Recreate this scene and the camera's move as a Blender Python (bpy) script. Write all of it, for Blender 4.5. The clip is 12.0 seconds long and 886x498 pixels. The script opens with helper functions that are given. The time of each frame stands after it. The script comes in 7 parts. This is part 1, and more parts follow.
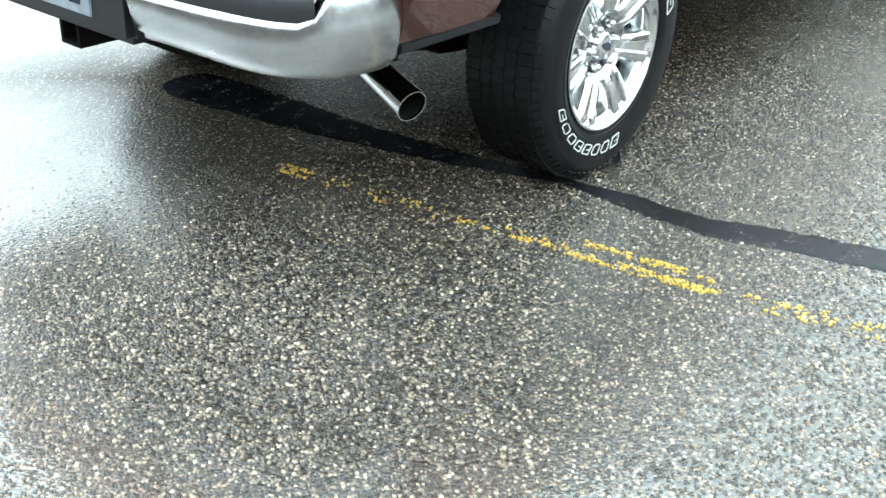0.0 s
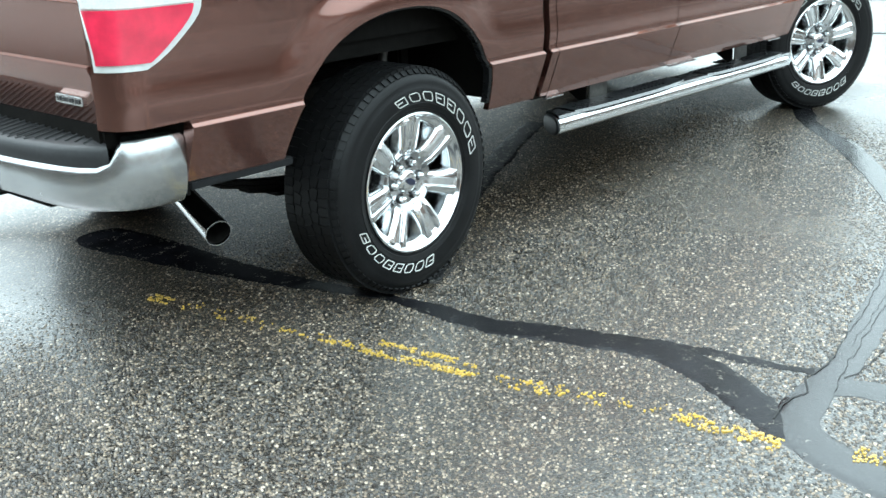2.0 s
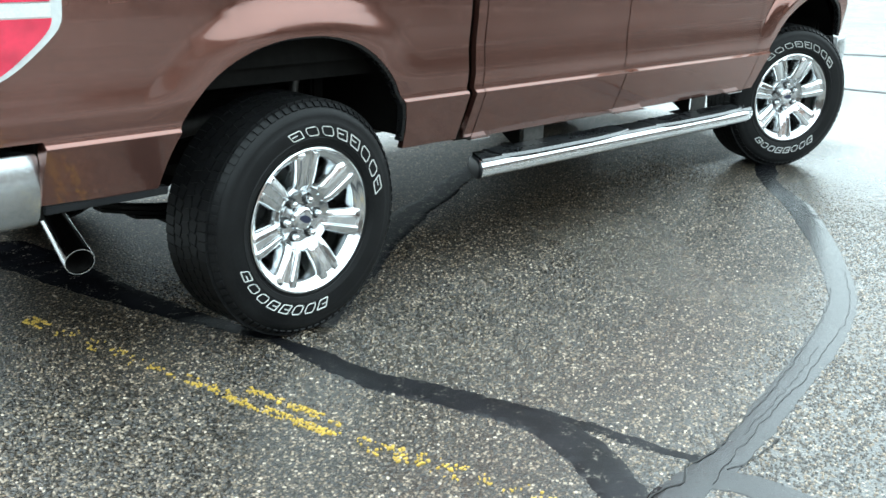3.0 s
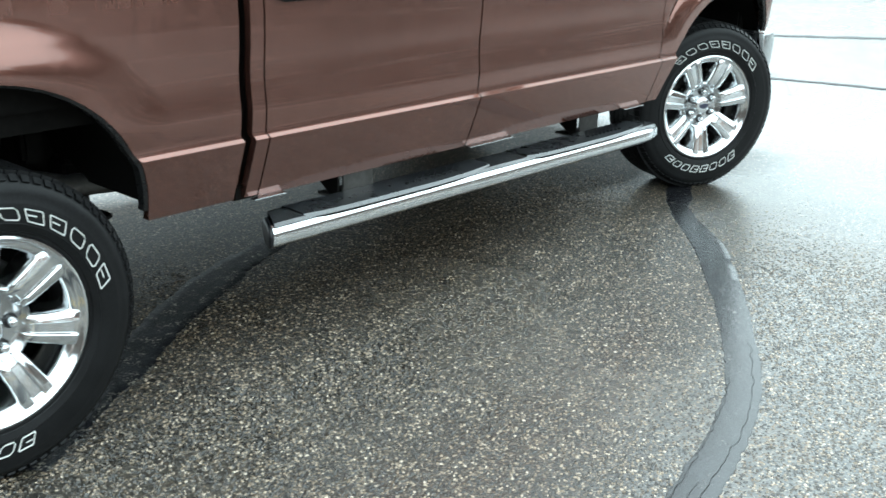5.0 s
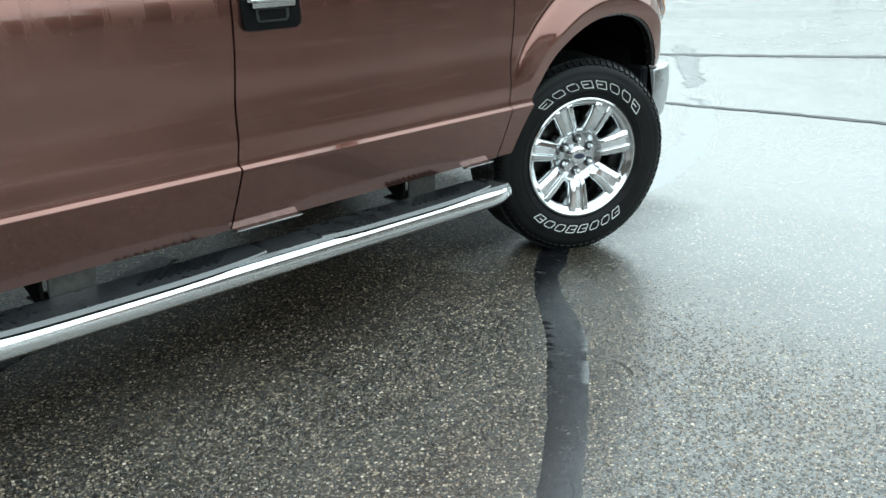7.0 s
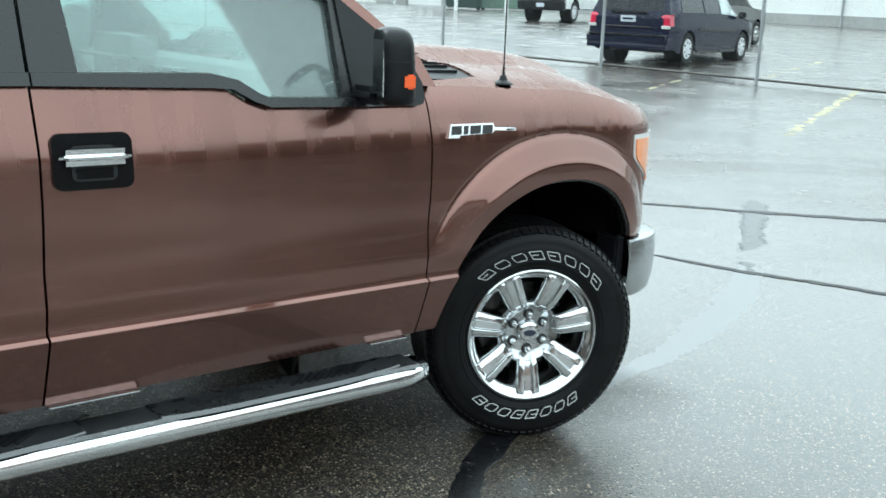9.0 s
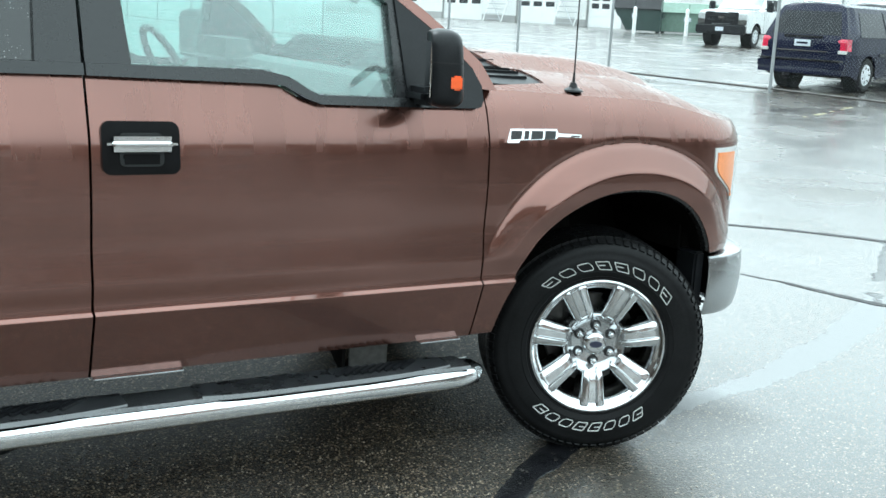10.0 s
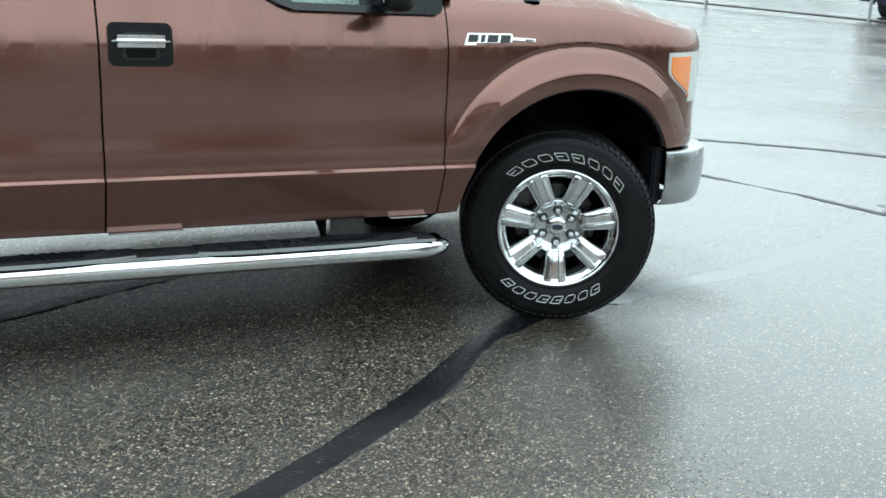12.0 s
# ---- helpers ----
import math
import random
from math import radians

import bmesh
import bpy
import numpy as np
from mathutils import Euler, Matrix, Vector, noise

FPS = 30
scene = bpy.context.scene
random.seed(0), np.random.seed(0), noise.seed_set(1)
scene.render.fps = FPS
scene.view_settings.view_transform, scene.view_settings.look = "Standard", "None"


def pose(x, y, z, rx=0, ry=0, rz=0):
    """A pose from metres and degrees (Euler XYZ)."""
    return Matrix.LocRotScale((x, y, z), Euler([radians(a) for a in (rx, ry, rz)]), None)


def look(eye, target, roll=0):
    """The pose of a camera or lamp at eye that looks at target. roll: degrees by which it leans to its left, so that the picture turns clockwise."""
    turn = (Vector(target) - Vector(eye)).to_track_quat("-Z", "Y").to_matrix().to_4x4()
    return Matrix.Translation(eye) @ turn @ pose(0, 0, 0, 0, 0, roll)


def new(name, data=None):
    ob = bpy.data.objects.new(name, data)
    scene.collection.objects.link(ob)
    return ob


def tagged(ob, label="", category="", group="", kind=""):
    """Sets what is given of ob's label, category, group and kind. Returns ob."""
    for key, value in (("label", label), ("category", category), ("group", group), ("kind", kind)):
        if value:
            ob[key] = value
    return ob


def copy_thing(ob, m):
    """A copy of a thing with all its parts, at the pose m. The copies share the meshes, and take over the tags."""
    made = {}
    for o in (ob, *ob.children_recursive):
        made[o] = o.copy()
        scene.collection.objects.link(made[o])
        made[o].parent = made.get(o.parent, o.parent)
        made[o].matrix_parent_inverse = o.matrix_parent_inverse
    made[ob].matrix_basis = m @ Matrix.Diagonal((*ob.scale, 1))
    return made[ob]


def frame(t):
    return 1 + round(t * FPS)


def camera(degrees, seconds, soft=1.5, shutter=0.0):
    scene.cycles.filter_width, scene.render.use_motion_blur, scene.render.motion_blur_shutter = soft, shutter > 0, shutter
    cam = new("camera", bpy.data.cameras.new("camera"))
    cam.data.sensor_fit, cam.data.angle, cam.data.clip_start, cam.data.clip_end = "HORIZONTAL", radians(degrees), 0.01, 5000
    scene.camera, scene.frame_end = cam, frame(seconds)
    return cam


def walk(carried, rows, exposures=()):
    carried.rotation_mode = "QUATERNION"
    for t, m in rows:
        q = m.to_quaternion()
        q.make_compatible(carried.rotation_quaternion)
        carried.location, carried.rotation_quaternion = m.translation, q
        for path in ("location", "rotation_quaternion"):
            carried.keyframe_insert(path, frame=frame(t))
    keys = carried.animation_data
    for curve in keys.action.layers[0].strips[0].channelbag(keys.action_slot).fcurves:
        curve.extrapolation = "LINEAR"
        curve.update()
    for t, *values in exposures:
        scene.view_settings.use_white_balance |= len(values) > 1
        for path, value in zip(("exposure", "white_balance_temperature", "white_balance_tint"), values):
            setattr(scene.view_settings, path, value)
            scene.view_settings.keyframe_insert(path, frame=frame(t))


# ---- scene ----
cam = camera(44.4, 12.0, shutter=0.15)
PATH = [
    (0, (-2.737, -1.545, 1.389), (-1.346, -0.472, 0.432), 2.3),
    (0.5, (-2.766, -1.822, 1.402), (-1.345, -0.765, 0.472), 2.7),
    (1, (-2.609, -2.164, 1.415), (-1.194, -1.017, 0.59), 2.6),
    (1.5, (-2.669, -2.385, 1.441), (-1.247, -1.178, 0.719), -1.3),
    (2, (-2.694, -2.538, 1.445), (-1.281, -1.288, 0.78), -1.9),
    (2.5, (-2.513, -2.643, 1.456), (-1.109, -1.379, 0.801), -0.6),
    (3, (-2.266, -2.675, 1.468), (-0.856, -1.406, 0.836), 2.2),
    (3.2, (-2.161, -2.621, 1.452), (-0.749, -1.35, 0.826), 2.4),
    (4.8, (-1.211, -2.464, 1.52), (0.182, -1.19, 0.86), 0.7),
    (5, (-1.104, -2.403, 1.522), (0.322, -1.179, 0.836), 1.5),
    (5.5, (-0.848, -2.319, 1.536), (0.646, -1.187, 0.839), 0.1),
    (6, (-0.563, -2.38, 1.575), (0.938, -1.259, 0.874), 1.9),
    (6.5, (-0.289, -2.425, 1.558), (1.161, -1.221, 0.891), 1.6),
    (7, (-0.025, -2.38, 1.54), (1.404, -1.153, 0.868), 0.6),
    (7.2, (0.063, -2.384, 1.542), (1.499, -1.166, 0.87), -0.4),
    (8.8, (0.763, -2.609, 1.58), (2.096, -1.198, 1.1), 2.9),
    (9, (0.856, -2.621, 1.606), (2.145, -1.162, 1.149), 2.2),
    (9.5, (1.045, -2.726, 1.602), (2.129, -1.097, 1.185), 2.2),
    (10, (1.142, -2.878, 1.567), (2.179, -1.224, 1.135), 2.9),
    (10.5, (1.145, -3.114, 1.546), (2.253, -1.513, 1.086), 2.0),
    (11, (1.204, -3.353, 1.542), (2.342, -1.786, 1.043), 3.1),
    (11.5, (1.374, -3.544, 1.534), (2.377, -1.897, 1.002), 3.3),
    (12, (1.323, -3.69, 1.522), (2.16, -1.957, 0.978), 2.0),
]
EXPOSURE = [(0, 1.32, 6100, 10), (0.5, 1.10, 6100, 10), (1, 1.04, 6050, 10), (2, 1.06, 6000, 10), (3, 1.00, 6000, 10), (5, 0.98, 6050, 10), (6, 0.72, 6075, 10), (7, 0.60, 6100, 10), (9, 0.34, 6050, 10), (10, 0.54, 6050, 10), (10.5, 0.46, 6050, 10), (11, 0.20, 6100, 10), (11.5, 0.08, 6100, 10), (12, 0.30, 6100, 10)]
walk(cam, [(t, look(eye, target, roll)) for t, eye, target, roll in PATH], EXPOSURE)

# ---------------------------------------------------------------- world and light
world = bpy.data.worlds.new("overcast_sky")
scene.world = world
world.use_nodes = True
wn = world.node_tree.nodes
wl = world.node_tree.links
sky = wn.new("ShaderNodeTexSky")
sky.sky_type = "NISHITA"
sky.sun_disc = False
sky.sun_elevation = radians(55)
sky.sun_rotation = radians(347)
sky.air_density, sky.dust_density, sky.ozone_density = 1.0, 2.0, 1.0
cloud = wn.new("ShaderNodeHueSaturation")
cloud.inputs["Saturation"].default_value = 0.15
wl.new(sky.outputs[0], cloud.inputs["Color"])
veil = wn.new("ShaderNodeMixRGB")
veil.inputs[0].default_value = 0.7
veil.inputs[2].default_value = (12.1, 14.5, 14.0, 1)
wl.new(cloud.outputs[0], veil.inputs[1])
# an overcast sky is brighter overhead than at its foot
aloft = wn.new("ShaderNodeTexCoord")
upright = wn.new("ShaderNodeSeparateXYZ")
wl.new(aloft.outputs["Generated"], upright.inputs[0])
dome = wn.new("ShaderNodeMapRange")
dome.inputs["To Min"].default_value = 0.72
dome.inputs["To Max"].default_value = 1.45
wl.new(upright.outputs["Z"], dome.inputs["Value"])
shade = wn.new("ShaderNodeVectorMath")
shade.operation = "SCALE"
wl.new(veil.outputs[0], shade.inputs[0])
wl.new(dome.outputs[0], shade.inputs["Scale"])
wl.new(shade.outputs[0], wn["Background"].inputs["Color"])
wn["Background"].inputs["Strength"].default_value = 0.15

sun = new("sun", bpy.data.lights.new("sun", "SUN"))
sun.data.energy = 1.0
sun.data.angle = radians(30)
sun.data.color = (0.95, 1.0, 0.98)
sun.matrix_world = look((0, 0, 30), (4, -17, 0))


# ---------------------------------------------------------------- materials
def material(name, color=(0.5, 0.5, 0.5), rough=0.5, metal=0.0, coat=0.0, coat_rough=0.03, spec=0.5):
    m = bpy.data.materials.new(name)
    m.use_nodes = True
    b = m.node_tree.nodes["Principled BSDF"]
    b.inputs["Base Color"].default_value = (*color, 1)
    b.inputs["Roughness"].default_value = rough
    b.inputs["Metallic"].default_value = metal
    b.inputs["Coat Weight"].default_value = coat
    b.inputs["Coat Roughness"].default_value = coat_rough
    b.inputs["Specular IOR Level"].default_value = spec
    return m, m.node_tree.nodes, m.node_tree.links, b


def ramp(nodes, stops):
    r = nodes.new("ShaderNodeValToRGB")
    e = r.color_ramp.elements
    while len(e) < len(stops):
        e.new(0.5)
    for el, (p, c) in zip(e, stops):
        el.position = p
        el.color = (*c, 1) if len(c) == 3 else c
    return r


def tex(nodes, links, kind, scale, coords="Object", **more):
    n = nodes.new(kind)
    n.inputs["Scale"].default_value = scale
    for key, value in more.items():
        n.inputs[key].default_value = value
    c = nodes.new("ShaderNodeTexCoord")
    links.new(c.outputs[coords], n.inputs["Vector"])
    return n


def bump(nodes, links, height, strength, distance):
    b = nodes.new("ShaderNodeBump")
    b.inputs["Strength"].default_value = strength
    b.inputs["Distance"].default_value = distance
    links.new(height, b.inputs["Height"])
    return b


def grainy(name, color, rough, metal=0.0, coat=0.0, scale=30.0, vary=0.25, relief=0.1, depth=0.002, rough_vary=0.15, spec=0.5):
    """A surface with variation at two scales in colour and gloss, and a fine relief."""
    m, n, l, b = material(name, color, rough, metal, coat, spec=spec)
    fine = tex(n, l, "ShaderNodeTexNoise", scale, Detail=6.0)
    wide = tex(n, l, "ShaderNodeTexNoise", scale * 0.09, Detail=4.0)
    mix = n.new("ShaderNodeMath")
    mix.operation = "ADD"
    l.new(fine.outputs["Fac"], mix.inputs[0])
    l.new(wide.outputs["Fac"], mix.inputs[1])
    lo = tuple(c * (1 - vary) for c in color)
    hi = tuple(min(1, c * (1 + vary)) for c in color)
    r = ramp(n, [(0.35, lo), (0.65, hi)])
    half = n.new("ShaderNodeMath")
    half.operation = "MULTIPLY"
    half.inputs[1].default_value = 0.5
    l.new(mix.outputs[0], half.inputs[0])
    l.new(half.outputs[0], r.inputs[0])
    l.new(r.outputs[0], b.inputs["Base Color"])
    rr = n.new("ShaderNodeMapRange")
    rr.inputs["To Min"].default_value = max(0.0, rough - rough_vary)
    rr.inputs["To Max"].default_value = min(1.0, rough + rough_vary)
    l.new(half.outputs[0], rr.inputs["Value"])
    l.new(rr.outputs[0], b.inputs["Roughness"])
    if relief:
        l.new(bump(n, l, fine.outputs["Fac"], relief, depth).outputs[0], b.inputs["Normal"])
    return m


def paint_material(name, color, flake=0.25, wet=True, beads=0.0, spec=0.35, coat=1.0, edge=(1, 1, 1)):
    """Metallic car paint under clear coat, with fine beads of rain."""
    m, n, l, b = material(name, color, 0.2, flake, coat, 0.03)
    dust = tex(n, l, "ShaderNodeTexNoise", 2.2, Detail=5.0)
    r = ramp(n, [(0.3, tuple(c * 0.9 for c in color)), (0.7, tuple(c * 1.12 for c in color))])
    l.new(dust.outputs["Fac"], r.inputs[0])
    l.new(r.outputs[0], b.inputs["Base Color"])
    orange = tex(n, l, "ShaderNodeTexNoise", 3.0, Detail=1.5)
    drops = tex(n, l, "ShaderNodeTexVoronoi", 160.0 - 70.0 * beads)
    dr = ramp(n, [(0.0, (1, 1, 1)), (0.22 + 0.25 * beads, (0, 0, 0))])
    l.new(drops.outputs["Distance"], dr.inputs[0])
    gate = tex(n, l, "ShaderNodeTexNoise", 9.0, Detail=2.0)
    gr = ramp(n, [(0.56 - 0.4 * beads, (0, 0, 0)), (0.68 - 0.2 * beads, (1, 1, 1))])
    l.new(gate.outputs["Fac"], gr.inputs[0])
    mul = n.new("ShaderNodeMath")
    mul.operation = "MULTIPLY"
    l.new(dr.outputs[0], mul.inputs[0])
    l.new(gr.outputs[0], mul.inputs[1])
    reach = n.new("ShaderNodeTexCoord")
    tall = n.new("ShaderNodeSeparateXYZ")
    l.new(reach.outputs["Object"], tall.inputs[0])
    wetted = n.new("ShaderNodeMapRange")
    wetted.inputs["From Min"].default_value = 0.90
    wetted.inputs["From Max"].default_value = 1.16
    l.new(tall.outputs["Z"], wetted.inputs["Value"])
    held = n.new("ShaderNodeMath")
    held.operation = "MULTIPLY"
    l.new(mul.outputs[0], held.inputs[0])
    l.new(wetted.outputs[0], held.inputs[1])
    # runs of water: sheets with an outline of their own, drawn out downwards
    wide = n.new("ShaderNodeTexNoise")
    wide.inputs["Scale"].default_value = 5.0
    wide.inputs["Detail"].default_value = 5.0
    at = n.new("ShaderNodeTexCoord")
    long = n.new("ShaderNodeMapping")
    long.inputs["Scale"].default_value = (1.6, 1.0, 0.35)
    l.new(at.outputs["Object"], long.inputs["Vector"])
    l.new(long.outputs[0], wide.inputs["Vector"])
    runs = ramp(n, [(0.44, (0.035 + 0.17 * beads,) * 3), (0.64, (0.085 + 0.21 * beads,) * 3)])
    l.new(wide.outputs["Fac"], runs.inputs[0])
    patch = n.new("ShaderNodeTexNoise")
    patch.inputs["Scale"].default_value = 3.2
    patch.inputs["Detail"].default_value = 6.0
    patch.inputs["Roughness"].default_value = 0.62
    fall = n.new("ShaderNodeMapping")
    fall.inputs["Scale"].default_value = (2.6, 1.0, 0.55)
    l.new(at.outputs["Object"], fall.inputs["Vector"])
    l.new(fall.outputs[0], patch.inputs["Vector"])
    crisp = ramp(n, [(0.49, (0, 0, 0)), (0.525, (1, 1, 1))])
    l.new(patch.outputs["Fac"], crisp.inputs[0])
    dull = n.new("ShaderNodeMath")
    dull.operation = "MULTIPLY"
    l.new(crisp.outputs[0], dull.inputs[0])
    l.new(wetted.outputs[0], dull.inputs[1])
    sheen = n.new("ShaderNodeMath")
    sheen.operation = "MULTIPLY_ADD"
    sheen.inputs[1].default_value = 0.13
    l.new(dull.outputs[0], sheen.inputs[0])
    l.new(runs.outputs[0], sheen.inputs[2])
    l.new(sheen.outputs[0], b.inputs["Coat Roughness"])
    under = n.new("ShaderNodeMath")
    under.operation = "MULTIPLY_ADD"
    under.inputs[1].default_value = 0.09
    under.inputs[2].default_value = 0.19
    l.new(dull.outputs[0], under.inputs[0])
    l.new(under.outputs[0], b.inputs["Roughness"])
    b1 = bump(n, l, orange.outputs["Fac"], 0.03, 0.02)
    b2 = bump(n, l, held.outputs[0], (0.5 + 0.5 * beads) if wet else 0.0, 0.0012 + 0.002 * beads)
    l.new(b1.outputs[0], b2.inputs["Normal"])
    l.new(b2.outputs[0], b.inputs["Coat Normal"])
    l.new((b2 if beads else b1).outputs[0], b.inputs["Normal"])
    b.inputs["Coat IOR"].default_value = 1.5
    b.inputs["Specular Tint"].default_value = (*edge, 1)
    b.inputs["Specular IOR Level"].default_value = spec
    return m


def standing_water(n, l):
    """0 beside the pickup, 1 behind and ahead of it, where the film of rain over the stones is smoother and shinier."""
    c = n.new("ShaderNodeTexCoord")
    sep = n.new("ShaderNodeSeparateXYZ")
    l.new(c.outputs["Object"], sep.inputs[0])

    def op(kind, a, b, add=None):
        m = n.new("ShaderNodeMath")
        m.operation = kind
        for k, v in enumerate((a, b, add)):
            if isinstance(v, (int, float)):
                m.inputs[k].default_value = v
            elif v is not None:
                l.new(v, m.inputs[k])
        return m.outputs[0]
    x, y = sep.outputs["X"], sep.outputs["Y"]
    off = n.new("ShaderNodeTexNoise")
    off.inputs["Scale"].default_value = 1.6
    off.inputs["Detail"].default_value = 7.0
    l.new(c.outputs["Object"], off.inputs["Vector"])
    behind = op("SUBTRACT", -0.75, x)
    ahead = op("MULTIPLY_ADD", x, 0.7, -2.75)
    ahead = op("MULTIPLY_ADD", y, -0.25, ahead)
    far = op("MAXIMUM", behind, ahead)
    far = op("MULTIPLY_ADD", off.outputs["Fac"], 1.3, far)
    r = n.new("ShaderNodeMapRange")
    r.interpolation_type = "SMOOTHSTEP"
    r.inputs["From Min"].default_value = 0.45
    r.inputs["From Max"].default_value = 1.6
    l.new(far, r.inputs["Value"])
    # farther off the lot drains again and only a thin film is left
    off_ = n.new("ShaderNodeMapRange")
    off_.interpolation_type = "SMOOTHSTEP"
    off_.inputs["From Min"].default_value = 6.5
    off_.inputs["From Max"].default_value = 11.0
    off_.inputs["To Min"].default_value = 1.0
    off_.inputs["To Max"].default_value = 0.1
    l.new(op("MULTIPLY_ADD", off.outputs["Fac"], 2.5, x), off_.inputs["Value"])
    # on the unseen store side the film is cut, to darken the doors' reflection
    clear = n.new("ShaderNodeMapRange")
    clear.interpolation_type = "SMOOTHSTEP"
    clear.inputs["From Min"].default_value = -4.2
    clear.inputs["From Max"].default_value = -2.4
    l.new(y, clear.inputs["Value"])
    return op("MULTIPLY", op("MULTIPLY", r.outputs[0], off_.outputs[0]), clear.outputs[0])


def fades(n, l, fac, socket, at0, at1):
    r = n.new("ShaderNodeMapRange")
    r.inputs["To Min"].default_value = at0
    r.inputs["To Max"].default_value = at1
    l.new(fac, r.inputs["Value"])
    l.new(r.outputs[0], socket)


def dull_under_truck(n, l):
    """1 under the pickup, where gloss is cut to stand for its shade, 0 in the open, with an uneven edge."""
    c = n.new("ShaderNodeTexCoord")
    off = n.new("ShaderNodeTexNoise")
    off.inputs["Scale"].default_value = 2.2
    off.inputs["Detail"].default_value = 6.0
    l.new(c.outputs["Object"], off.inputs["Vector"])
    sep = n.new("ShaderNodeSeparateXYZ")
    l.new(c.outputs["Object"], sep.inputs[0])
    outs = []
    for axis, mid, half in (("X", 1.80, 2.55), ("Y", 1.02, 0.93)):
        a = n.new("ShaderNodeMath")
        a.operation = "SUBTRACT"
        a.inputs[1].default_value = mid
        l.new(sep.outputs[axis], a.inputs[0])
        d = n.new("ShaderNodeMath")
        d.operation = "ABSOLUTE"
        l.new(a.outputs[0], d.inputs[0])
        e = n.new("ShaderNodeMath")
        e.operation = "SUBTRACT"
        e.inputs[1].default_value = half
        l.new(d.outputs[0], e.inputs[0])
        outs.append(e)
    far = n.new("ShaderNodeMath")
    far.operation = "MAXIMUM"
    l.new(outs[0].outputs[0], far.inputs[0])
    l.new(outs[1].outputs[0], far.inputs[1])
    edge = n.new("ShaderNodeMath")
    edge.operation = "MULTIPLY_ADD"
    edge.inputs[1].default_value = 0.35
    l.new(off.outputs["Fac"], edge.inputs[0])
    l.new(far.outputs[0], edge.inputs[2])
    dulled = n.new("ShaderNodeMapRange")
    dulled.inputs["From Min"].default_value = 0.42
    dulled.inputs["From Max"].default_value = -0.10
    l.new(edge.outputs[0], dulled.inputs["Value"])
    return dulled.outputs[0]


def dulls(n, l, b, wet_coat, spec_wet, spec_dulled=0.045):
    """Cuts the coat and the specular under the pickup, so the ground there reads as shaded."""
    d = dull_under_truck(n, l)
    for name, wet, dull in (("Coat Weight", wet_coat, 0.04 * wet_coat), ("Specular IOR Level", spec_wet, spec_dulled)):
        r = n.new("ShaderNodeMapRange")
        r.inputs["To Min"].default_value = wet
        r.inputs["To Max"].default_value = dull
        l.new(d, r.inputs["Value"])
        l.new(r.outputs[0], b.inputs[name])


def wheel_tracks(n, l):
    """Long streaks on the far lot where traffic has swept the film of water thin."""
    c = n.new("ShaderNodeTexCoord")
    turn = n.new("ShaderNodeVectorRotate")
    turn.rotation_type = "Z_AXIS"
    turn.inputs["Angle"].default_value = radians(42)
    l.new(c.outputs["Object"], turn.inputs["Vector"])
    draw = n.new("ShaderNodeMapping")
    draw.inputs["Scale"].default_value = (0.10, 1.0, 1.0)
    l.new(turn.outputs[0], draw.inputs["Vector"])
    nz = n.new("ShaderNodeTexNoise")
    nz.inputs["Scale"].default_value = 0.85
    nz.inputs["Detail"].default_value = 6.0
    nz.inputs["Roughness"].default_value = 0.6
    l.new(draw.outputs[0], nz.inputs["Vector"])
    streak = ramp(n, [(0.50, (0, 0, 0)), (0.64, (1, 1, 1))])
    l.new(nz.outputs["Fac"], streak.inputs[0])
    sep = n.new("ShaderNodeSeparateXYZ")
    l.new(c.outputs["Object"], sep.inputs[0])
    gate = n.new("ShaderNodeMapRange")
    gate.inputs["From Min"].default_value = 7.6
    gate.inputs["From Max"].default_value = 9.5
    l.new(sep.outputs["X"], gate.inputs["Value"])
    m = n.new("ShaderNodeMath")
    m.operation = "MULTIPLY"
    l.new(streak.outputs[0], m.inputs[0])
    l.new(gate.outputs[0], m.inputs[1])
    return m.outputs[0]


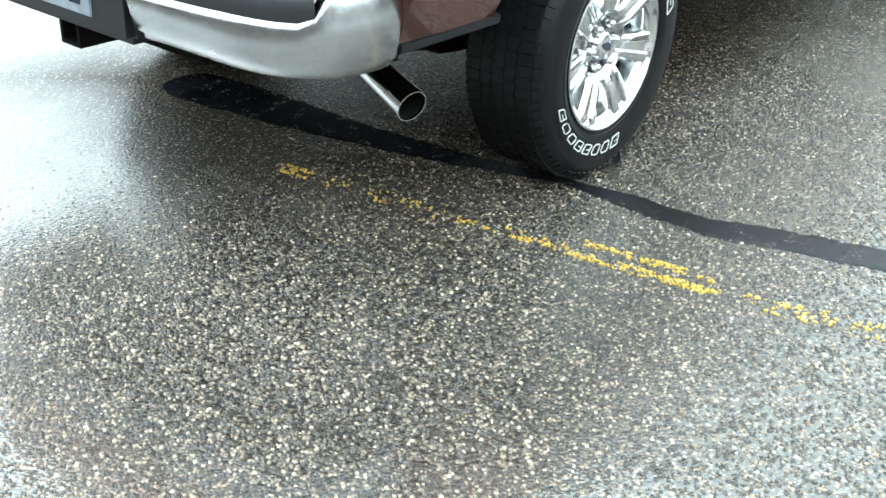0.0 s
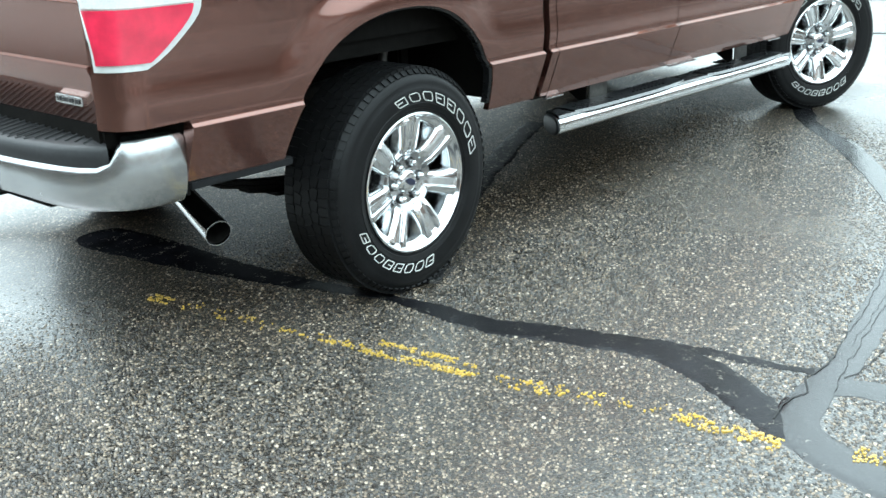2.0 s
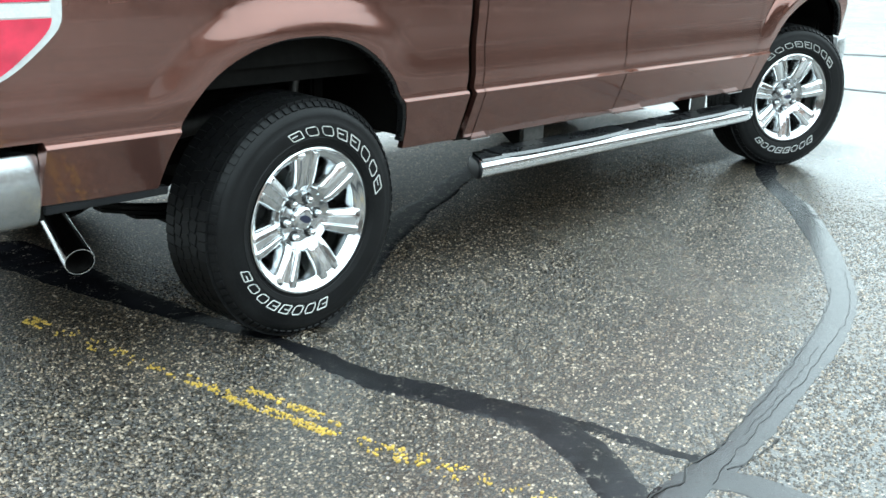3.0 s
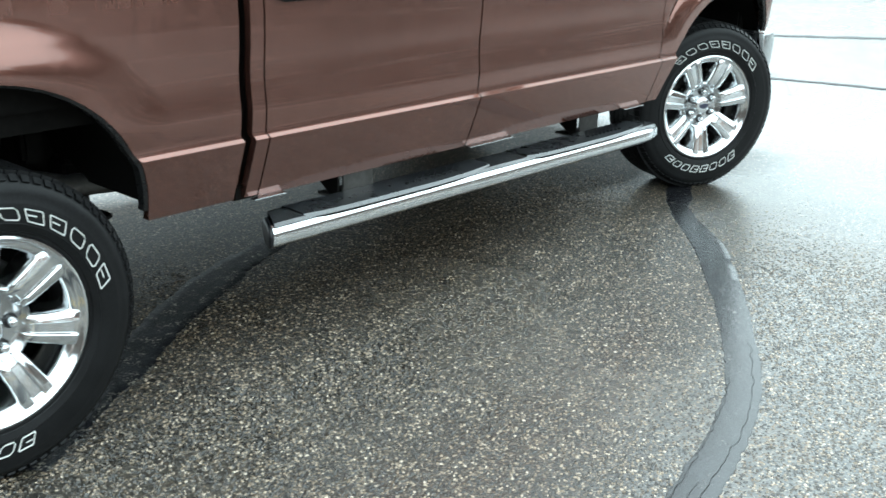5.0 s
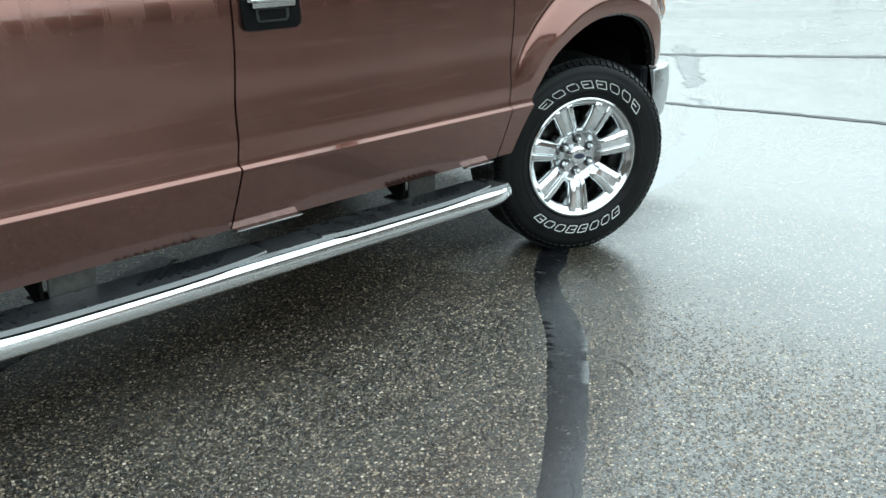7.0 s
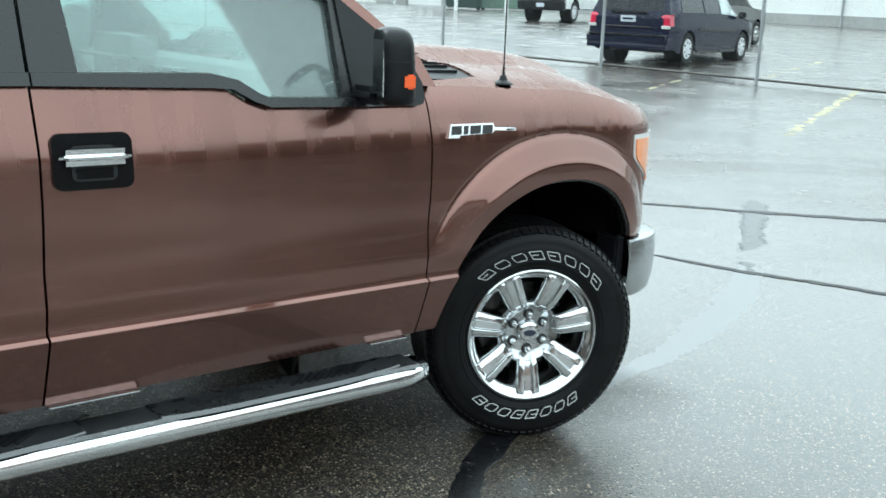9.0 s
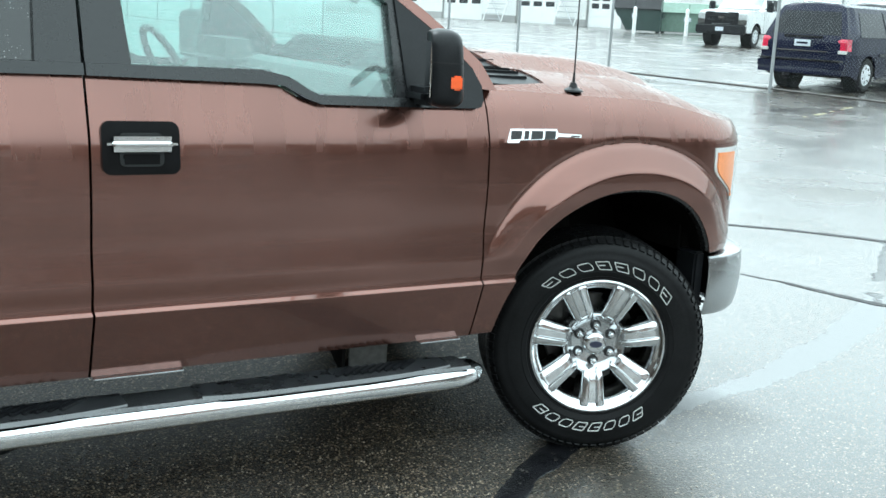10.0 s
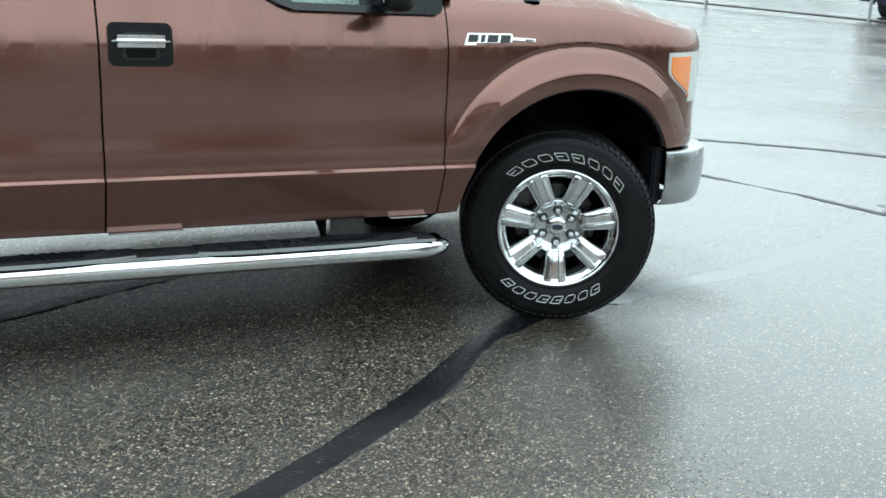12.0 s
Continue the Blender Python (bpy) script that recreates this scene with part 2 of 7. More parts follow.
def asphalt_material():
    """Coarse wet asphalt: pale and tan stone chips in a dark binder under a thin film of water."""
    m, n, l, b = material("wet_asphalt", (0.05, 0.048, 0.045), 0.5)
    c = n.new("ShaderNodeTexCoord")
    warp = n.new("ShaderNodeTexNoise")
    warp.inputs["Scale"].default_value = 60
    l.new(c.outputs["Object"], warp.inputs["Vector"])
    add = n.new("ShaderNodeVectorMath")
    add.operation = "MULTIPLY_ADD"
    add.inputs[1].default_value = (0.006, 0.006, 0.006)
    l.new(warp.outputs["Color"], add.inputs[0])
    l.new(c.outputs["Object"], add.inputs[2])
    big = n.new("ShaderNodeTexVoronoi")
    big.inputs["Scale"].default_value = 95
    big.inputs["Randomness"].default_value = 1.0
    l.new(add.outputs[0], big.inputs["Vector"])
    small = n.new("ShaderNodeTexVoronoi")
    small.inputs["Scale"].default_value = 230
    l.new(add.outputs[0], small.inputs["Vector"])
    sep = n.new("ShaderNodeSeparateColor")
    l.new(big.outputs["Color"], sep.inputs[0])
    sep2 = n.new("ShaderNodeSeparateColor")
    l.new(small.outputs["Color"], sep2.inputs[0])
    stone = ramp(n, [(0.0, (0.0055, 0.0044, 0.0033)), (0.35, (0.0125, 0.0094, 0.0065)), (0.6, (0.031, 0.0225, 0.0150)), (0.8, (0.094, 0.068, 0.0455)), (0.93, (0.2517, 0.1932, 0.1352)), (1.0, (0.4045, 0.3276, 0.2473))])
    l.new(sep.outputs[0], stone.inputs[0])
    grit = ramp(n, [(0.0, (0.0062, 0.0055, 0.0047)), (0.6, (0.0140, 0.0120, 0.0098)), (0.88, (0.0764, 0.06384, 0.04791)), (1.0, (0.2157, 0.1848, 0.1468))])
    l.new(sep2.outputs[1], grit.inputs[0])
    edge = ramp(n, [(0.30, (1, 1, 1)), (0.52, (0, 0, 0))])
    l.new(big.outputs["Distance"], edge.inputs[0])
    mix = n.new("ShaderNodeMixRGB")
    l.new(edge.outputs[0], mix.inputs[0])
    l.new(grit.outputs[0], mix.inputs[1])
    l.new(stone.outputs[0], mix.inputs[2])
    wide = n.new("ShaderNodeTexNoise")
    wide.inputs["Scale"].default_value = 0.9
    wide.inputs["Detail"].default_value = 6
    l.new(c.outputs["Object"], wide.inputs["Vector"])
    tone = ramp(n, [(0.3, (0.82, 0.8, 0.78)), (0.7, (1.15, 1.13, 1.1))])
    l.new(wide.outputs["Fac"], tone.inputs[0])
    mul = n.new("ShaderNodeMixRGB")
    mul.blend_type = "MULTIPLY"
    mul.inputs[0].default_value = 1
    l.new(mix.outputs[0], mul.inputs[1])
    l.new(tone.outputs[0], mul.inputs[2])
    l.new(mul.outputs[0], b.inputs["Base Color"])
    hgt = n.new("ShaderNodeMath")
    hgt.operation = "MULTIPLY_ADD"
    hgt.inputs[1].default_value = -1.0
    l.new(big.outputs["Distance"], hgt.inputs[0])
    hm = n.new("ShaderNodeMath")
    hm.operation = "MULTIPLY"
    hm.inputs[1].default_value = 0.7
    l.new(sep.outputs[1], hm.inputs[0])
    l.new(hm.outputs[0], hgt.inputs[2])
    rough_bump = bump(n, l, hgt.outputs[0], 0.8, 0.005)
    l.new(rough_bump.outputs[0], b.inputs["Normal"])
    film = bump(n, l, hgt.outputs[0], 0.16, 0.003)
    l.new(film.outputs[0], b.inputs["Coat Normal"])
    wetr = n.new("ShaderNodeMapRange")
    wetr.inputs["From Min"].default_value = 0.35
    wetr.inputs["From Max"].default_value = 0.65
    wetr.inputs["To Min"].default_value = 0.15
    wetr.inputs["To Max"].default_value = 0.32
    l.new(wide.outputs["Fac"], wetr.inputs["Value"])
    level = standing_water(n, l)
    deep = n.new("ShaderNodeMath")
    deep.operation = "MULTIPLY"
    l.new(wetr.outputs[0], deep.inputs[0])
    fades(n, l, level, deep.inputs[1], 1.0, 0.5)
    l.new(deep.outputs[0], b.inputs["Coat Roughness"])
    fades(n, l, level, film.inputs["Strength"], 0.18, 0.12)
    depth = n.new("ShaderNodeMath")
    depth.operation = "MULTIPLY_ADD"
    depth.inputs[1].default_value = -0.42
    l.new(wheel_tracks(n, l), depth.inputs[0])
    # index above water's: the film's sheen is raised to stand for a brighter sky
    fades(n, l, level, depth.inputs[2], 1.72, 2.15)
    l.new(depth.outputs[0], b.inputs["Coat IOR"])
    b.inputs["Roughness"].default_value = 0.5
    dulls(n, l, b, 1.0, 0.3)
    return m


def tar_material(name="crack_sealer", film=0.4, ior=1.36, lumpy=1.0, worn=0.6, dull=0.0):
    """Poured bitumen: wrinkled and lumpy under its film of rain, worn through to the stones here and there."""
    m, n, l, b = material(name, (0.012, 0.012, 0.014), 0.5, 0, film, 0.06, 0.1)
    b.inputs["Coat IOR"].default_value = ior
    nz = tex(n, l, "ShaderNodeTexNoise", 48.0, Detail=9.0, Roughness=0.72)
    wide = tex(n, l, "ShaderNodeTexNoise", 6.0, Detail=4.0)
    r = ramp(n, [(0.3, (0.0035, 0.0035, 0.0044)), (0.7, (0.010, 0.010, 0.0125))])
    l.new(wide.outputs["Fac"], r.inputs[0])
    grit = tex(n, l, "ShaderNodeTexVoronoi", 150.0)
    tone = n.new("ShaderNodeSeparateColor")
    l.new(grit.outputs["Color"], tone.inputs[0])
    pale = ramp(n, [(0.70, (0, 0, 0)), (0.98, (1, 1, 1))])
    l.new(tone.outputs[0], pale.inputs[0])
    gone = tex(n, l, "ShaderNodeTexNoise", 16.0, Detail=7.0, Roughness=0.7)
    bare = ramp(n, [(0.62 - 0.16 * worn, (0, 0, 0)), (0.74 - 0.12 * worn, (1, 1, 1))])
    l.new(gone.outputs["Fac"], bare.inputs[0])
    both_ = n.new("ShaderNodeMath")
    both_.operation = "MULTIPLY"
    l.new(pale.outputs[0], both_.inputs[0])
    l.new(bare.outputs[0], both_.inputs[1])
    mix = n.new("ShaderNodeMixRGB")
    mix.inputs[2].default_value = (0.20, 0.18, 0.15, 1)
    l.new(both_.outputs[0], mix.inputs[0])
    l.new(r.outputs[0], mix.inputs[1])
    l.new(mix.outputs[0], b.inputs["Base Color"])
    rr = n.new("ShaderNodeMapRange")
    rr.inputs["To Min"].default_value = 0.05
    rr.inputs["To Max"].default_value = 0.20
    l.new(wide.outputs["Fac"], rr.inputs["Value"])
    l.new(rr.outputs[0], b.inputs["Coat Roughness"])
    lumps = tex(n, l, "ShaderNodeTexNoise", 130.0, Detail=5.0)
    b0 = bump(n, l, lumps.outputs["Fac"], 0.35 * lumpy, 0.002)
    bb = bump(n, l, nz.outputs["Fac"], 0.40 * lumpy, 0.005)
    l.new(b0.outputs[0], bb.inputs["Normal"])
    l.new(bb.outputs[0], b.inputs["Normal"])
    l.new(bb.outputs[0], b.inputs["Coat Normal"])
    dulls(n, l, b, film, 0.1, dull)
    return m


def glass_material(name, tint, drops=True, haze=0.0):
    """Thin glass: tinted pass-through with the sky's reflection on it, and beads of rain."""
    m, n, l, b = material(name, tint, 0.0)
    clear = n.new("ShaderNodeBsdfTransparent")
    clear.inputs["Color"].default_value = (*tint, 1)
    shine = n.new("ShaderNodeBsdfGlossy")
    shine.inputs["Roughness"].default_value = 0.02
    fres = n.new("ShaderNodeFresnel")
    fres.inputs["IOR"].default_value = 1.75
    blend = n.new("ShaderNodeMixShader")
    l.new(fres.outputs[0], blend.inputs[0])
    l.new(clear.outputs[0], blend.inputs[1])
    l.new(shine.outputs[0], blend.inputs[2])
    n.remove(b)
    # white diffuse share paints a pale haze over the pane
    haze_white = n.new("ShaderNodeBsdfDiffuse")
    haze_white.inputs["Color"].default_value = (0.78, 0.82, 0.81, 1)
    film = n.new("ShaderNodeMixShader")
    film.inputs[0].default_value = haze
    l.new(blend.outputs[0], film.inputs[1])
    l.new(haze_white.outputs[0], film.inputs[2])
    l.new(film.outputs[0], n["Material Output"].inputs["Surface"])
    if drops:
        # single beads of rain: their glints painted as small pale spots, thicker in some places
        v = tex(n, l, "ShaderNodeTexVoronoi", 150.0)
        r = ramp(n, [(0.20, (1, 1, 1)), (0.28, (0, 0, 0))])
        l.new(v.outputs["Distance"], r.inputs[0])
        pick = n.new("ShaderNodeSeparateColor")
        l.new(v.outputs["Color"], pick.inputs[0])
        few = ramp(n, [(0.62, (0, 0, 0)), (0.95, (0.75, 0.75, 0.75))])
        l.new(pick.outputs[0], few.inputs[0])
        g = tex(n, l, "ShaderNodeTexNoise", 4.0, Detail=3.0)
        gr = ramp(n, [(0.44, (0, 0, 0)), (0.60, (1, 1, 1))])
        l.new(g.outputs["Fac"], gr.inputs[0])
        last = r.outputs[0]
        for other in (few, gr):
            mul = n.new("ShaderNodeMath")
            mul.operation = "MULTIPLY"
            l.new(last, mul.inputs[0])
            l.new(other.outputs[0], mul.inputs[1])
            last = mul.outputs[0]
        total = n.new("ShaderNodeMath")
        total.operation = "ADD"
        total.inputs[1].default_value = haze
        l.new(last, total.inputs[0])
        l.new(total.outputs[0], film.inputs[0])
    return m


def chip_material():
    """Stone chips bedded in the asphalt: each its own tone, glazed with rain."""
    m, n, l, b = material("wet_stone_chip", (0.1, 0.09, 0.08), 0.45, 0, 1.0, 0.18)
    geo = n.new("ShaderNodeNewGeometry")
    r = ramp(n, [(0.0, (0.0060, 0.0046, 0.0035)), (0.34, (0.0175, 0.0123, 0.0084)), (0.58, (0.055, 0.0395, 0.0256)), (0.80, (0.1618, 0.1176, 0.07728)), (0.94, (0.2786, 0.2142, 0.1507)), (1.0, (0.4854, 0.4032, 0.3168))])
    l.new(geo.outputs["Random Per Island"], r.inputs[0])
    grain = tex(n, l, "ShaderNodeTexNoise", 700.0, Detail=3.0)
    tone = ramp(n, [(0.3, (0.75, 0.75, 0.75)), (0.7, (1.2, 1.2, 1.2))])
    l.new(grain.outputs["Fac"], tone.inputs[0])
    mul = n.new("ShaderNodeMixRGB")
    mul.blend_type = "MULTIPLY"
    mul.inputs[0].default_value = 1
    l.new(r.outputs[0], mul.inputs[1])
    l.new(tone.outputs[0], mul.inputs[2])
    l.new(mul.outputs[0], b.inputs["Base Color"])
    bb = bump(n, l, grain.outputs["Fac"], 0.3, 0.001)
    l.new(bb.outputs[0], b.inputs["Normal"])
    b.inputs["Coat IOR"].default_value = 1.52
    dulls(n, l, b, 1.0, 0.3)
    return m


PAINT = paint_material("bronze_paint", (0.184, 0.0810, 0.0635), 0.85, spec=0.2, edge=(0.50, 0.34, 0.29))
WET_PAINT = paint_material("rain_beaded_bronze_paint", (0.184, 0.0810, 0.0635), 0.85, beads=1.0, edge=(0.50, 0.34, 0.29))
NAVY = paint_material("navy_paint", (0.006, 0.008, 0.026), 0.0, spec=0.1, coat=0.35)
WHITE_PAINT = paint_material("white_paint", (0.72, 0.74, 0.74), 0.0)
BLACK_PAINT = paint_material("black_paint", (0.012, 0.013, 0.015), 0.2)
CHROME = grainy("chrome", (0.80, 0.81, 0.82), 0.10, 1.0, scale=14, vary=0.06, relief=0.0, rough_vary=0.06)
BUMPER_CHROME = grainy("wet_bumper_chrome", (0.47, 0.485, 0.495), 0.24, 1.0, scale=90, vary=0.12, relief=0.25, depth=0.001, rough_vary=0.10)
WHEEL_CHROME = grainy("wheel_chrome", (0.74, 0.75, 0.76), 0.12, 1.0, scale=30, vary=0.10, relief=0.04, rough_vary=0.08)
HUB_CHROME = grainy("hub_chrome", (0.50, 0.51, 0.52), 0.16, 1.0, scale=40, vary=0.2, relief=0.06, rough_vary=0.08)
PLASTIC = grainy("black_plastic", (0.010, 0.0105, 0.012), 0.34, scale=220, vary=0.3, relief=0.2, depth=0.0005, spec=0.25)
PAD = grainy("wet_step_rubber", (0.034, 0.035, 0.038), 0.30, coat=1.0, scale=26, vary=0.35, relief=0.35, depth=0.0015, rough_vary=0.2)
PAD.node_tree.nodes["Principled BSDF"].inputs["Coat IOR"].default_value = 1.8
STEP_PLASTIC = grainy("wet_grey_black_plastic", (0.020, 0.0205, 0.022), 0.5, scale=60, vary=0.3, relief=0.2, depth=0.001, spec=0.35)
DECK = grainy("rain_beaded_deck", (0.10, 0.102, 0.106), 0.20, 0.6, coat=1.0, scale=150, vary=0.6, relief=1.0, depth=0.005, rough_vary=0.15)
BEZEL = grainy("black_handle_bezel", (0.007, 0.007, 0.0075), 0.14, scale=40, vary=0.2, relief=0.0, rough_vary=0.05, spec=0.12)
TRIM = grainy("gloss_black_trim", (0.012, 0.012, 0.013), 0.28, scale=60, vary=0.2, relief=0.05, depth=0.0005)
RUBBER = grainy("tyre_rubber", (0.008, 0.008, 0.0085), 0.4, scale=120, vary=0.35, relief=0.3, depth=0.0008, spec=0.15)
LETTER = grainy("raised_white_rubber", (0.62, 0.62, 0.60), 0.55, scale=200, vary=0.12, relief=0.1, depth=0.0005)
UNDER = grainy("undercoat", (0.0065, 0.006, 0.0055), 0.8, scale=40, vary=0.4, relief=0.4, depth=0.003, spec=0.06)
STEEL = grainy("road_grimed_steel", (0.10, 0.095, 0.09), 0.5, 0.7, scale=45, vary=0.4, relief=0.3)
WIRE = grainy("weathered_wire", (0.22, 0.23, 0.24), 0.6, 0.5, scale=12, vary=0.2, relief=0.0)
GALV = grainy("galvanised_steel", (0.40, 0.42, 0.43), 0.45, 0.8, scale=25, vary=0.15, relief=0.05)
RED_LENS = grainy("red_lens", (0.62, 0.018, 0.06), 0.12, 0, 1.0, scale=14, vary=0.4, relief=0.15, depth=0.002)
CLEAR_LENS = grainy("clear_lens", (0.72, 0.75, 0.75), 0.10, 0.3, 1.0, scale=60, vary=0.1, relief=0.2, depth=0.002)
AMBER = grainy("amber_lens", (0.90, 0.27, 0.07), 0.15, 0, 1.0, scale=70, vary=0.1, relief=0.15, depth=0.001)
MARKER = grainy("orange_marker_lens", (0.95, 0.13, 0.03), 0.2, 0, 0.6, scale=70, vary=0.08, relief=0.1, depth=0.001)
CLOTH = grainy("grey_cloth", (0.20, 0.21, 0.20), 0.9, scale=150, vary=0.2, relief=0.3, depth=0.001)
BEIGE = grainy("beige_interior_plastic", (0.30, 0.29, 0.23), 0.6, scale=180, vary=0.12, relief=0.2, depth=0.0008)
DASH = grainy("grey_dashboard", (0.11, 0.115, 0.11), 0.6, scale=180, vary=0.12, relief=0.2, depth=0.0008)
MIRROR = material("mirror_glass", (0.85, 0.9, 0.9), 0.02, 1.0)[0]
GLASS = glass_material("window_glass", (0.72, 0.87, 0.845), haze=0.07)
TINT = glass_material("privacy_glass", (0.10, 0.11, 0.115))
DARK_GLASS = grainy("far_car_glass", (0.012, 0.014, 0.017), 0.12, 0, 0.1, scale=8, vary=0.3, relief=0.0, spec=0.2)
# pale base colour paints the sky's reflection into far car windows
SKY_TONED_GLASS = grainy("sky_toned_glass", (0.30, 0.36, 0.36), 0.08, 0, 1.0, scale=5, vary=0.25, relief=0.0)
HUB_SILVER = grainy("silver_hub_paint", (0.72, 0.74, 0.76), 0.35, 0.25, scale=30, vary=0.12, relief=0.05)
ASPHALT = asphalt_material()
CHIP = chip_material()
# coat index differs by band, standing for the sky or truck mirrored in each
TAR = tar_material()
OLD_TAR = tar_material("old_crack_sealer", 0.35, 1.35, 1.0, 0.9, 0.03)
WET_TAR = tar_material("wet_crack_sealer", 1.0, 1.55, 0.75, 0.25)
FLOODED_TAR = tar_material("flooded_crack_sealer", 1.0, 3.4, 0.08, 0.0)
CRACK = grainy("crack_void", (0.008, 0.008, 0.008), 0.7, scale=60, vary=0.3)
YELLOW = grainy("worn_yellow_paint", (0.47, 0.31, 0.050), 0.5, 0, 0.5, scale=70, vary=0.35, relief=0.4, depth=0.002)
STALL_YELLOW = grainy("faded_yellow_paint", (0.40, 0.36, 0.20), 0.5, 0, 0.4, scale=20, vary=0.35, relief=0.3)
WALL = grainy("white_block_wall", (0.74, 0.75, 0.73), 0.7, scale=4, vary=0.06, relief=0.1, depth=0.01)
DOOR_WHITE = grainy("white_door_paint", (0.76, 0.77, 0.76), 0.45, scale=6, vary=0.05, relief=0.05)
CONCRETE = grainy("grey_concrete", (0.34, 0.34, 0.33), 0.75, scale=6, vary=0.15, relief=0.3, depth=0.01)
STORE_DOOR = grainy("pale_store_door", (0.52, 0.53, 0.52), 0.6, scale=4, vary=0.1, relief=0.1)
BRICK = grainy("brown_brick", (0.21, 0.14, 0.11), 0.8, scale=5, vary=0.35, relief=0.3, depth=0.01)
DARK_BACKDROP = grainy("dark_backdrop", (0.065, 0.05, 0.042), 0.85, scale=5, vary=0.35, relief=0.3, depth=0.01)
GREEN = grainy("dark_green_steel", (0.022, 0.05, 0.042), 0.5, 0.1, 0.3, scale=8, vary=0.3, relief=0.1)
PALE_GREEN = grainy("faded_green_steel", (0.16, 0.25, 0.20), 0.55, 0.1, 0.2, scale=6, vary=0.2, relief=0.1)
GREY_PLATE = grainy("grey_plate", (0.20, 0.22, 0.25), 0.5, scale=40, vary=0.3, relief=0.1)
PLATE = grainy("pale_plate", (0.62, 0.66, 0.72), 0.4, scale=60, vary=0.08, relief=0.05)


# ---------------------------------------------------------------- mesh helpers
def link(name, bm, mat, parent=None, label="", smooth=False):
    me = bpy.data.meshes.new(name)
    bm.normal_update()
    bm.to_mesh(me)
    bm.free()
    me.materials.append(mat)
    if smooth:
        for p in me.polygons:
            p.use_smooth = True
        me.set_sharp_from_angle(angle=radians(38))
    ob = new(name, me)
    if parent is not None:
        ob.parent = parent
    if label:
        ob["label"] = label
    return ob


def part(name, bm, mat, parent, label="", smooth=True):
    return link(name, bm, mat, parent, label, smooth)


def thing(name, label, category, m=None, group="", kind=""):
    ob = new(name)
    if m is not None:
        ob.matrix_world = m
    return tagged(ob, label, category, group, kind)


def add_box(bm, lo, hi, bevel=0.0, m=None, segs=2):
    r = bmesh.ops.create_cube(bm, size=1)
    vs = r["verts"]
    size = [hi[i] - lo[i] for i in range(3)]
    mid = [(hi[i] + lo[i]) / 2 for i in range(3)]
    for v in vs:
        v.co = Vector((v.co.x * size[0] + mid[0], v.co.y * size[1] + mid[1], v.co.z * size[2] + mid[2]))
    if bevel:
        es = list({e for v in vs for e in v.link_edges})
        out = bmesh.ops.bevel(bm, geom=es, offset=bevel, segments=segs, affect="EDGES", clamp_overlap=True)
        vs = list({v for f in out["faces"] for v in f.verts} | {v for v in vs if v.is_valid})
    if m is not None:
        bmesh.ops.transform(bm, matrix=m, verts=vs)
    return vs


def box(lo, hi, bevel=0.0, m=None, segs=2):
    bm = bmesh.new()
    add_box(bm, lo, hi, bevel, m, segs)
    return bm


def add_lathe(bm, profile, segs=64, m=None, close=False):
    """Turns (radius, along) pairs round the y axis."""
    rings = []
    for r, a in profile:
        ring = []
        for i in range(segs):
            t = 2 * math.pi * i / segs
            co = Vector((r * math.cos(t), a, r * math.sin(t)))
            ring.append(bm.verts.new(m @ co if m else co))
        rings.append(ring)
    for a, b in zip(rings, rings[1:] + (rings[:1] if close else [])):
        for i in range(segs):
            j = (i + 1) % segs
            bm.faces.new((a[i], a[j], b[j], b[i]))
    return rings


def lathe(profile, segs=64, m=None, caps=(False, False), close=False):
    bm = bmesh.new()
    rings = add_lathe(bm, profile, segs, m=m, close=close)
    if caps[0]:
        bm.faces.new(rings[0])
    if caps[1]:
        bm.faces.new(rings[-1])
    bmesh.ops.recalc_face_normals(bm, faces=bm.faces)
    return bm


def add_tube(bm, pts, radius, sides=12, flat=1.0, caps=True):
    """A tube along points; radius one number or one for each point; flat squeezes it in height."""
    pts = [Vector(p) for p in pts]
    rad = radius if isinstance(radius, (list, tuple)) else [radius] * len(pts)
    rings = []
    for i, p in enumerate(pts):
        d = (pts[min(i + 1, len(pts) - 1)] - pts[max(i - 1, 0)]).normalized()
        up = Vector((0, 0, 1)) if abs(d.z) < 0.95 else Vector((1, 0, 0))
        s = d.cross(up).normalized()
        u = s.cross(d).normalized()
        rings.append([bm.verts.new(p + s * rad[i] * math.cos(2 * math.pi * k / sides) + u * flat * rad[i] * math.sin(2 * math.pi * k / sides)) for k in range(sides)])
    for a, b in zip(rings, rings[1:]):
        for k in range(sides):
            j = (k + 1) % sides
            bm.faces.new((a[k], a[j], b[j], b[k]))
    if caps:
        bm.faces.new(list(reversed(rings[0])))
        bm.faces.new(rings[-1])
    return rings


def tube(pts, radius, sides=12, flat=1.0, caps=True):
    bm = bmesh.new()
    add_tube(bm, pts, radius, sides, flat, caps)
    bmesh.ops.recalc_face_normals(bm, faces=bm.faces)
    return bm


def add_prism(bm, outline, lo, hi, axis="y", bevel=0.0):
    """An outline in two axes, drawn out along the third."""
    def co(a, b, c):
        return {"y": (a, c, b), "z": (a, b, c), "x": (c, a, b)}[axis]
    bot = [bm.verts.new(co(a, b, lo)) for a, b in outline]
    top = [bm.verts.new(co(a, b, hi)) for a, b in outline]
    fs = [bm.faces.new(bot), bm.faces.new(list(reversed(top)))]
    n = len(outline)
    for i in range(n):
        j = (i + 1) % n
        fs.append(bm.faces.new((bot[j], bot[i], top[i], top[j])))
    bmesh.ops.recalc_face_normals(bm, faces=fs)
    if bevel:
        es = list({e for f in fs for e in f.edges})
        bmesh.ops.bevel(bm, geom=es, offset=bevel, segments=2, affect="EDGES", clamp_overlap=True)


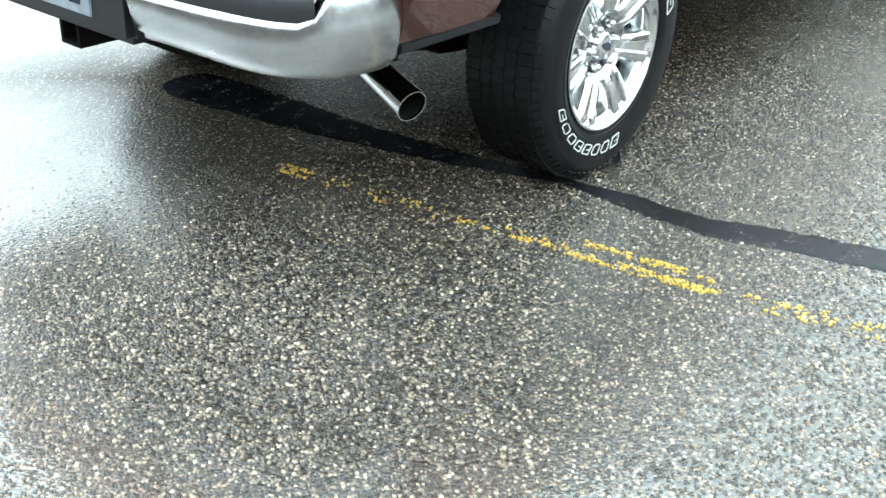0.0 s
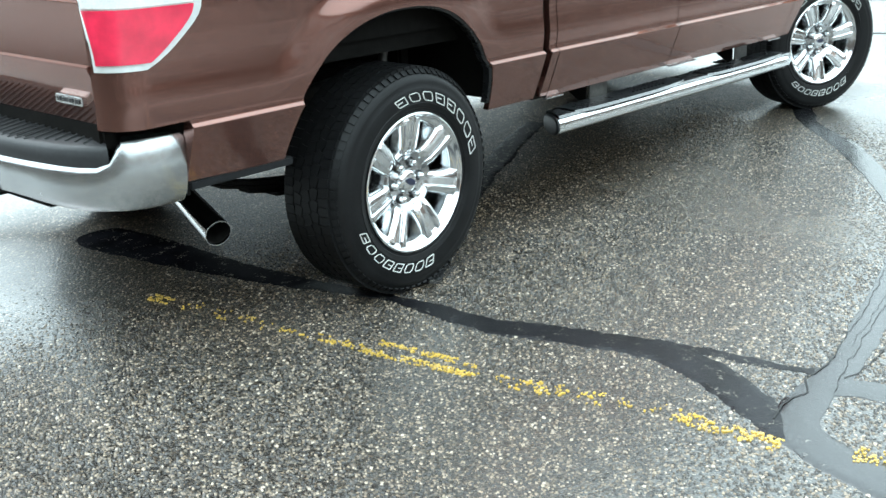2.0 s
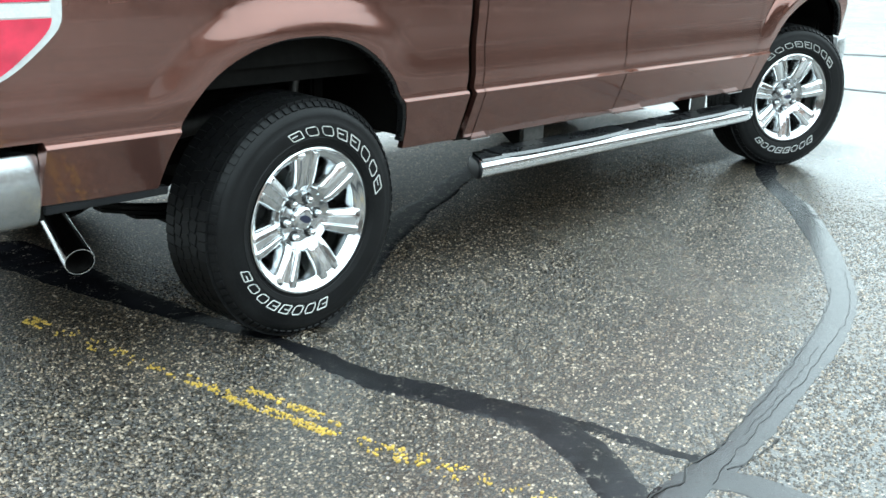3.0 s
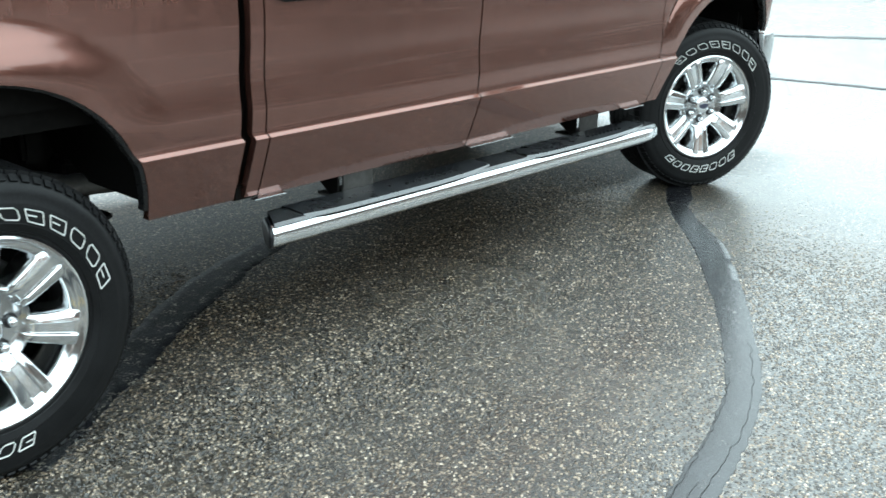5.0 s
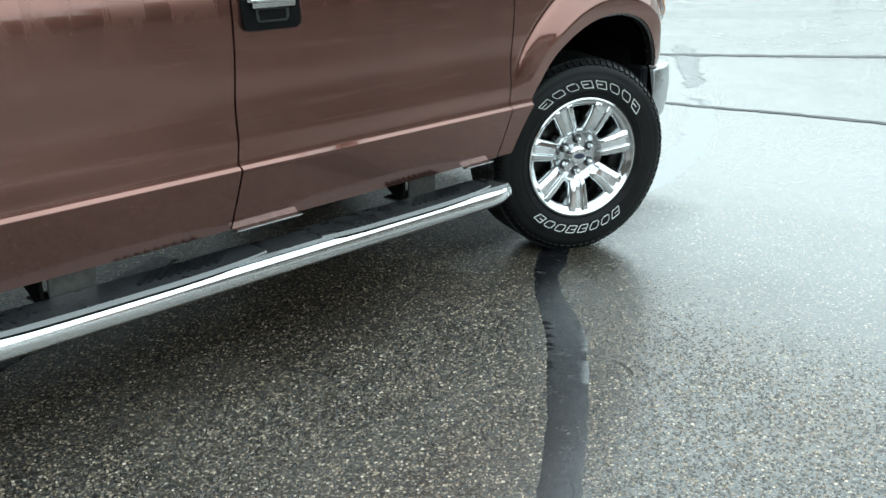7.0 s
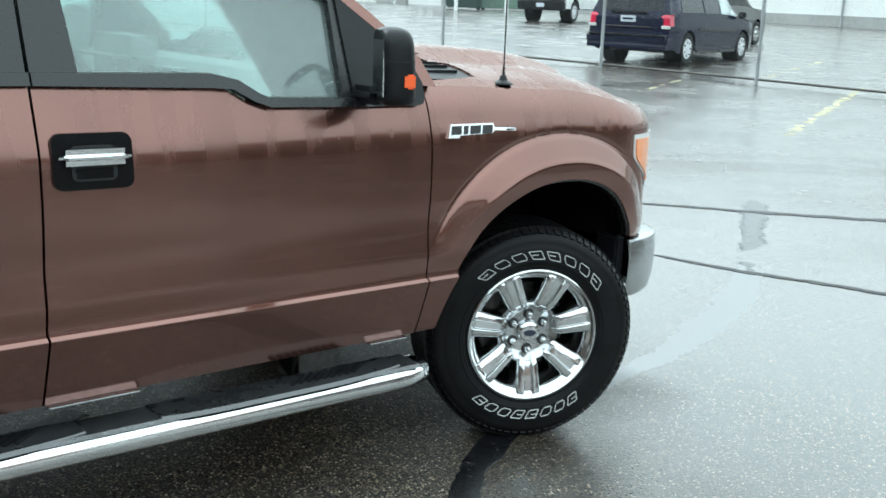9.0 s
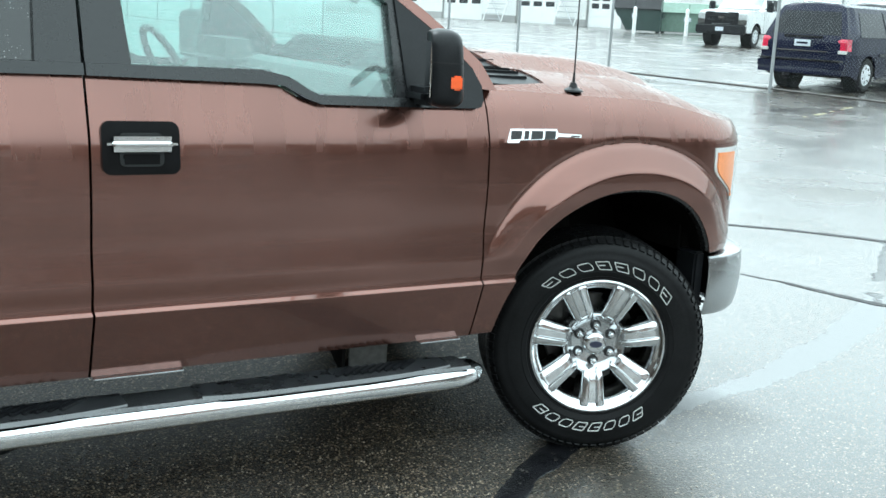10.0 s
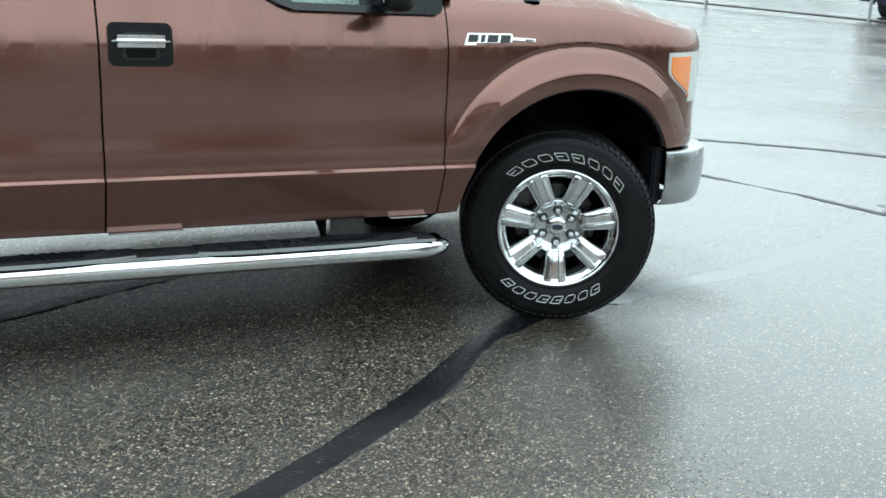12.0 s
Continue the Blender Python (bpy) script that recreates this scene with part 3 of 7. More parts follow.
def prism(outline, lo, hi, axis="y", bevel=0.0):
    bm = bmesh.new()
    add_prism(bm, outline, lo, hi, axis, bevel)
    return bm


def add_sheet(bm, grid, skirt=None):
    """A surface from rows of points; skirt: an offset by which the rim is folded back, for thickness."""
    rows = [[bm.verts.new(p) for p in row] for row in grid]
    for a, b in zip(rows, rows[1:]):
        for i in range(len(a) - 1):
            quad = [a[i], a[i + 1], b[i + 1], b[i]]
            if len({v.co.to_tuple(6) for v in quad}) > 2:
                bm.faces.new(quad)
    if skirt is not None:
        s = Vector(skirt)
        rim = rows[0] + [r[-1] for r in rows[1:]] + rows[-1][-2::-1] + [r[0] for r in rows[-2:0:-1]]
        back = [bm.verts.new(v.co + s) for v in rim]
        for i in range(len(rim)):
            j = (i + 1) % len(rim)
            bm.faces.new((rim[j], rim[i], back[i], back[j]))
    return rows


def sheet(grid, skirt=None):
    bm = bmesh.new()
    add_sheet(bm, grid, skirt)
    return bm


def rounded(w, h, r, n=5, cx=0.0, cy=0.0):
    pts = []
    for k, (sx, sy) in enumerate(((1, 1), (-1, 1), (-1, -1), (1, -1))):
        for i in range(n + 1):
            a = math.pi / 2 * (k + i / n)
            pts.append((cx + sx * (w / 2 - r) + r * math.cos(a), cy + sy * (h / 2 - r) + r * math.sin(a)))
    return pts


def smooth(a, b, x):
    t = min(1.0, max(0.0, (x - a) / (b - a)))
    return t * t * (3 - 2 * t)


# ---------------------------------------------------------------- the ground
def ground_z(x, y):
    """Level round the pickup, then a gentle rise towards the far lot."""
    d = 0.75 * x + 0.66 * y
    return 0.02 * (min(max(d, 6.0), 20.0) - 6.0) + 0.0125 * (min(max(d, 20.0), 60.0) - 20.0)


def build_ground():
    steps = [-400, -200, -100, -60, -40, -30, -22, -16, -12, -9] + [i * 0.75 for i in range(-10, 41)] + [32, 34, 36, 38, 40, 44, 48, 52, 58, 66, 80, 110, 160, 240, 400]
    grid = [[(x, y, ground_z(x, y)) for x in steps] for y in steps]
    ob = link("ground", sheet(grid), ASPHALT, None, "", True)
    tagged(ob, "wet coarse dark grey asphalt of a parking lot", "ground", kind="structure")
    return ob


ground = build_ground()


def wavy(pts, step=0.03):
    """Points along a rounded line through pts."""
    pts = [Vector(p) for p in pts]
    out = []
    for i in range(len(pts) - 1):
        p0, p1, p2, p3 = pts[max(i - 1, 0)], pts[i], pts[i + 1], pts[min(i + 2, len(pts) - 1)]
        n = max(2, int((p2 - p1).length / step))
        for k in range(n):
            t = k / n
            out.append(0.5 * ((2 * p1) + (p2 - p0) * t + (2 * p0 - 5 * p1 + 4 * p2 - p3) * t * t + (3 * p1 - p0 - 3 * p2 + p3) * t ** 3))
    return out + [pts[-1]]


SEALED = []          # (x, y, half width) along every poured band


def seal(name, rows, label, mat=None, ragged=0.011, lift=0.0026, step=0.009, foot=-0.002):
    """A poured band of crack sealer: rows of (x, y, width), domed a little, with ragged edges."""
    line = wavy([(x, y, w) for x, y, w in rows], step)
    grid = []
    for i, p in enumerate(line):
        a, b = line[max(i - 1, 0)], line[min(i + 1, len(line) - 1)]
        d = Vector((b.x - a.x, b.y - a.y, 0)).normalized()
        s = Vector((-d.y, d.x, 0))
        w = max(p.z, 0.004) / 2
        SEALED.append((p.x, p.y, w))
        n1 = ragged * noise.noise((p.x * 9, p.y * 9, 3.1)) + 0.5 * ragged * noise.noise((p.x * 34, p.y * 34, 7.7)) + 0.35 * ragged * noise.noise((p.x * 90, p.y * 90, 4.2))
        n2 = ragged * noise.noise((p.x * 9, p.y * 9, 8.4)) + 0.5 * ragged * noise.noise((p.x * 34, p.y * 34, 1.9)) + 0.35 * ragged * noise.noise((p.x * 90, p.y * 90, 6.1))
        row = []
        for u, h in ((-1.0, foot), (-0.93, lift * 0.7), (-0.5, lift), (0.0, lift * 1.1), (0.5, lift), (0.93, lift * 0.7), (1.0, foot)):
            off = s * u * (w + (n1 if u < 0 else n2))
            x, y = p.x + off.x, p.y + off.y
            row.append((x, y, ground_z(x, y) + h))
        grid.append(row)
    ob = link(name, sheet(grid), mat or TAR, None, "", True)
    return tagged(ob, label, "crack seal", kind="structure")


def crack(name, pts, width=0.006, lift=0.0050, label="thin dark crack reopened in the sealer"):
    line = wavy([(x, y, 0) for x, y in pts], 0.012)
    grid = []
    for i, p in enumerate(line):
        a, b = line[max(i - 1, 0)], line[min(i + 1, len(line) - 1)]
        d = (b - a).normalized()
        s = Vector((-d.y, d.x, 0))
        j = s * 0.010 * noise.noise((p.x * 22, p.y * 22, 0.3))
        w = width * (0.6 + 0.7 * abs(noise.noise((p.x * 40, p.y * 40, 2.0))))
        q = p + j
        z = ground_z(q.x, q.y) + lift
        grid.append([(q.x - s.x * w / 2, q.y - s.y * w / 2, z), (q.x + s.x * w / 2, q.y + s.y * w / 2, z)])
    return tagged(link(name, sheet(grid), CRACK, None), label, "crack", kind="structure")


def build_cracks():
    wet = "broad smooth band of black crack sealer on wet asphalt"
    seal("crack_seal", [(-0.362, 1.55, 0.10), (-0.360, 1.50, 0.22), (-0.350, 1.35, 0.26), (-0.320, 1.02, 0.22), (-0.280, 0.68, 0.16), (-0.23, 0.38, 0.10), (-0.14, 0.02, 0.055), (-0.12, -0.25, 0.10), (-0.11, -0.44, 0.115), (-0.055, -0.60, 0.135), (-0.01, -0.76, 0.138), (0.035, -0.90, 0.14), (0.05, -1.03, 0.15), (0.01, -1.17, 0.15), (-0.06, -1.31, 0.15), (-0.13, -1.43, 0.14), (-0.2, -1.55, 0.14)], wet, ragged=0.018)
    seal("crack_seal", [(0.09, -0.95, 0.07), (0.13, -1.12, 0.05), (0.155, -1.28, 0.045), (0.18, -1.40, 0.05), (0.19, -1.49, 0.08)], "thin worn branch of crack sealer on wet asphalt", OLD_TAR, ragged=0.022, lift=0.0018)
    seal("crack_seal", [(3.95, 0.30, 0.10), (3.65, 0.12, 0.11), (3.43, 0.0, 0.13), (3.3, -0.07, 0.10), (3.1, -0.23, 0.11), (2.9, -0.43, 0.14), (2.64, -0.625, 0.135), (2.34, -0.83, 0.125), (2.06, -1.005, 0.12), (1.8, -1.15, 0.12), (1.55, -1.245, 0.12), (1.22, -1.325, 0.125), (0.95, -1.375, 0.115), (0.71, -1.415, 0.115), (0.36, -1.48, 0.10), (0.16, -1.49, 0.11), (-0.1, -1.515, 0.13), (-0.22, -1.61, 0.15), (-0.3, -1.85, 0.15), (-0.4, -2.2, 0.15), (-0.5, -2.8, 0.14)], wet, WET_TAR, lift=0.0029)
    seal("crack_seal", [(0.12, -1.49, 0.10), (0.175, -1.62, 0.12), (0.19, -1.80, 0.11), (0.22, -2.1, 0.11), (0.32, -2.6, 0.10), (0.36, -3.4, 0.10)], wet, WET_TAR, lift=0.0033)
    seal("crack_seal", [(2.4, 1.2, 0.13), (1.95, 1.02, 0.13), (1.53, 0.82, 0.13), (1.32, 0.745, 0.17), (1.04, 0.61, 0.18), (0.76, 0.45, 0.16), (0.54, 0.31, 0.18), (0.3, 0.15, 0.13), (0.05, -0.03, 0.10)], wet, OLD_TAR, lift=0.0023, ragged=0.018)
    seal("crack_seal", [(3.95, 0.13, 0.10), (4.13, 0.175, 0.10), (4.44, 0.255, 0.11), (4.72, 0.295, 0.13), (5.0, 0.35, 0.15), (5.4, 0.48, 0.19), (5.8, 0.62, 0.20), (6.36, 0.88, 0.19), (6.8, 1.15, 0.15)], "wide flooded band of crack sealer under a film of rain", FLOODED_TAR, lift=0.0010, ragged=0.03, foot=-0.0002)
    seal("crack_seal", [(6.55, 1.0, 0.03), (6.9, 1.21, 0.13), (7.3, 1.46, 0.17), (7.7, 1.72, 0.19), (8.15, 2.0, 0.20), (8.45, 2.19, 0.17), (8.66, 2.33, 0.05)], "dark patch of crack sealer between two cracks", WET_TAR, lift=0.0016, ragged=0.05)
    seal("crack_seal", [(5.6, 4.2, 0.05), (6.32, 1.95, 0.05), (6.46, 1.58, 0.05), (6.58, 1.05, 0.07), (6.76, 0.55, 0.07), (6.92, 0.0, 0.08), (7.2, -0.9, 0.07), (7.7, -2.4, 0.07)], "narrow dark crack seal across the lot", lift=0.005, ragged=0.02)
    seal("crack_seal", [(5.2, 5.0, 0.06), (7.41, 3.03, 0.06), (7.86, 2.56, 0.06), (8.2, 2.1, 0.09), (8.65, 1.55, 0.09), (9.35, 0.75, 0.10), (10.7, -0.7, 0.10), (12.7, -2.7, 0.10)], "narrow dark crack seal across the lot", lift=0.005, ragged=0.02)
    crack("crack", [(-0.15, -1.46), (-0.03, -1.45), (0.05, -1.47), (0.13, -1.43), (0.2, -1.445), (0.33, -1.435)], 0.007)
    crack("crack", [(0.33, -1.435), (0.5, -1.41), (0.68, -1.385), (0.9, -1.345), (1.15, -1.29)], 0.0028)
    crack("crack", [(0.1, -1.53), (0.3, -1.49), (0.5, -1.46), (0.72, -1.43), (0.95, -1.40), (1.2, -1.35)], 0.0028)
    crack("crack", [(1.15, -1.29), (1.4, -1.235), (1.62, -1.17), (1.82, -1.095)], 0.0022)
    crack("crack", [(1.2, -1.35), (1.45, -1.30), (1.68, -1.235), (1.9, -1.13), (2.1, -1.02)], 0.0022)
    crack("crack", [(0.42, -1.455), (0.62, -1.425), (0.80, -1.40), (1.02, -1.36), (1.2, -1.325)], 0.0018)
    crack("crack", [(0.20, -1.52), (0.32, -1.545), (0.47, -1.535)], 0.006, 0.004)
    # small twig-like scrap, drawn with the same thin ribbon
    crack("crack", [(2.803, -0.69), (2.79, -0.74), (2.764, -0.80)], 0.008, 0.003, "short dark scrap on wet asphalt")


build_cracks()


def flakes(name, strips, mat, label, size=0.0042, seed=3, lift=0.0036):
    """What is left of painted lines on coarse asphalt: small ragged flakes on the stone tops. strips: (x0, y0, x1, y1, half width, cover)."""
    rnd = random.Random(seed)
    verts, faces = [], []
    for x0, y0, x1, y1, half, cover in strips:
        d = Vector((x1 - x0, y1 - y0))
        long = d.length
        d.normalize()
        s = Vector((-d.y, d.x))
        for _ in range(int(long * half * 2 * cover / (size * size * 3.8))):
            a, b = rnd.random() * long, (rnd.random() * 2 - 1) * half
            x, y = x0 + d.x * a + s.x * b, y0 + d.y * a + s.y * b
            if noise.noise((x * 26, y * 26, 5.0)) + 0.3 * noise.noise((x * 70, y * 70, 1.0)) < 0.10 - 0.30 * cover:
                continue
            k, r, t0 = rnd.randint(5, 7), size * (0.45 + 0.8 * rnd.random()), rnd.random() * 6
            base = len(verts)
            z = ground_z(x, y) + lift + rnd.random() * 0.0015
            for i in range(k):
                t = t0 + 2 * math.pi * i / k
                q = r * (0.65 + 0.5 * rnd.random())
                verts.append((x + q * math.cos(t), y + q * math.sin(t), z))
            for i in range(k):
                t = t0 + 2 * math.pi * i / k
                vx, vy, _ = verts[base + i]
                verts.append((x + (vx - x) * 1.25, y + (vy - y) * 1.25, z - 0.005))
            faces.append(tuple(range(base, base + k)))
            for i in range(k):
                j = (i + 1) % k
                faces.append((base + j, base + i, base + k + i, base + k + j))
    me = bpy.data.meshes.new(name)
    me.from_pydata(verts, [], faces)
    me.materials.append(mat)
    ob = new(name, me)
    return tagged(ob, label, "road marking", kind="stuff")


def build_markings():
    flakes("yellow_line", [
        (-0.645, 0.70, -0.630, 0.60, 0.026, 1.5),
        (-0.61, 0.54, -0.56, 0.13, 0.040, 0.16),
        (-0.55, 0.10, -0.495, -0.25, 0.026, 0.55),
        (-0.505, -0.25, -0.435, -0.66, 0.019, 1.25),
        (-0.435, -0.24, -0.375, -0.63, 0.017, 0.85),
        (-0.42, -0.70, -0.40, -0.82, 0.030, 0.55),
        (-0.395, -0.80, -0.335, -1.04, 0.040, 0.5),
        (-0.33, -1.06, -0.27, -1.22, 0.035, 0.22),
        (-0.29, -1.24, -0.275, -1.54, 0.036, 0.85),
        (-0.20, -1.70, -0.10, -1.98, 0.042, 0.6),
        (-0.10, -2.0, 0.02, -2.8, 0.042, 0.5),
    ], YELLOW, "worn broken yellow parking stripe on wet asphalt")
    stall = "faded yellow stall line on the far wet lot"
    flakes("stall_line", [(12.4, 4.36, 19.3, 7.15, 0.05, 1.5)], STALL_YELLOW, stall, 0.05, 5, 0.004)
    flakes("stall_line", [(13.6, 8.1, 17.2, 9.45, 0.05, 0.5)], STALL_YELLOW, stall, 0.05, 6, 0.004)
    flakes("stall_line", [(19.0, 9.0, 25.2, 11.4, 0.05, 0.6)], STALL_YELLOW, stall, 0.05, 7, 0.004)
    flakes("stall_line", [(12.6, 10.6, 15.6, 11.8, 0.05, 0.2)], STALL_YELLOW, stall, 0.05, 8, 0.004)


build_markings()


def stone_chips():
    """Coarse chips standing proud of the binder along the pickup, thinning out away from it."""
    rng = np.random.default_rng(11)
    n = 180000
    x = rng.uniform(-3.0, 5.2, n * 2)
    y = rng.uniform(-2.7, 1.6, n * 2)
    away = np.maximum(np.maximum(-1.9 - x, 1.2 * (x - 3.0)), np.maximum(1.5 * (-1.7 - y), 1.6 * (y - 0.45)))
    keep = rng.random(n * 2) < 0.9 * np.exp(-np.maximum(away, 0) / 0.55)
    x, y = x[keep], y[keep]
    # poured sealer covers the stones
    cell = 0.05
    near = {}
    for px, py, w in SEALED:
        reach = int((w + 0.02) / cell) + 1
        for i in range(-reach, reach + 1):
            for j in range(-reach, reach + 1):
                near.setdefault((int(px // cell) + i, int(py // cell) + j), []).append((px, py, w))
    away = np.maximum(np.maximum(-1.9 - x, 1.2 * (x - 3.0)), np.maximum(1.5 * (-1.7 - y), 1.6 * (y - 0.45)))
    clear = np.ones(len(x), bool)
    for i, (px, py) in enumerate(zip(x.tolist(), y.tolist())):
        for qx, qy, w in near.get((int(px // cell), int(py // cell)), ()):
            if (px - qx) ** 2 + (py - qy) ** 2 < (w - 0.001) ** 2:
                clear[i] = False
                break
    x, y, away = x[clear][:n], y[clear][:n], away[clear][:n]
    n = len(x)
    k = 5
    ang = rng.uniform(0, 2 * np.pi, n)[:, None] + np.arange(k)[None] * (2 * np.pi / k) + rng.uniform(-0.35, 0.35, (n, k))
    r = (0.0028 + 0.0040 * rng.random(n) ** 1.5)[:, None] * rng.uniform(0.75, 1.25, (n, k))
    high = rng.uniform(0.0012, 0.0038, n)
    high = np.where(x > 1.2, 0.62 * high, high) - 0.0024 * np.clip(away, 0, 2)
    tilt = rng.normal(0, 0.11, (n, 2))
    low = np.stack([x[:, None] + r * np.cos(ang), y[:, None] + r * np.sin(ang), np.full((n, k), -0.002)], -1)
    inner = r * 0.74
    dx, dy = inner * np.cos(ang), inner * np.sin(ang)
    top = np.stack([x[:, None] + dx, y[:, None] + dy, high[:, None] + tilt[:, :1] * dx + tilt[:, 1:] * dy], -1)
    co = np.concatenate([low, top], 1).reshape(-1, 3)
    i = np.arange(k)
    j = (i + 1) % k
    quads = np.stack([i, j, j + k, i + k], -1)
    start = (np.arange(n) * 2 * k)[:, None, None]
    q = (quads[None] + start).reshape(-1)
    caps = ((np.arange(k) + k)[None] + start[:, :, 0]).reshape(-1)
    me = bpy.data.meshes.new("stone_chip")
    me.vertices.add(len(co))
    me.vertices.foreach_set("co", co.reshape(-1))
    me.loops.add(len(q) + len(caps))
    me.loops.foreach_set("vertex_index", np.concatenate([q, caps]).astype(np.int32))
    me.polygons.add(n * k + n)
    starts = np.concatenate([np.arange(n * k) * 4, len(q) + np.arange(n) * k])
    me.polygons.foreach_set("loop_start", starts.astype(np.int32))
    me.update(calc_edges=True)
    me.validate()
    me.materials.append(CHIP)
    tagged(new("stone_chip", me), "pale and tan stone chips bedded in wet asphalt", "stone chips", kind="stuff")


stone_chips()


# ---------------------------------------------------------------- the pickup
CY = 0.935                     # the pickup's middle line
REAR, FRONT, HUB = 0.0, 3.65, 0.40

SIDE = [(0.40, 0.095), (0.50, 0.043), (0.525, 0.029), (0.60, 0.001), (0.69, -0.0305), (0.7070, -0.0362), (0.7090, -0.0366), (0.7106, -0.0358), (0.7190, -0.0262), (0.7205, -0.0200), (0.735, -0.0188), (0.755, -0.0214), (0.785, -0.0246), (0.80, -0.0248), (0.825, -0.0228), (0.85, -0.0204), (0.875, -0.0190), (0.90, -0.0190), (0.93, -0.0212), (0.97, -0.0252), (1.04, -0.0285), (1.12, -0.0265), (1.155, -0.0250), (1.170, -0.0236), (1.185, -0.0208), (1.21, -0.0145), (1.28, 0.006), (1.36, 0.031), (1.44, 0.06)]


def side_profile(z):
    for (z0, y0), (z1, y1) in zip(SIDE, SIDE[1:]):
        if z <= z1:
            return y0 + (y1 - y0) * (z - z0) / (z1 - z0)
    return SIDE[-1][1]


def arch(x, cx, a, b, z0, n):
    u = abs(x - cx) / a
    return z0 + b * (1 - u ** n) ** (1 / n) if u < 1 else -1.0


REAR_ARCH = (-0.02, 0.517, 0.505, 0.46, 2.2)
FRONT_ARCH = (3.685, 0.512, 0.564, 0.45, 2.2)


def flare(x, z, cx, a, b, z0, n, wide, out):
    """How far the lip round a wheel opening stands out."""
    if z < z0:
        rho = abs(x - cx) / a
    else:
        rho = ((abs(x - cx) / a) ** n + ((z - z0) / b) ** n) ** (1 / n)
    t = (rho - 1) / wide
    groove = 0.006 * math.exp(-((t - 1) / 0.07) ** 2) * smooth(0.82, 1.0, z) * (1 if cx > 1 else 0)
    if t >= 1:
        return groove
    t = max(t, 0.0)
    fade = smooth(0.72, 1.02, z)
    if cx < 1:
        return -out * fade * (smooth(0, 1, 1 - t) * 0.8 + 0.2 * (1 - t))
    face = 0.36
    if t < face:
        return -out * fade * (0.90 + 0.10 * t / face)
    u = (t - face) / (1 - face)
    soft = smooth(0, 0.22, u)
    return -out * fade * ((1 - u) * soft + (1 - 0.3 * u) * (1 - soft)) + groove


def side_y(x, z):
    y = side_profile(z)
    y += flare(x, z, *REAR_ARCH, 0.29, 0.040) + flare(x, z, *FRONT_ARCH, 0.275, 0.052)
    if x > 3.0 and z > 1.1:
        top = fender_top(x)
        y += 0.030 * smooth(3.0, 3.12, x) * min(1.0, max(0.0, (z - top + 0.085) / 0.085)) ** 2.2
    if x > 4.0:
        u = min((x - 4.0) / 0.46, 0.999)
        y += 0.40 * (1 - math.sqrt(1 - u * u))
    if x < -1.04:
        u = min((-1.04 - x) / 0.10, 0.999)
        y += 0.10 * (1 - math.sqrt(1 - u * u))
    return y


def columns(x0, x1, keys, step=0.03):
    xs = []
    n = max(2, int((x1 - x0) / step))
    xs = [x0 + (x1 - x0) * i / n for i in range(n + 1)]
    for k in keys:
        xs += [k + s * d for d in (0.0005, 0.002, 0.006, 0.012, 0.02, 0.03) for s in (-1, 1)]
    return sorted({round(x, 5) for x in xs if x0 <= x <= x1})


def levels(lo, hi, n):
    zs = [lo + (hi - lo) * i / n for i in range(n + 1)]
    return zs


CREASE = (0.690, 0.7070, 0.7090, 0.7106, 0.7190, 0.7205, 0.735, 0.755, 0.785, 0.80)


def side_panel(x0, x1, bottom, top, keys=(), nz=26, left=False, fold=0.025, step=0.03):
    """A stretch of the body's side between two heights, folded in at its rim."""
    xs = columns(x0, x1, keys, step)
    zs = levels(min(bottom(x) for x in xs), max(top(x) for x in xs), nz)
    zs = sorted([z for z in zs if min(abs(z - c) for c in CREASE) > 0.004] + list(CREASE))
    grid = []
    for x in xs:
        lo, hi = bottom(x), top(x)
        grid.append([(x, 2 * CY - side_y(x, z) if left else side_y(x, z), z) for z in (min(max(q, lo), hi) for q in zs)])
    bm = sheet(grid, (0, -fold if left else fold, 0))
    if left:
        bmesh.ops.reverse_faces(bm, faces=bm.faces)
    bmesh.ops.remove_doubles(bm, verts=bm.verts, dist=0.00002)
    bmesh.ops.recalc_face_normals(bm, faces=bm.faces)
    return bm


truck = thing("pickup_truck", "wet bronze brown crew cab pickup truck parked on asphalt", "pickup truck")


def bed_bottom(x):
    z = 0.525 + 0.018 * smooth(-0.45, -0.9, x)
    return max(z, arch(x, *REAR_ARCH))


def belt(x):
    """The upper rim of the doors: level, with a dip in front of the driver's shoulder."""
    return 1.344 - 0.056 * smooth(2.33, 2.48, x)


def fender_top(x):
    return 1.338 - 0.022 * smooth(3.0, 3.9, x) - 0.075 * smooth(3.75, 4.30, x)


def fender_bottom(x):
    z = 0.520 if x < 3.69 else 0.752
    return max(z, arch(x, *FRONT_ARCH))


def build_side(left):
    w = "left" if left else "right"
    part("bedside", side_panel(-1.035, 0.785, lambda x: bed_bottom(x) if x > -0.905 else 0.728, lambda x: 1.37, (-0.537, 0.497, -0.905), 110, left, step=0.009), PAINT, truck)
    part("cab_corner", side_panel(0.826, 0.873, lambda x: 0.525, lambda x: 1.36, (), 26, left), PAINT, truck)
    for nm, x0, x1, k in (("rear_door", 0.879, 1.835, ()), ("front_door", 1.842, 3.084, (2.33, 2.48))):
        part(nm, side_panel(x0, x1, lambda x: 0.518, belt, k, 28, left), PAINT, truck)
    part("fender", side_panel(3.09, 4.452, lambda x: max(fender_bottom(x), arch(x, *FRONT_ARCH)), fender_top, (3.17, 4.21, 3.69), 132, left, step=0.007), PAINT, truck)


build_side(False)
build_side(True)


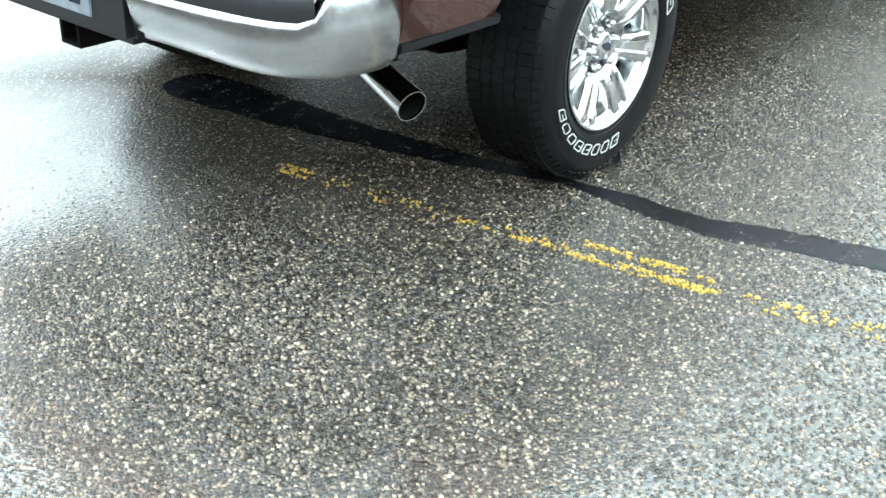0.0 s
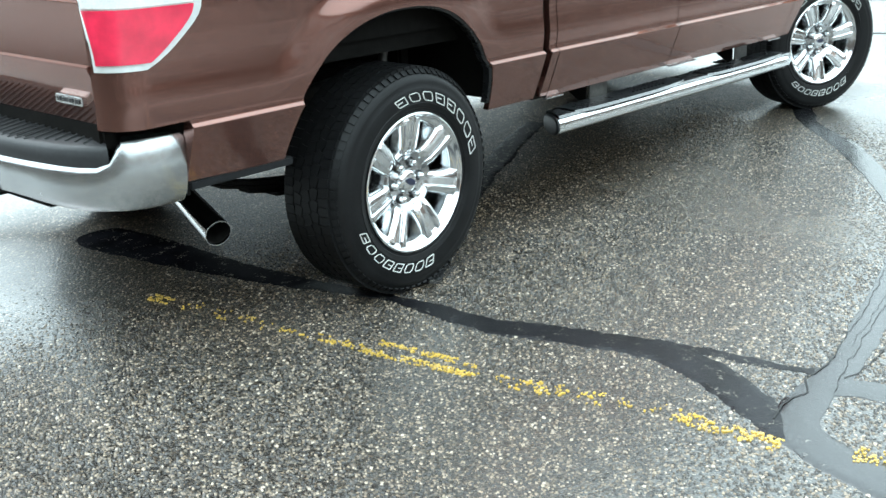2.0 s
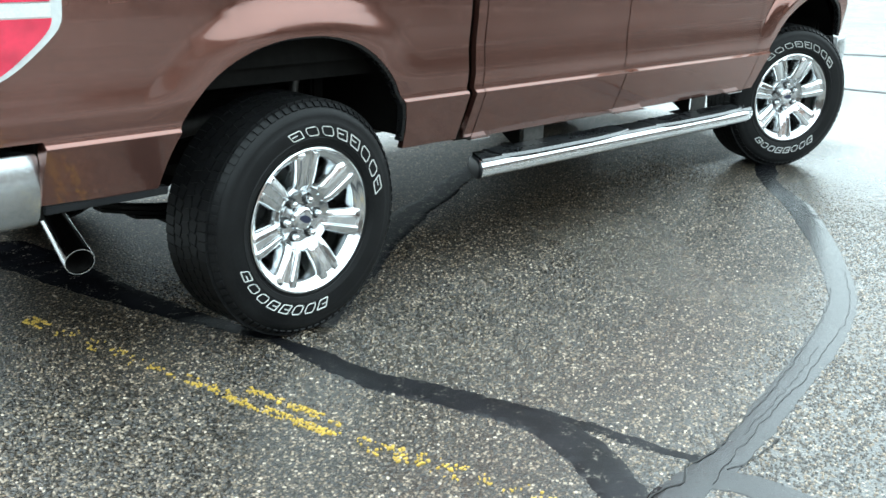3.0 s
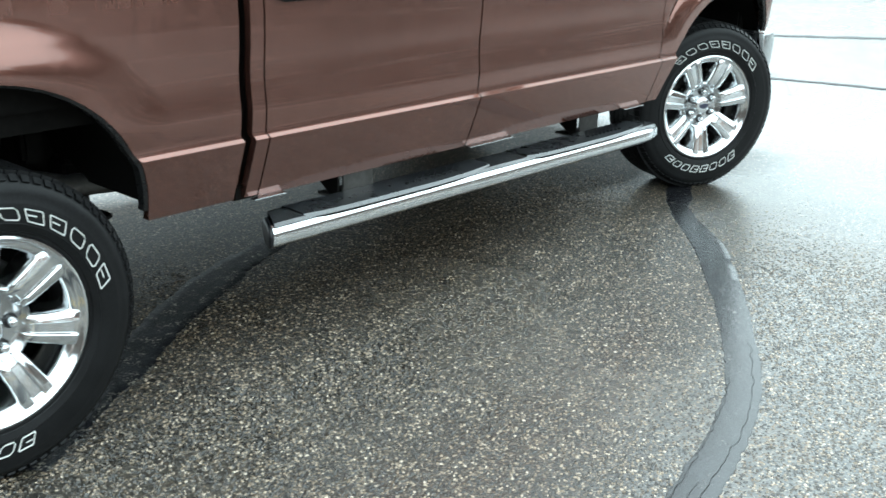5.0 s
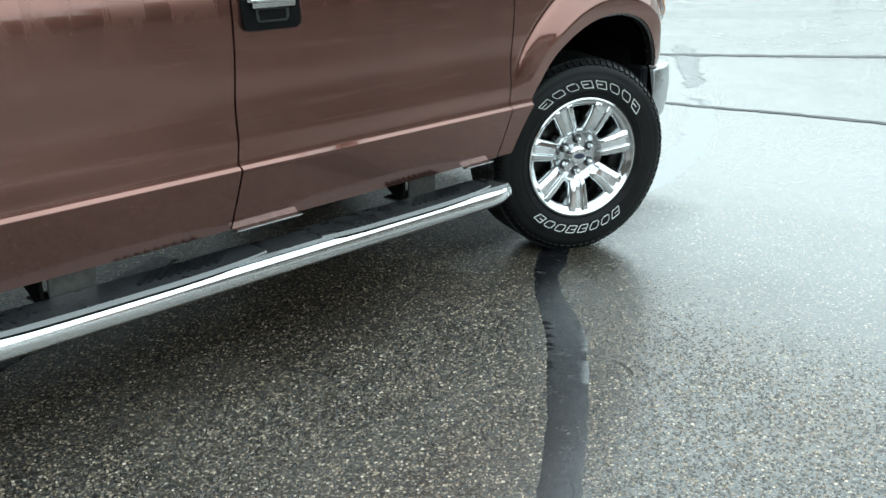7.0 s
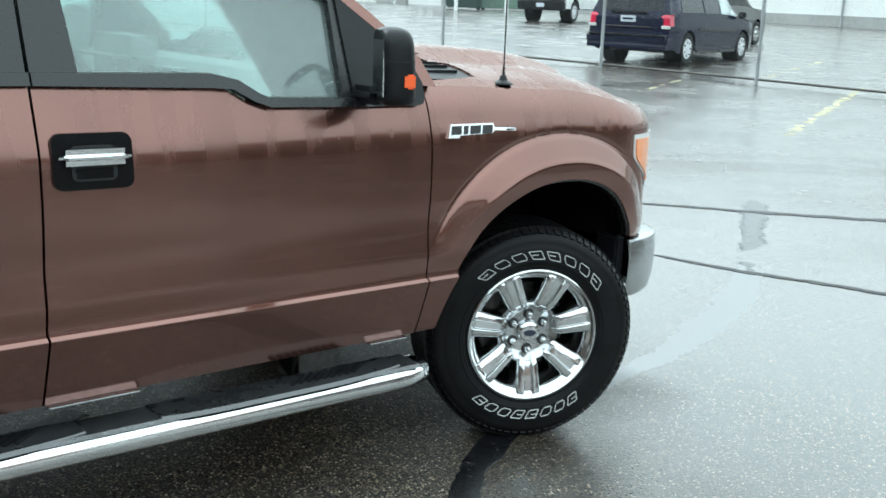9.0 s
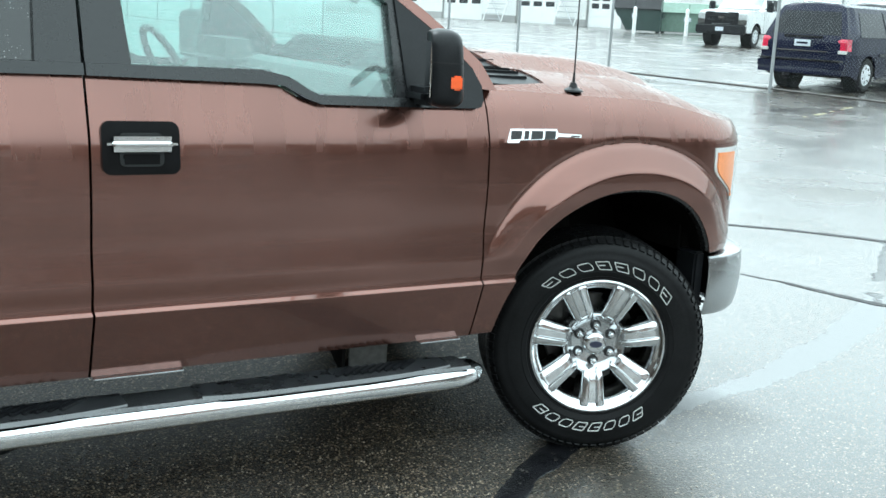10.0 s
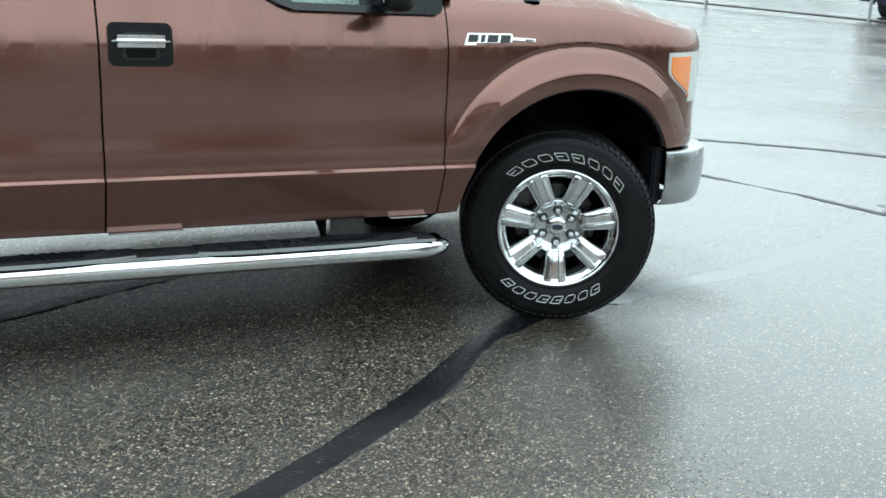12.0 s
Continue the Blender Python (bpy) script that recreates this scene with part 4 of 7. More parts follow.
def both(bm):
    """The same shape on the other side too, in the same mesh only where it is one piece; else used for a mirrored copy."""
    other = bm.copy()
    for v in other.verts:
        v.co.y = 2 * CY - v.co.y
    bmesh.ops.reverse_faces(other, faces=other.faces)
    return other


def pair(name, bm, mat, label="", smooth_=True, parent=None):
    o = both(bm)
    a = part(name, bm, mat, parent or truck, label, smooth_)
    b = part(name, o, mat, parent or truck, label, smooth_)
    return a, b


# inner faces behind the gaps, so that the joints read dark
def build_core():
    bm = bmesh.new()
    add_box(bm, (0.86, 0.06, 0.56), (3.05, 2 * CY - 0.06, 0.62))
    part("floor_pan", bm, UNDER, truck)
    part("bed_floor", box((-1.10, 0.09, 0.80), (0.72, 2 * CY - 0.09, 0.86)), UNDER, truck)
    part("bed_front", box((0.68, 0.03, 0.58), (0.725, 2 * CY - 0.03, 1.36), 0.01), PAINT, truck)
    part("cab_back", box((0.80, 0.05, 0.56), (0.84, 2 * CY - 0.05, 1.37), 0.01), PAINT, truck)
    pair("sill", box((0.80, 0.045, 0.512), (3.16, 0.10, 0.56), 0.006), UNDER)
    pair("door_seal", box((0.84, 0.03, 0.56), (3.12, 0.05, 1.265)), UNDER)
    pair("bed_rail_cap", box((-1.14, 0.015, 1.365), (0.735, 0.10, 1.395), 0.012), PLASTIC)
    pair("bed_wall", box((-1.10, 0.06, 0.86), (0.70, 0.085, 1.37)), UNDER)
    # glints of sky along the doors' lower edges, painted as chrome strips at the sill
    for x0, x1 in ((0.85, 0.975), (1.845, 2.10), (2.885, 3.04)):
        pair("door_edge_strip", box((x0, 0.010, 0.5125), (x1, 0.034, 0.5172), 0.002), HUB_CHROME)


build_core()
# the ledge along the body's side keeps a crisp edge
for ob in truck.children:
    for p in ob.data.polygons:
        if 0.705 < p.center.z < 0.725 and p.normal.z > 0.7:
            p.use_smooth = False


def build_wheel_wells():
    for cx, a, b, z0, n in (REAR_ARCH, FRONT_ARCH):
        grid = []
        for i in range(25):
            t = math.pi * (0.065 + 0.87 * i / 24)
            c, s = math.cos(t), math.sin(t)
            r = (abs(c) ** n + abs(s) ** n) ** (-1 / n)
            x, z = cx + (a + 0.02) * r * c, z0 + (b + 0.015) * r * s
            grid.append([(x, 0.035, z), (x, 0.25, z), (x, 0.52, z)])
        liner = sheet(grid)
        pair("wheel_well_liner", liner, UNDER)
        back = prism([(cx + (a + 0.02) * math.cos(math.pi * i / 20), z0 + (b + 0.015) * math.sin(math.pi * i / 20)) for i in range(21)], 0.52, 0.54)
        pair("wheel_well_back", back, UNDER)
        # rolled lip round the opening
        lip = []
        for i in range(61):
            t = math.pi * (0.045 + 0.91 * i / 60)
            c, s = math.cos(t), math.sin(t)
            r = (abs(c) ** n + abs(s) ** n) ** (-1 / n)
            x, z = cx + a * r * c, z0 + b * r * s
            if z < (0.76 if cx > 1 and x > cx else 0.535):
                continue
            y = side_y(x, z)
            lip.append([(x, y + 0.005, z), (cx + (x - cx) * 0.985, y + 0.012, z0 + (z - z0) * 0.985), (cx + (x - cx) * 0.985, y + 0.04, z0 + (z - z0) * 0.985)])
        pair("arch_lip", sheet(lip), TRIM)


build_wheel_wells()


def build_underbody():
    for y in (0.50, 1.30):
        part("frame_rail", box((-1.04, y, 0.56), (4.2, y + 0.07, 0.70), 0.01), UNDER, truck)
    part("rear_axle", tube([(0, 0.20, 0.40), (0, 0.80, 0.40), (0, 1.07, 0.40), (0, 1.67, 0.40)], [0.045, 0.05, 0.05, 0.045], 14), UNDER, truck)
    bm = bmesh.new()
    bmesh.ops.create_uvsphere(bm, u_segments=16, v_segments=10, radius=0.16, matrix=pose(0, 0.935, 0.40) @ Matrix.Diagonal((1, 0.8, 1, 1)))
    part("differential", bm, UNDER, truck)
    part("drive_shaft", tube([(0.15, 0.935, 0.42), (2.6, 0.935, 0.55)], 0.04, 12), UNDER, truck)
    for y in (0.44, 1.43):
        bm = bmesh.new()
        for k in range(4):
            s = 0.62 - 0.12 * k
            grid = []
            for i in range(13):
                x = -s + 2 * s * i / 12
                z = 0.33 - 0.016 * k + 0.10 * (x / 0.62) ** 2
                grid.append([(x, y - 0.03, z), (x, y + 0.03, z)])
            add_sheet(bm, grid, (0, 0, -0.012))
        part("leaf_spring", bm, UNDER, truck)
    bm = bmesh.new()
    add_tube(bm, [(0.12, 0.30, 0.33), (0.20, 0.31, 0.62)], 0.033, 12)
    add_tube(bm, [(0.20, 0.31, 0.62), (0.235, 0.315, 0.78)], 0.018, 10)
    o = both(bm)
    part("shock_absorber", bm, STEEL, truck, "grimy grey shock absorber")
    part("shock_absorber", o, STEEL, truck, "grimy grey shock absorber")
    bm = lathe([(0.0, -0.012), (0.018, -0.012), (0.02, -0.004), (0.02, 0.012)], 10, pose(0.235, 0.28, 0.79))
    pair("shock_bolt", bm, GALV)
    pair("spring_hanger", box((0.47, 0.40, 0.42), (0.55, 0.50, 0.62), 0.012), UNDER)
    pair("brake_line_bracket", box((0.30, 0.30, 0.66), (0.36, 0.36, 0.80), 0.01), UNDER)
    part("fuel_tank", box((0.9, 1.02, 0.36), (2.3, 1.28, 0.55), 0.05), UNDER, truck)
    part("transmission", box((2.3, 0.72, 0.42), (3.1, 1.15, 0.60), 0.05), UNDER, truck)
    part("crossmember", box((2.2, 0.52, 0.44), (2.32, 1.35, 0.52), 0.02), UNDER, truck)
    part("engine_splash_pan", box((3.15, 0.55, 0.46), (4.3, 1.32, 0.52), 0.03), UNDER, truck)
    part("engine_block", box((3.1, 0.56, 0.55), (4.2, 1.31, 1.15), 0.04), UNDER, truck)
    part("front_axle", tube([(FRONT, 0.22, 0.40), (FRONT, 1.65, 0.40)], 0.04, 12), UNDER, truck)
    pair("control_arm", tube([(3.45, 0.52, 0.50), (3.66, 0.26, 0.36), (3.9, 0.52, 0.50)], 0.028, 10), UNDER)
    pair("coil_strut", tube([(3.70, 0.34, 0.40), (3.70, 0.42, 0.95)], 0.055, 14), UNDER)
    # exhaust
    bm = bmesh.new()
    add_tube(bm, [(1.6, 0.50, 0.50), (0.75, 0.42, 0.52), (0.45, 0.36, 0.56), (0.1, 0.38, 0.66), (-0.2, 0.44, 0.60), (-0.5, 0.50, 0.50), (-0.66, 0.46, 0.445), (-0.70, 0.40, 0.43)], 0.034, 14)
    part("exhaust_pipe", bm, STEEL, truck)
    tip = bmesh.new()
    a, b = Vector((-0.70, 0.40, 0.430)), Vector((-0.765, 0.092, 0.336))
    d = (b - a).normalized()
    outer = [a, a.lerp(b, 0.5), b - d * 0.006, b]
    ro = add_tube(tip, outer, [0.037, 0.041, 0.0450, 0.0442], 32, caps=False)
    ri = add_tube(tip, [b, b - d * 0.004, b - d * 0.16], [0.0418, 0.0413, 0.041], 32, caps=False)
    for k in range(32):
        j = (k + 1) % 32
        tip.faces.new((ro[-1][k], ro[-1][j], ri[0][(16 - j) % 32], ri[0][(16 - k) % 32]))
    tip.faces.new(ri[-1])
    part("exhaust_tip", tip, WHEEL_CHROME, truck, "polished round exhaust tip")
    bore = bmesh.new()
    back = add_tube(bore, [b - d * 0.006, b - d * 0.14], [0.0400, 0.0392], 24, caps=False)
    bore.faces.new(back[-1])
    part("exhaust_bore", bore, UNDER, truck, "black exhaust bore")
    pair("lower_bed_trim", box((-0.895, 0.022, 0.514), (-0.50, 0.050, 0.5405), 0.004), PLASTIC)
    rec = bmesh.new()
    for lo, hi in (((0.893, 0.385), (0.977, 0.397)), ((0.893, 0.453), (0.977, 0.465)), ((0.893, 0.397), (0.905, 0.453)), ((0.965, 0.397), (0.977, 0.453))):
        add_box(rec, (-1.165, lo[0], lo[1]), (-0.92, hi[0], hi[1]))
    part("hitch_receiver", rec, UNDER, truck, "square black hitch receiver", False)
    part("hitch_crossbar", box((-1.09, 0.50, 0.415), (-1.01, 1.37, 0.475), 0.02), UNDER, truck)
    pair("hitch_bracket", box((-1.09, 0.42, 0.44), (-0.98, 0.50, 0.56), 0.012), UNDER)


build_underbody()


# ---- running boards
def build_step(left):
    bm = bmesh.new()
    pts = []
    for i in range(49):
        x = 0.875 + (3.135 - 0.875) * (i / 48) ** 0.9
        pts.append(x)
    rings = []
    for x in pts:
        end = smooth(2.98, 3.13, x)
        cy, cz = 0.030 - 0.030 * (x - 0.875) / 2.25 + 0.030 * end, 0.396
        blunt = math.sqrt(max(0.0, 1 - max(0.0, (x - 3.075) / 0.061) ** 2))
        hw, hh = 0.066 * (0.25 + 0.75 * blunt), 0.042 * (0.25 + 0.75 * blunt)
        ring = []
        for k in range(28):
            t = 2 * math.pi * k / 28
            c, s = math.cos(t), math.sin(t)
            e = 2 / 2.5
            ring.append(bm.verts.new((x, cy + hw * math.copysign(abs(c) ** e, c), cz + hh * math.copysign(abs(s) ** e, s))))
        rings.append(ring)
    for a, b in zip(rings, rings[1:]):
        for k in range(28):
            j = (k + 1) % 28
            bm.faces.new((a[k], a[j], b[j], b[k]))
    bm.faces.new(rings[-1])
    for v in bm.verts:
        v.co.x += 0.6 * (v.co.y + 0.036) * (1 - smooth(0.875, 1.10, v.co.x))
    bmesh.ops.recalc_face_normals(bm, faces=bm.faces)
    cap = bmesh.new()
    ends = []
    for x, grow in ((0.862, 0.74), (0.8635, 0.90), (0.867, 0.985), (0.872, 1.015), (0.879, 1.015)):
        ends.append([cap.verts.new((x, 0.030 + 0.066 * grow * math.copysign(abs(math.cos(t)) ** 0.8, math.cos(t)), 0.396 + 0.041 * grow * math.copysign(abs(math.sin(t)) ** 0.8, math.sin(t)))) for t in (2 * math.pi * k / 28 for k in range(28))])
    for a, b in zip(ends, ends[1:]):
        for k in range(28):
            cap.faces.new((a[k], a[(k + 1) % 28], b[(k + 1) % 28], b[k]))
    cap.faces.new(ends[0])
    for v in cap.verts:
        v.co.x += 0.6 * (v.co.y + 0.036)
    bmesh.ops.recalc_face_normals(cap, faces=cap.faces)
    pads = []
    for x0, x1 in ((1.02, 1.93), (2.14, 2.98)):
        pad = bmesh.new()
        grid = []
        n = 30
        for i in range(n + 1):
            x = x0 + (x1 - x0) * i / n
            pinch = 1 - 0.75 * (abs(2 * i / n - 1) ** 5)
            outer = -0.036 - 0.026 * pinch + 0.012 * smooth(0.6, 1.0, i / n)
            c0 = 0.026 - 0.030 * (x - 0.875) / 2.25
            grid.append([(x, c0 + outer, 0.431), (x, c0 + outer + 0.006, 0.4435), (x, c0 + 0.03, 0.4465), (x, c0 + 0.066, 0.4445), (x, c0 + 0.072, 0.423)])
        add_sheet(pad, grid)
        ribs = bmesh.new()
        for k in range(9):
            x = x0 + 0.10 + (x1 - x0 - 0.24) * (0.62 + 0.38 * k / 8) 
            add_box(ribs, (-0.05, -0.007, 0), (0.05, 0.007, 0.009), 0.002, pose(x, 0.038 - 0.030 * (x - 0.875) / 2.25, 0.4452, 0, 0, 38))
        pads.append((pad, ribs))
    deck = bmesh.new()
    rows = []
    for i in range(33):
        x = 0.886 + 2.164 * (i / 32) ** 1.15
        c0 = 0.026 - 0.030 * (x - 0.875) / 2.25
        rows.append([(x + 0.6 * (c0 + y + 0.036) * (1 - smooth(0.875, 1.10, x)), c0 + y, z) for y, z in ((-0.050, 0.429), (-0.040, 0.4385), (0.010, 0.4405), (0.066, 0.4400), (0.070, 0.418))])
    add_sheet(deck, rows)
    rails = []
    for x in (1.29, 2.67):
        plate, gusset = bmesh.new(), bmesh.new()
        add_box(plate, (x, 0.094, 0.405), (x + 0.14, 0.101, 0.56), 0.002)
        add_box(plate, (x, 0.101, 0.405), (x + 0.14, 0.22, 0.413), 0.002)
        add_prism(gusset, [(0.10, 0.405), (0.10, 0.56), (0.34, 0.60), (0.34, 0.56)], x - 0.022, x - 0.012, "x")
        rails.append((plate, gusset))
    if left:
        bm, cap = both(bm), both(cap)
        pads = [(both(a), both(b)) for a, b in pads]
        rails = [(both(a), both(b)) for a, b in rails]
        deck = both(deck)
    board = part("running_board", bm, CHROME, truck, "oval chrome running board tube")
    part("end_cap", cap, PLASTIC, board, "black plastic end cap")
    part("step_deck", deck, DECK, board, "wet black step deck")
    for p_, r_ in pads:
        q = part("step_pad", p_, PAD, board, "ribbed black rubber step pad")
        part("rib", r_, PLASTIC, board)
    for plate, gusset in rails:
        part("bracket", plate, STEEL, board, "grimy grey steel bracket plate")
        part("bracket_gusset", gusset, UNDER, board)


build_step(False)
build_step(True)


# ---- wheels
def build_wheel():
    """A wheel about its own axis: outwards is -y, the cap's face at y = 0."""
    side = [(0.225, 0.0), (0.246, -0.030), (0.256, -0.040), (0.262, -0.0405), (0.264, -0.044), (0.282, -0.0505), (0.284, -0.0485), (0.330, -0.0535), (0.334, -0.0515), (0.352, -0.048), (0.362, -0.0465), (0.378, -0.036), (0.392, -0.018), (0.398, 0.0), (0.4005, 0.03), (0.4015, 0.09)]
    prof = side + [(r, 0.18 - y) for r, y in reversed(side)]
    w = tyre = part("wheel", lathe(prof, 96), RUBBER, truck, "black all-terrain tyre with raised white blocks on a chrome rim")
    tread = bmesh.new()
    for row, (y0, y1, skew, cnt) in enumerate(((-0.014, 0.028, 4, 78), (0.034, 0.066, -16, 62), (0.072, 0.108, 14, 62), (0.114, 0.146, -16, 62), (0.152, 0.194, -4, 78))):
        for i in range(cnt):
            t = 360.0 * (i + 0.37 * row) / cnt
            wide = 2 * math.pi * 0.402 / cnt * 0.92
            m = pose(0, 0, 0, 0, -t, 0) @ pose(0.400, (y0 + y1) / 2, 0, skew, 0, 0)
            add_box(tread, (-0.006, -(y1 - y0) / 2, -wide / 2), (0.0045, (y1 - y0) / 2, wide / 2), 0, m)
    for side_y0 in (-0.028, 0.208):
        for i in range(78):
            t = 360.0 * i / 78
            wide = 2 * math.pi * 0.39 / 78 * 0.62
            m = pose(0, 0, 0, 0, -t, 0) @ pose(0.388, side_y0, 0, 0, 0, 52 if side_y0 < 0 else -52)
            add_box(tread, (-0.011, -0.0025, -wide / 2), (0.011, 0.0025, wide / 2), 0, m)
    part("tread", tread, RUBBER, tyre, smooth=False)
    rim = part("rim", lathe([(0.2505, -0.034), (0.2495, -0.0425), (0.244, -0.0445), (0.239, -0.041), (0.235, -0.033), (0.228, -0.029), (0.217, -0.022), (0.212, -0.008), (0.210, 0.03), (0.202, 0.06), (0.20, 0.16)], 96), WHEEL_CHROME, w, "chrome rim")
    disc = lathe([(0.0, 0.016), (0.076, 0.014), (0.090, 0.010), (0.100, -0.002), (0.108, -0.006), (0.117, 0.000), (0.124, 0.020), (0.127, 0.075)], 64)
    part("hub_face", disc, HUB_CHROME, w)
    for k in range(7):
        bm = bmesh.new()
        stations = ((0.092, 0.031, 0.008), (0.102, 0.034, -0.008), (0.125, 0.0375, -0.017), (0.165, 0.041, -0.025), (0.205, 0.045, -0.031), (0.226, 0.047, -0.034), (0.236, 0.047, -0.028))
        cross = ((-1.32, 0.062), (-1.10, 0.020), (-1.0, 0.004), (-0.90, 0.0), (-0.42, -0.003), (-0.34, 0.000), (-0.28, 0.008), (0.28, 0.008), (0.34, 0.000), (0.42, -0.003), (0.90, 0.0), (1.0, 0.004), (1.10, 0.020), (1.32, 0.062))
        grid = [[(r, y + dy * (0.6 if r < 0.1 else 1.0), u * hw) for u, dy in cross] for r, hw, y in stations]
        add_sheet(bm, grid)
        bmesh.ops.recalc_face_normals(bm, faces=bm.faces)
        bmesh.ops.transform(bm, matrix=pose(0, 0, 0, 0, -(270 + k * 360 / 7), 0), verts=bm.verts)
        part("spoke", bm, WHEEL_CHROME, w)
    for k in range(6):
        t = math.radians(90 + 60 * k)
        nut = lathe([(0.0, -0.020), (0.006, -0.0195), (0.0105, -0.015), (0.0125, -0.008), (0.0125, 0.016)], 12, pose(0.0675 * math.cos(t), 0.004, 0.0675 * math.sin(t)))
        part("lug_nut", nut, CHROME, w)
        # black disc proud of the hub paints the shade in each nut's pocket
        pocket = lathe([(0.0, 0.0105), (0.019, 0.0105), (0.0205, 0.0125), (0.0205, 0.016)], 16, pose(0.0675 * math.cos(t), 0.0, 0.0675 * math.sin(t)))
        part("lug_pocket", pocket, TRIM, w)
    cap = part("centre_cap", lathe([(0.0, -0.012), (0.025, -0.011), (0.036, -0.008), (0.043, -0.001), (0.046, 0.016)], 40), WHEEL_CHROME, w, "domed chrome centre cap")
    bm = bmesh.new()
    add_prism(bm, [(0.024 * math.cos(t * math.pi / 12), 0.0125 * math.sin(t * math.pi / 12)) for t in range(24)], -0.0155, -0.011)
    part("emblem", bm, grainy("dark_emblem", (0.012, 0.016, 0.04), 0.3, 0, 0.5, scale=80), w, "small dark oval emblem")
    part("brake_disc", lathe([(0.0, 0.080), (0.165, 0.080), (0.170, 0.084), (0.170, 0.10), (0.0, 0.11)], 48), STEEL, w)
    part("caliper", box((-0.19, 0.065, 0.03), (-0.10, 0.12, 0.16), 0.015), STEEL, w)
    part("wheel_barrel", lathe([(0.222, 0.05), (0.20, 0.12), (0.0, 0.13)], 48), UNDER, w)
    # raised white letters drawn as plain hollow blocks
    for centre, span, count, flip in ((84.5, 101.0, 8, 1), (267.0, 84.0, 8, -1)):
        for k in range(count):
            mid = centre + flip * (span / 2 - span * (k + 0.5) / count)
            bm = bmesh.new()
            half = math.radians(span / count * 0.37)
            r0, r1 = 0.2890, 0.3215
            lean = math.radians(2.2) * flip
            rough = k % 4
            ins = 0.0030

            def ring(inset, lift):
                da = inset / 0.306
                pts = []
                corner = 0.008 if rough in (1, 2) else 0.003
                flat = [(-half + da, r0 + inset), (half - da, r0 + inset), (half - da, r1 - inset), (-half + da, r1 - inset)]
                for i, (a_, r_) in enumerate(flat):
                    sa = -1 if a_ > 0 else 1
                    sr = -1 if r_ > 0.306 else 1
                    c2 = corner if inset == 0 else corner * 0.6
                    two = [(a_ + sa * c2 / 0.306, r_), (a_, r_ + sr * c2)]
                    if i in (0, 2):
                        two.reverse()
                    for aa, rr in two:
                        tt = math.radians(mid) - aa + lean * (rr - 0.306) / 0.02
                        yy = -0.0488 - 0.005 * (rr - 0.284) / 0.046 - lift
                        pts.append(bm.verts.new((rr * math.cos(tt), yy, rr * math.sin(tt))))
                return pts
            low, out, inn, low2 = ring(0, -0.002), ring(0, 0.0018), ring(ins, 0.0018), ring(ins, -0.002)
            for a_, b_ in ((low, out), (out, inn), (inn, low2)):
                for i in range(8):
                    j = (i + 1) % 8
                    bm.faces.new((a_[i], a_[j], b_[j], b_[i]))
            if rough in (0, 3):
                # a cross bar inside the block
                for rr in (0.306,):
                    q = []
                    for aa, dr in ((-half * 0.8, -0.0018), (half * 0.2, -0.0018), (half * 0.2, 0.0018), (-half * 0.8, 0.0018)):
                        tt = math.radians(mid) - aa
                        q.append(bm.verts.new(((rr + dr) * math.cos(tt), -0.0525, (rr + dr) * math.sin(tt))))
                    bm.faces.new(q)
            bmesh.ops.recalc_face_normals(bm, faces=bm.faces)
            part("white_letter_block", bm, LETTER, tyre, "hollow white raised block", smooth=False)
    return w


def place_wheels():
    w = build_wheel()
    turn = 360 / 14
    spots = [pose(REAR, 0.0, HUB) @ pose(0, 0, 0, 0, turn, 0), pose(FRONT, 0.045, HUB, 0, 0, -25), pose(REAR, 2 * CY, HUB, 0, 0, 180) @ pose(0, 0, 0, 0, 40, 0), pose(FRONT, 2 * CY - 0.045, HUB, 0, 0, 155)]
    w.matrix_basis = spots[0]
    for m in spots[1:]:
        copy_thing(w, m)


place_wheels()


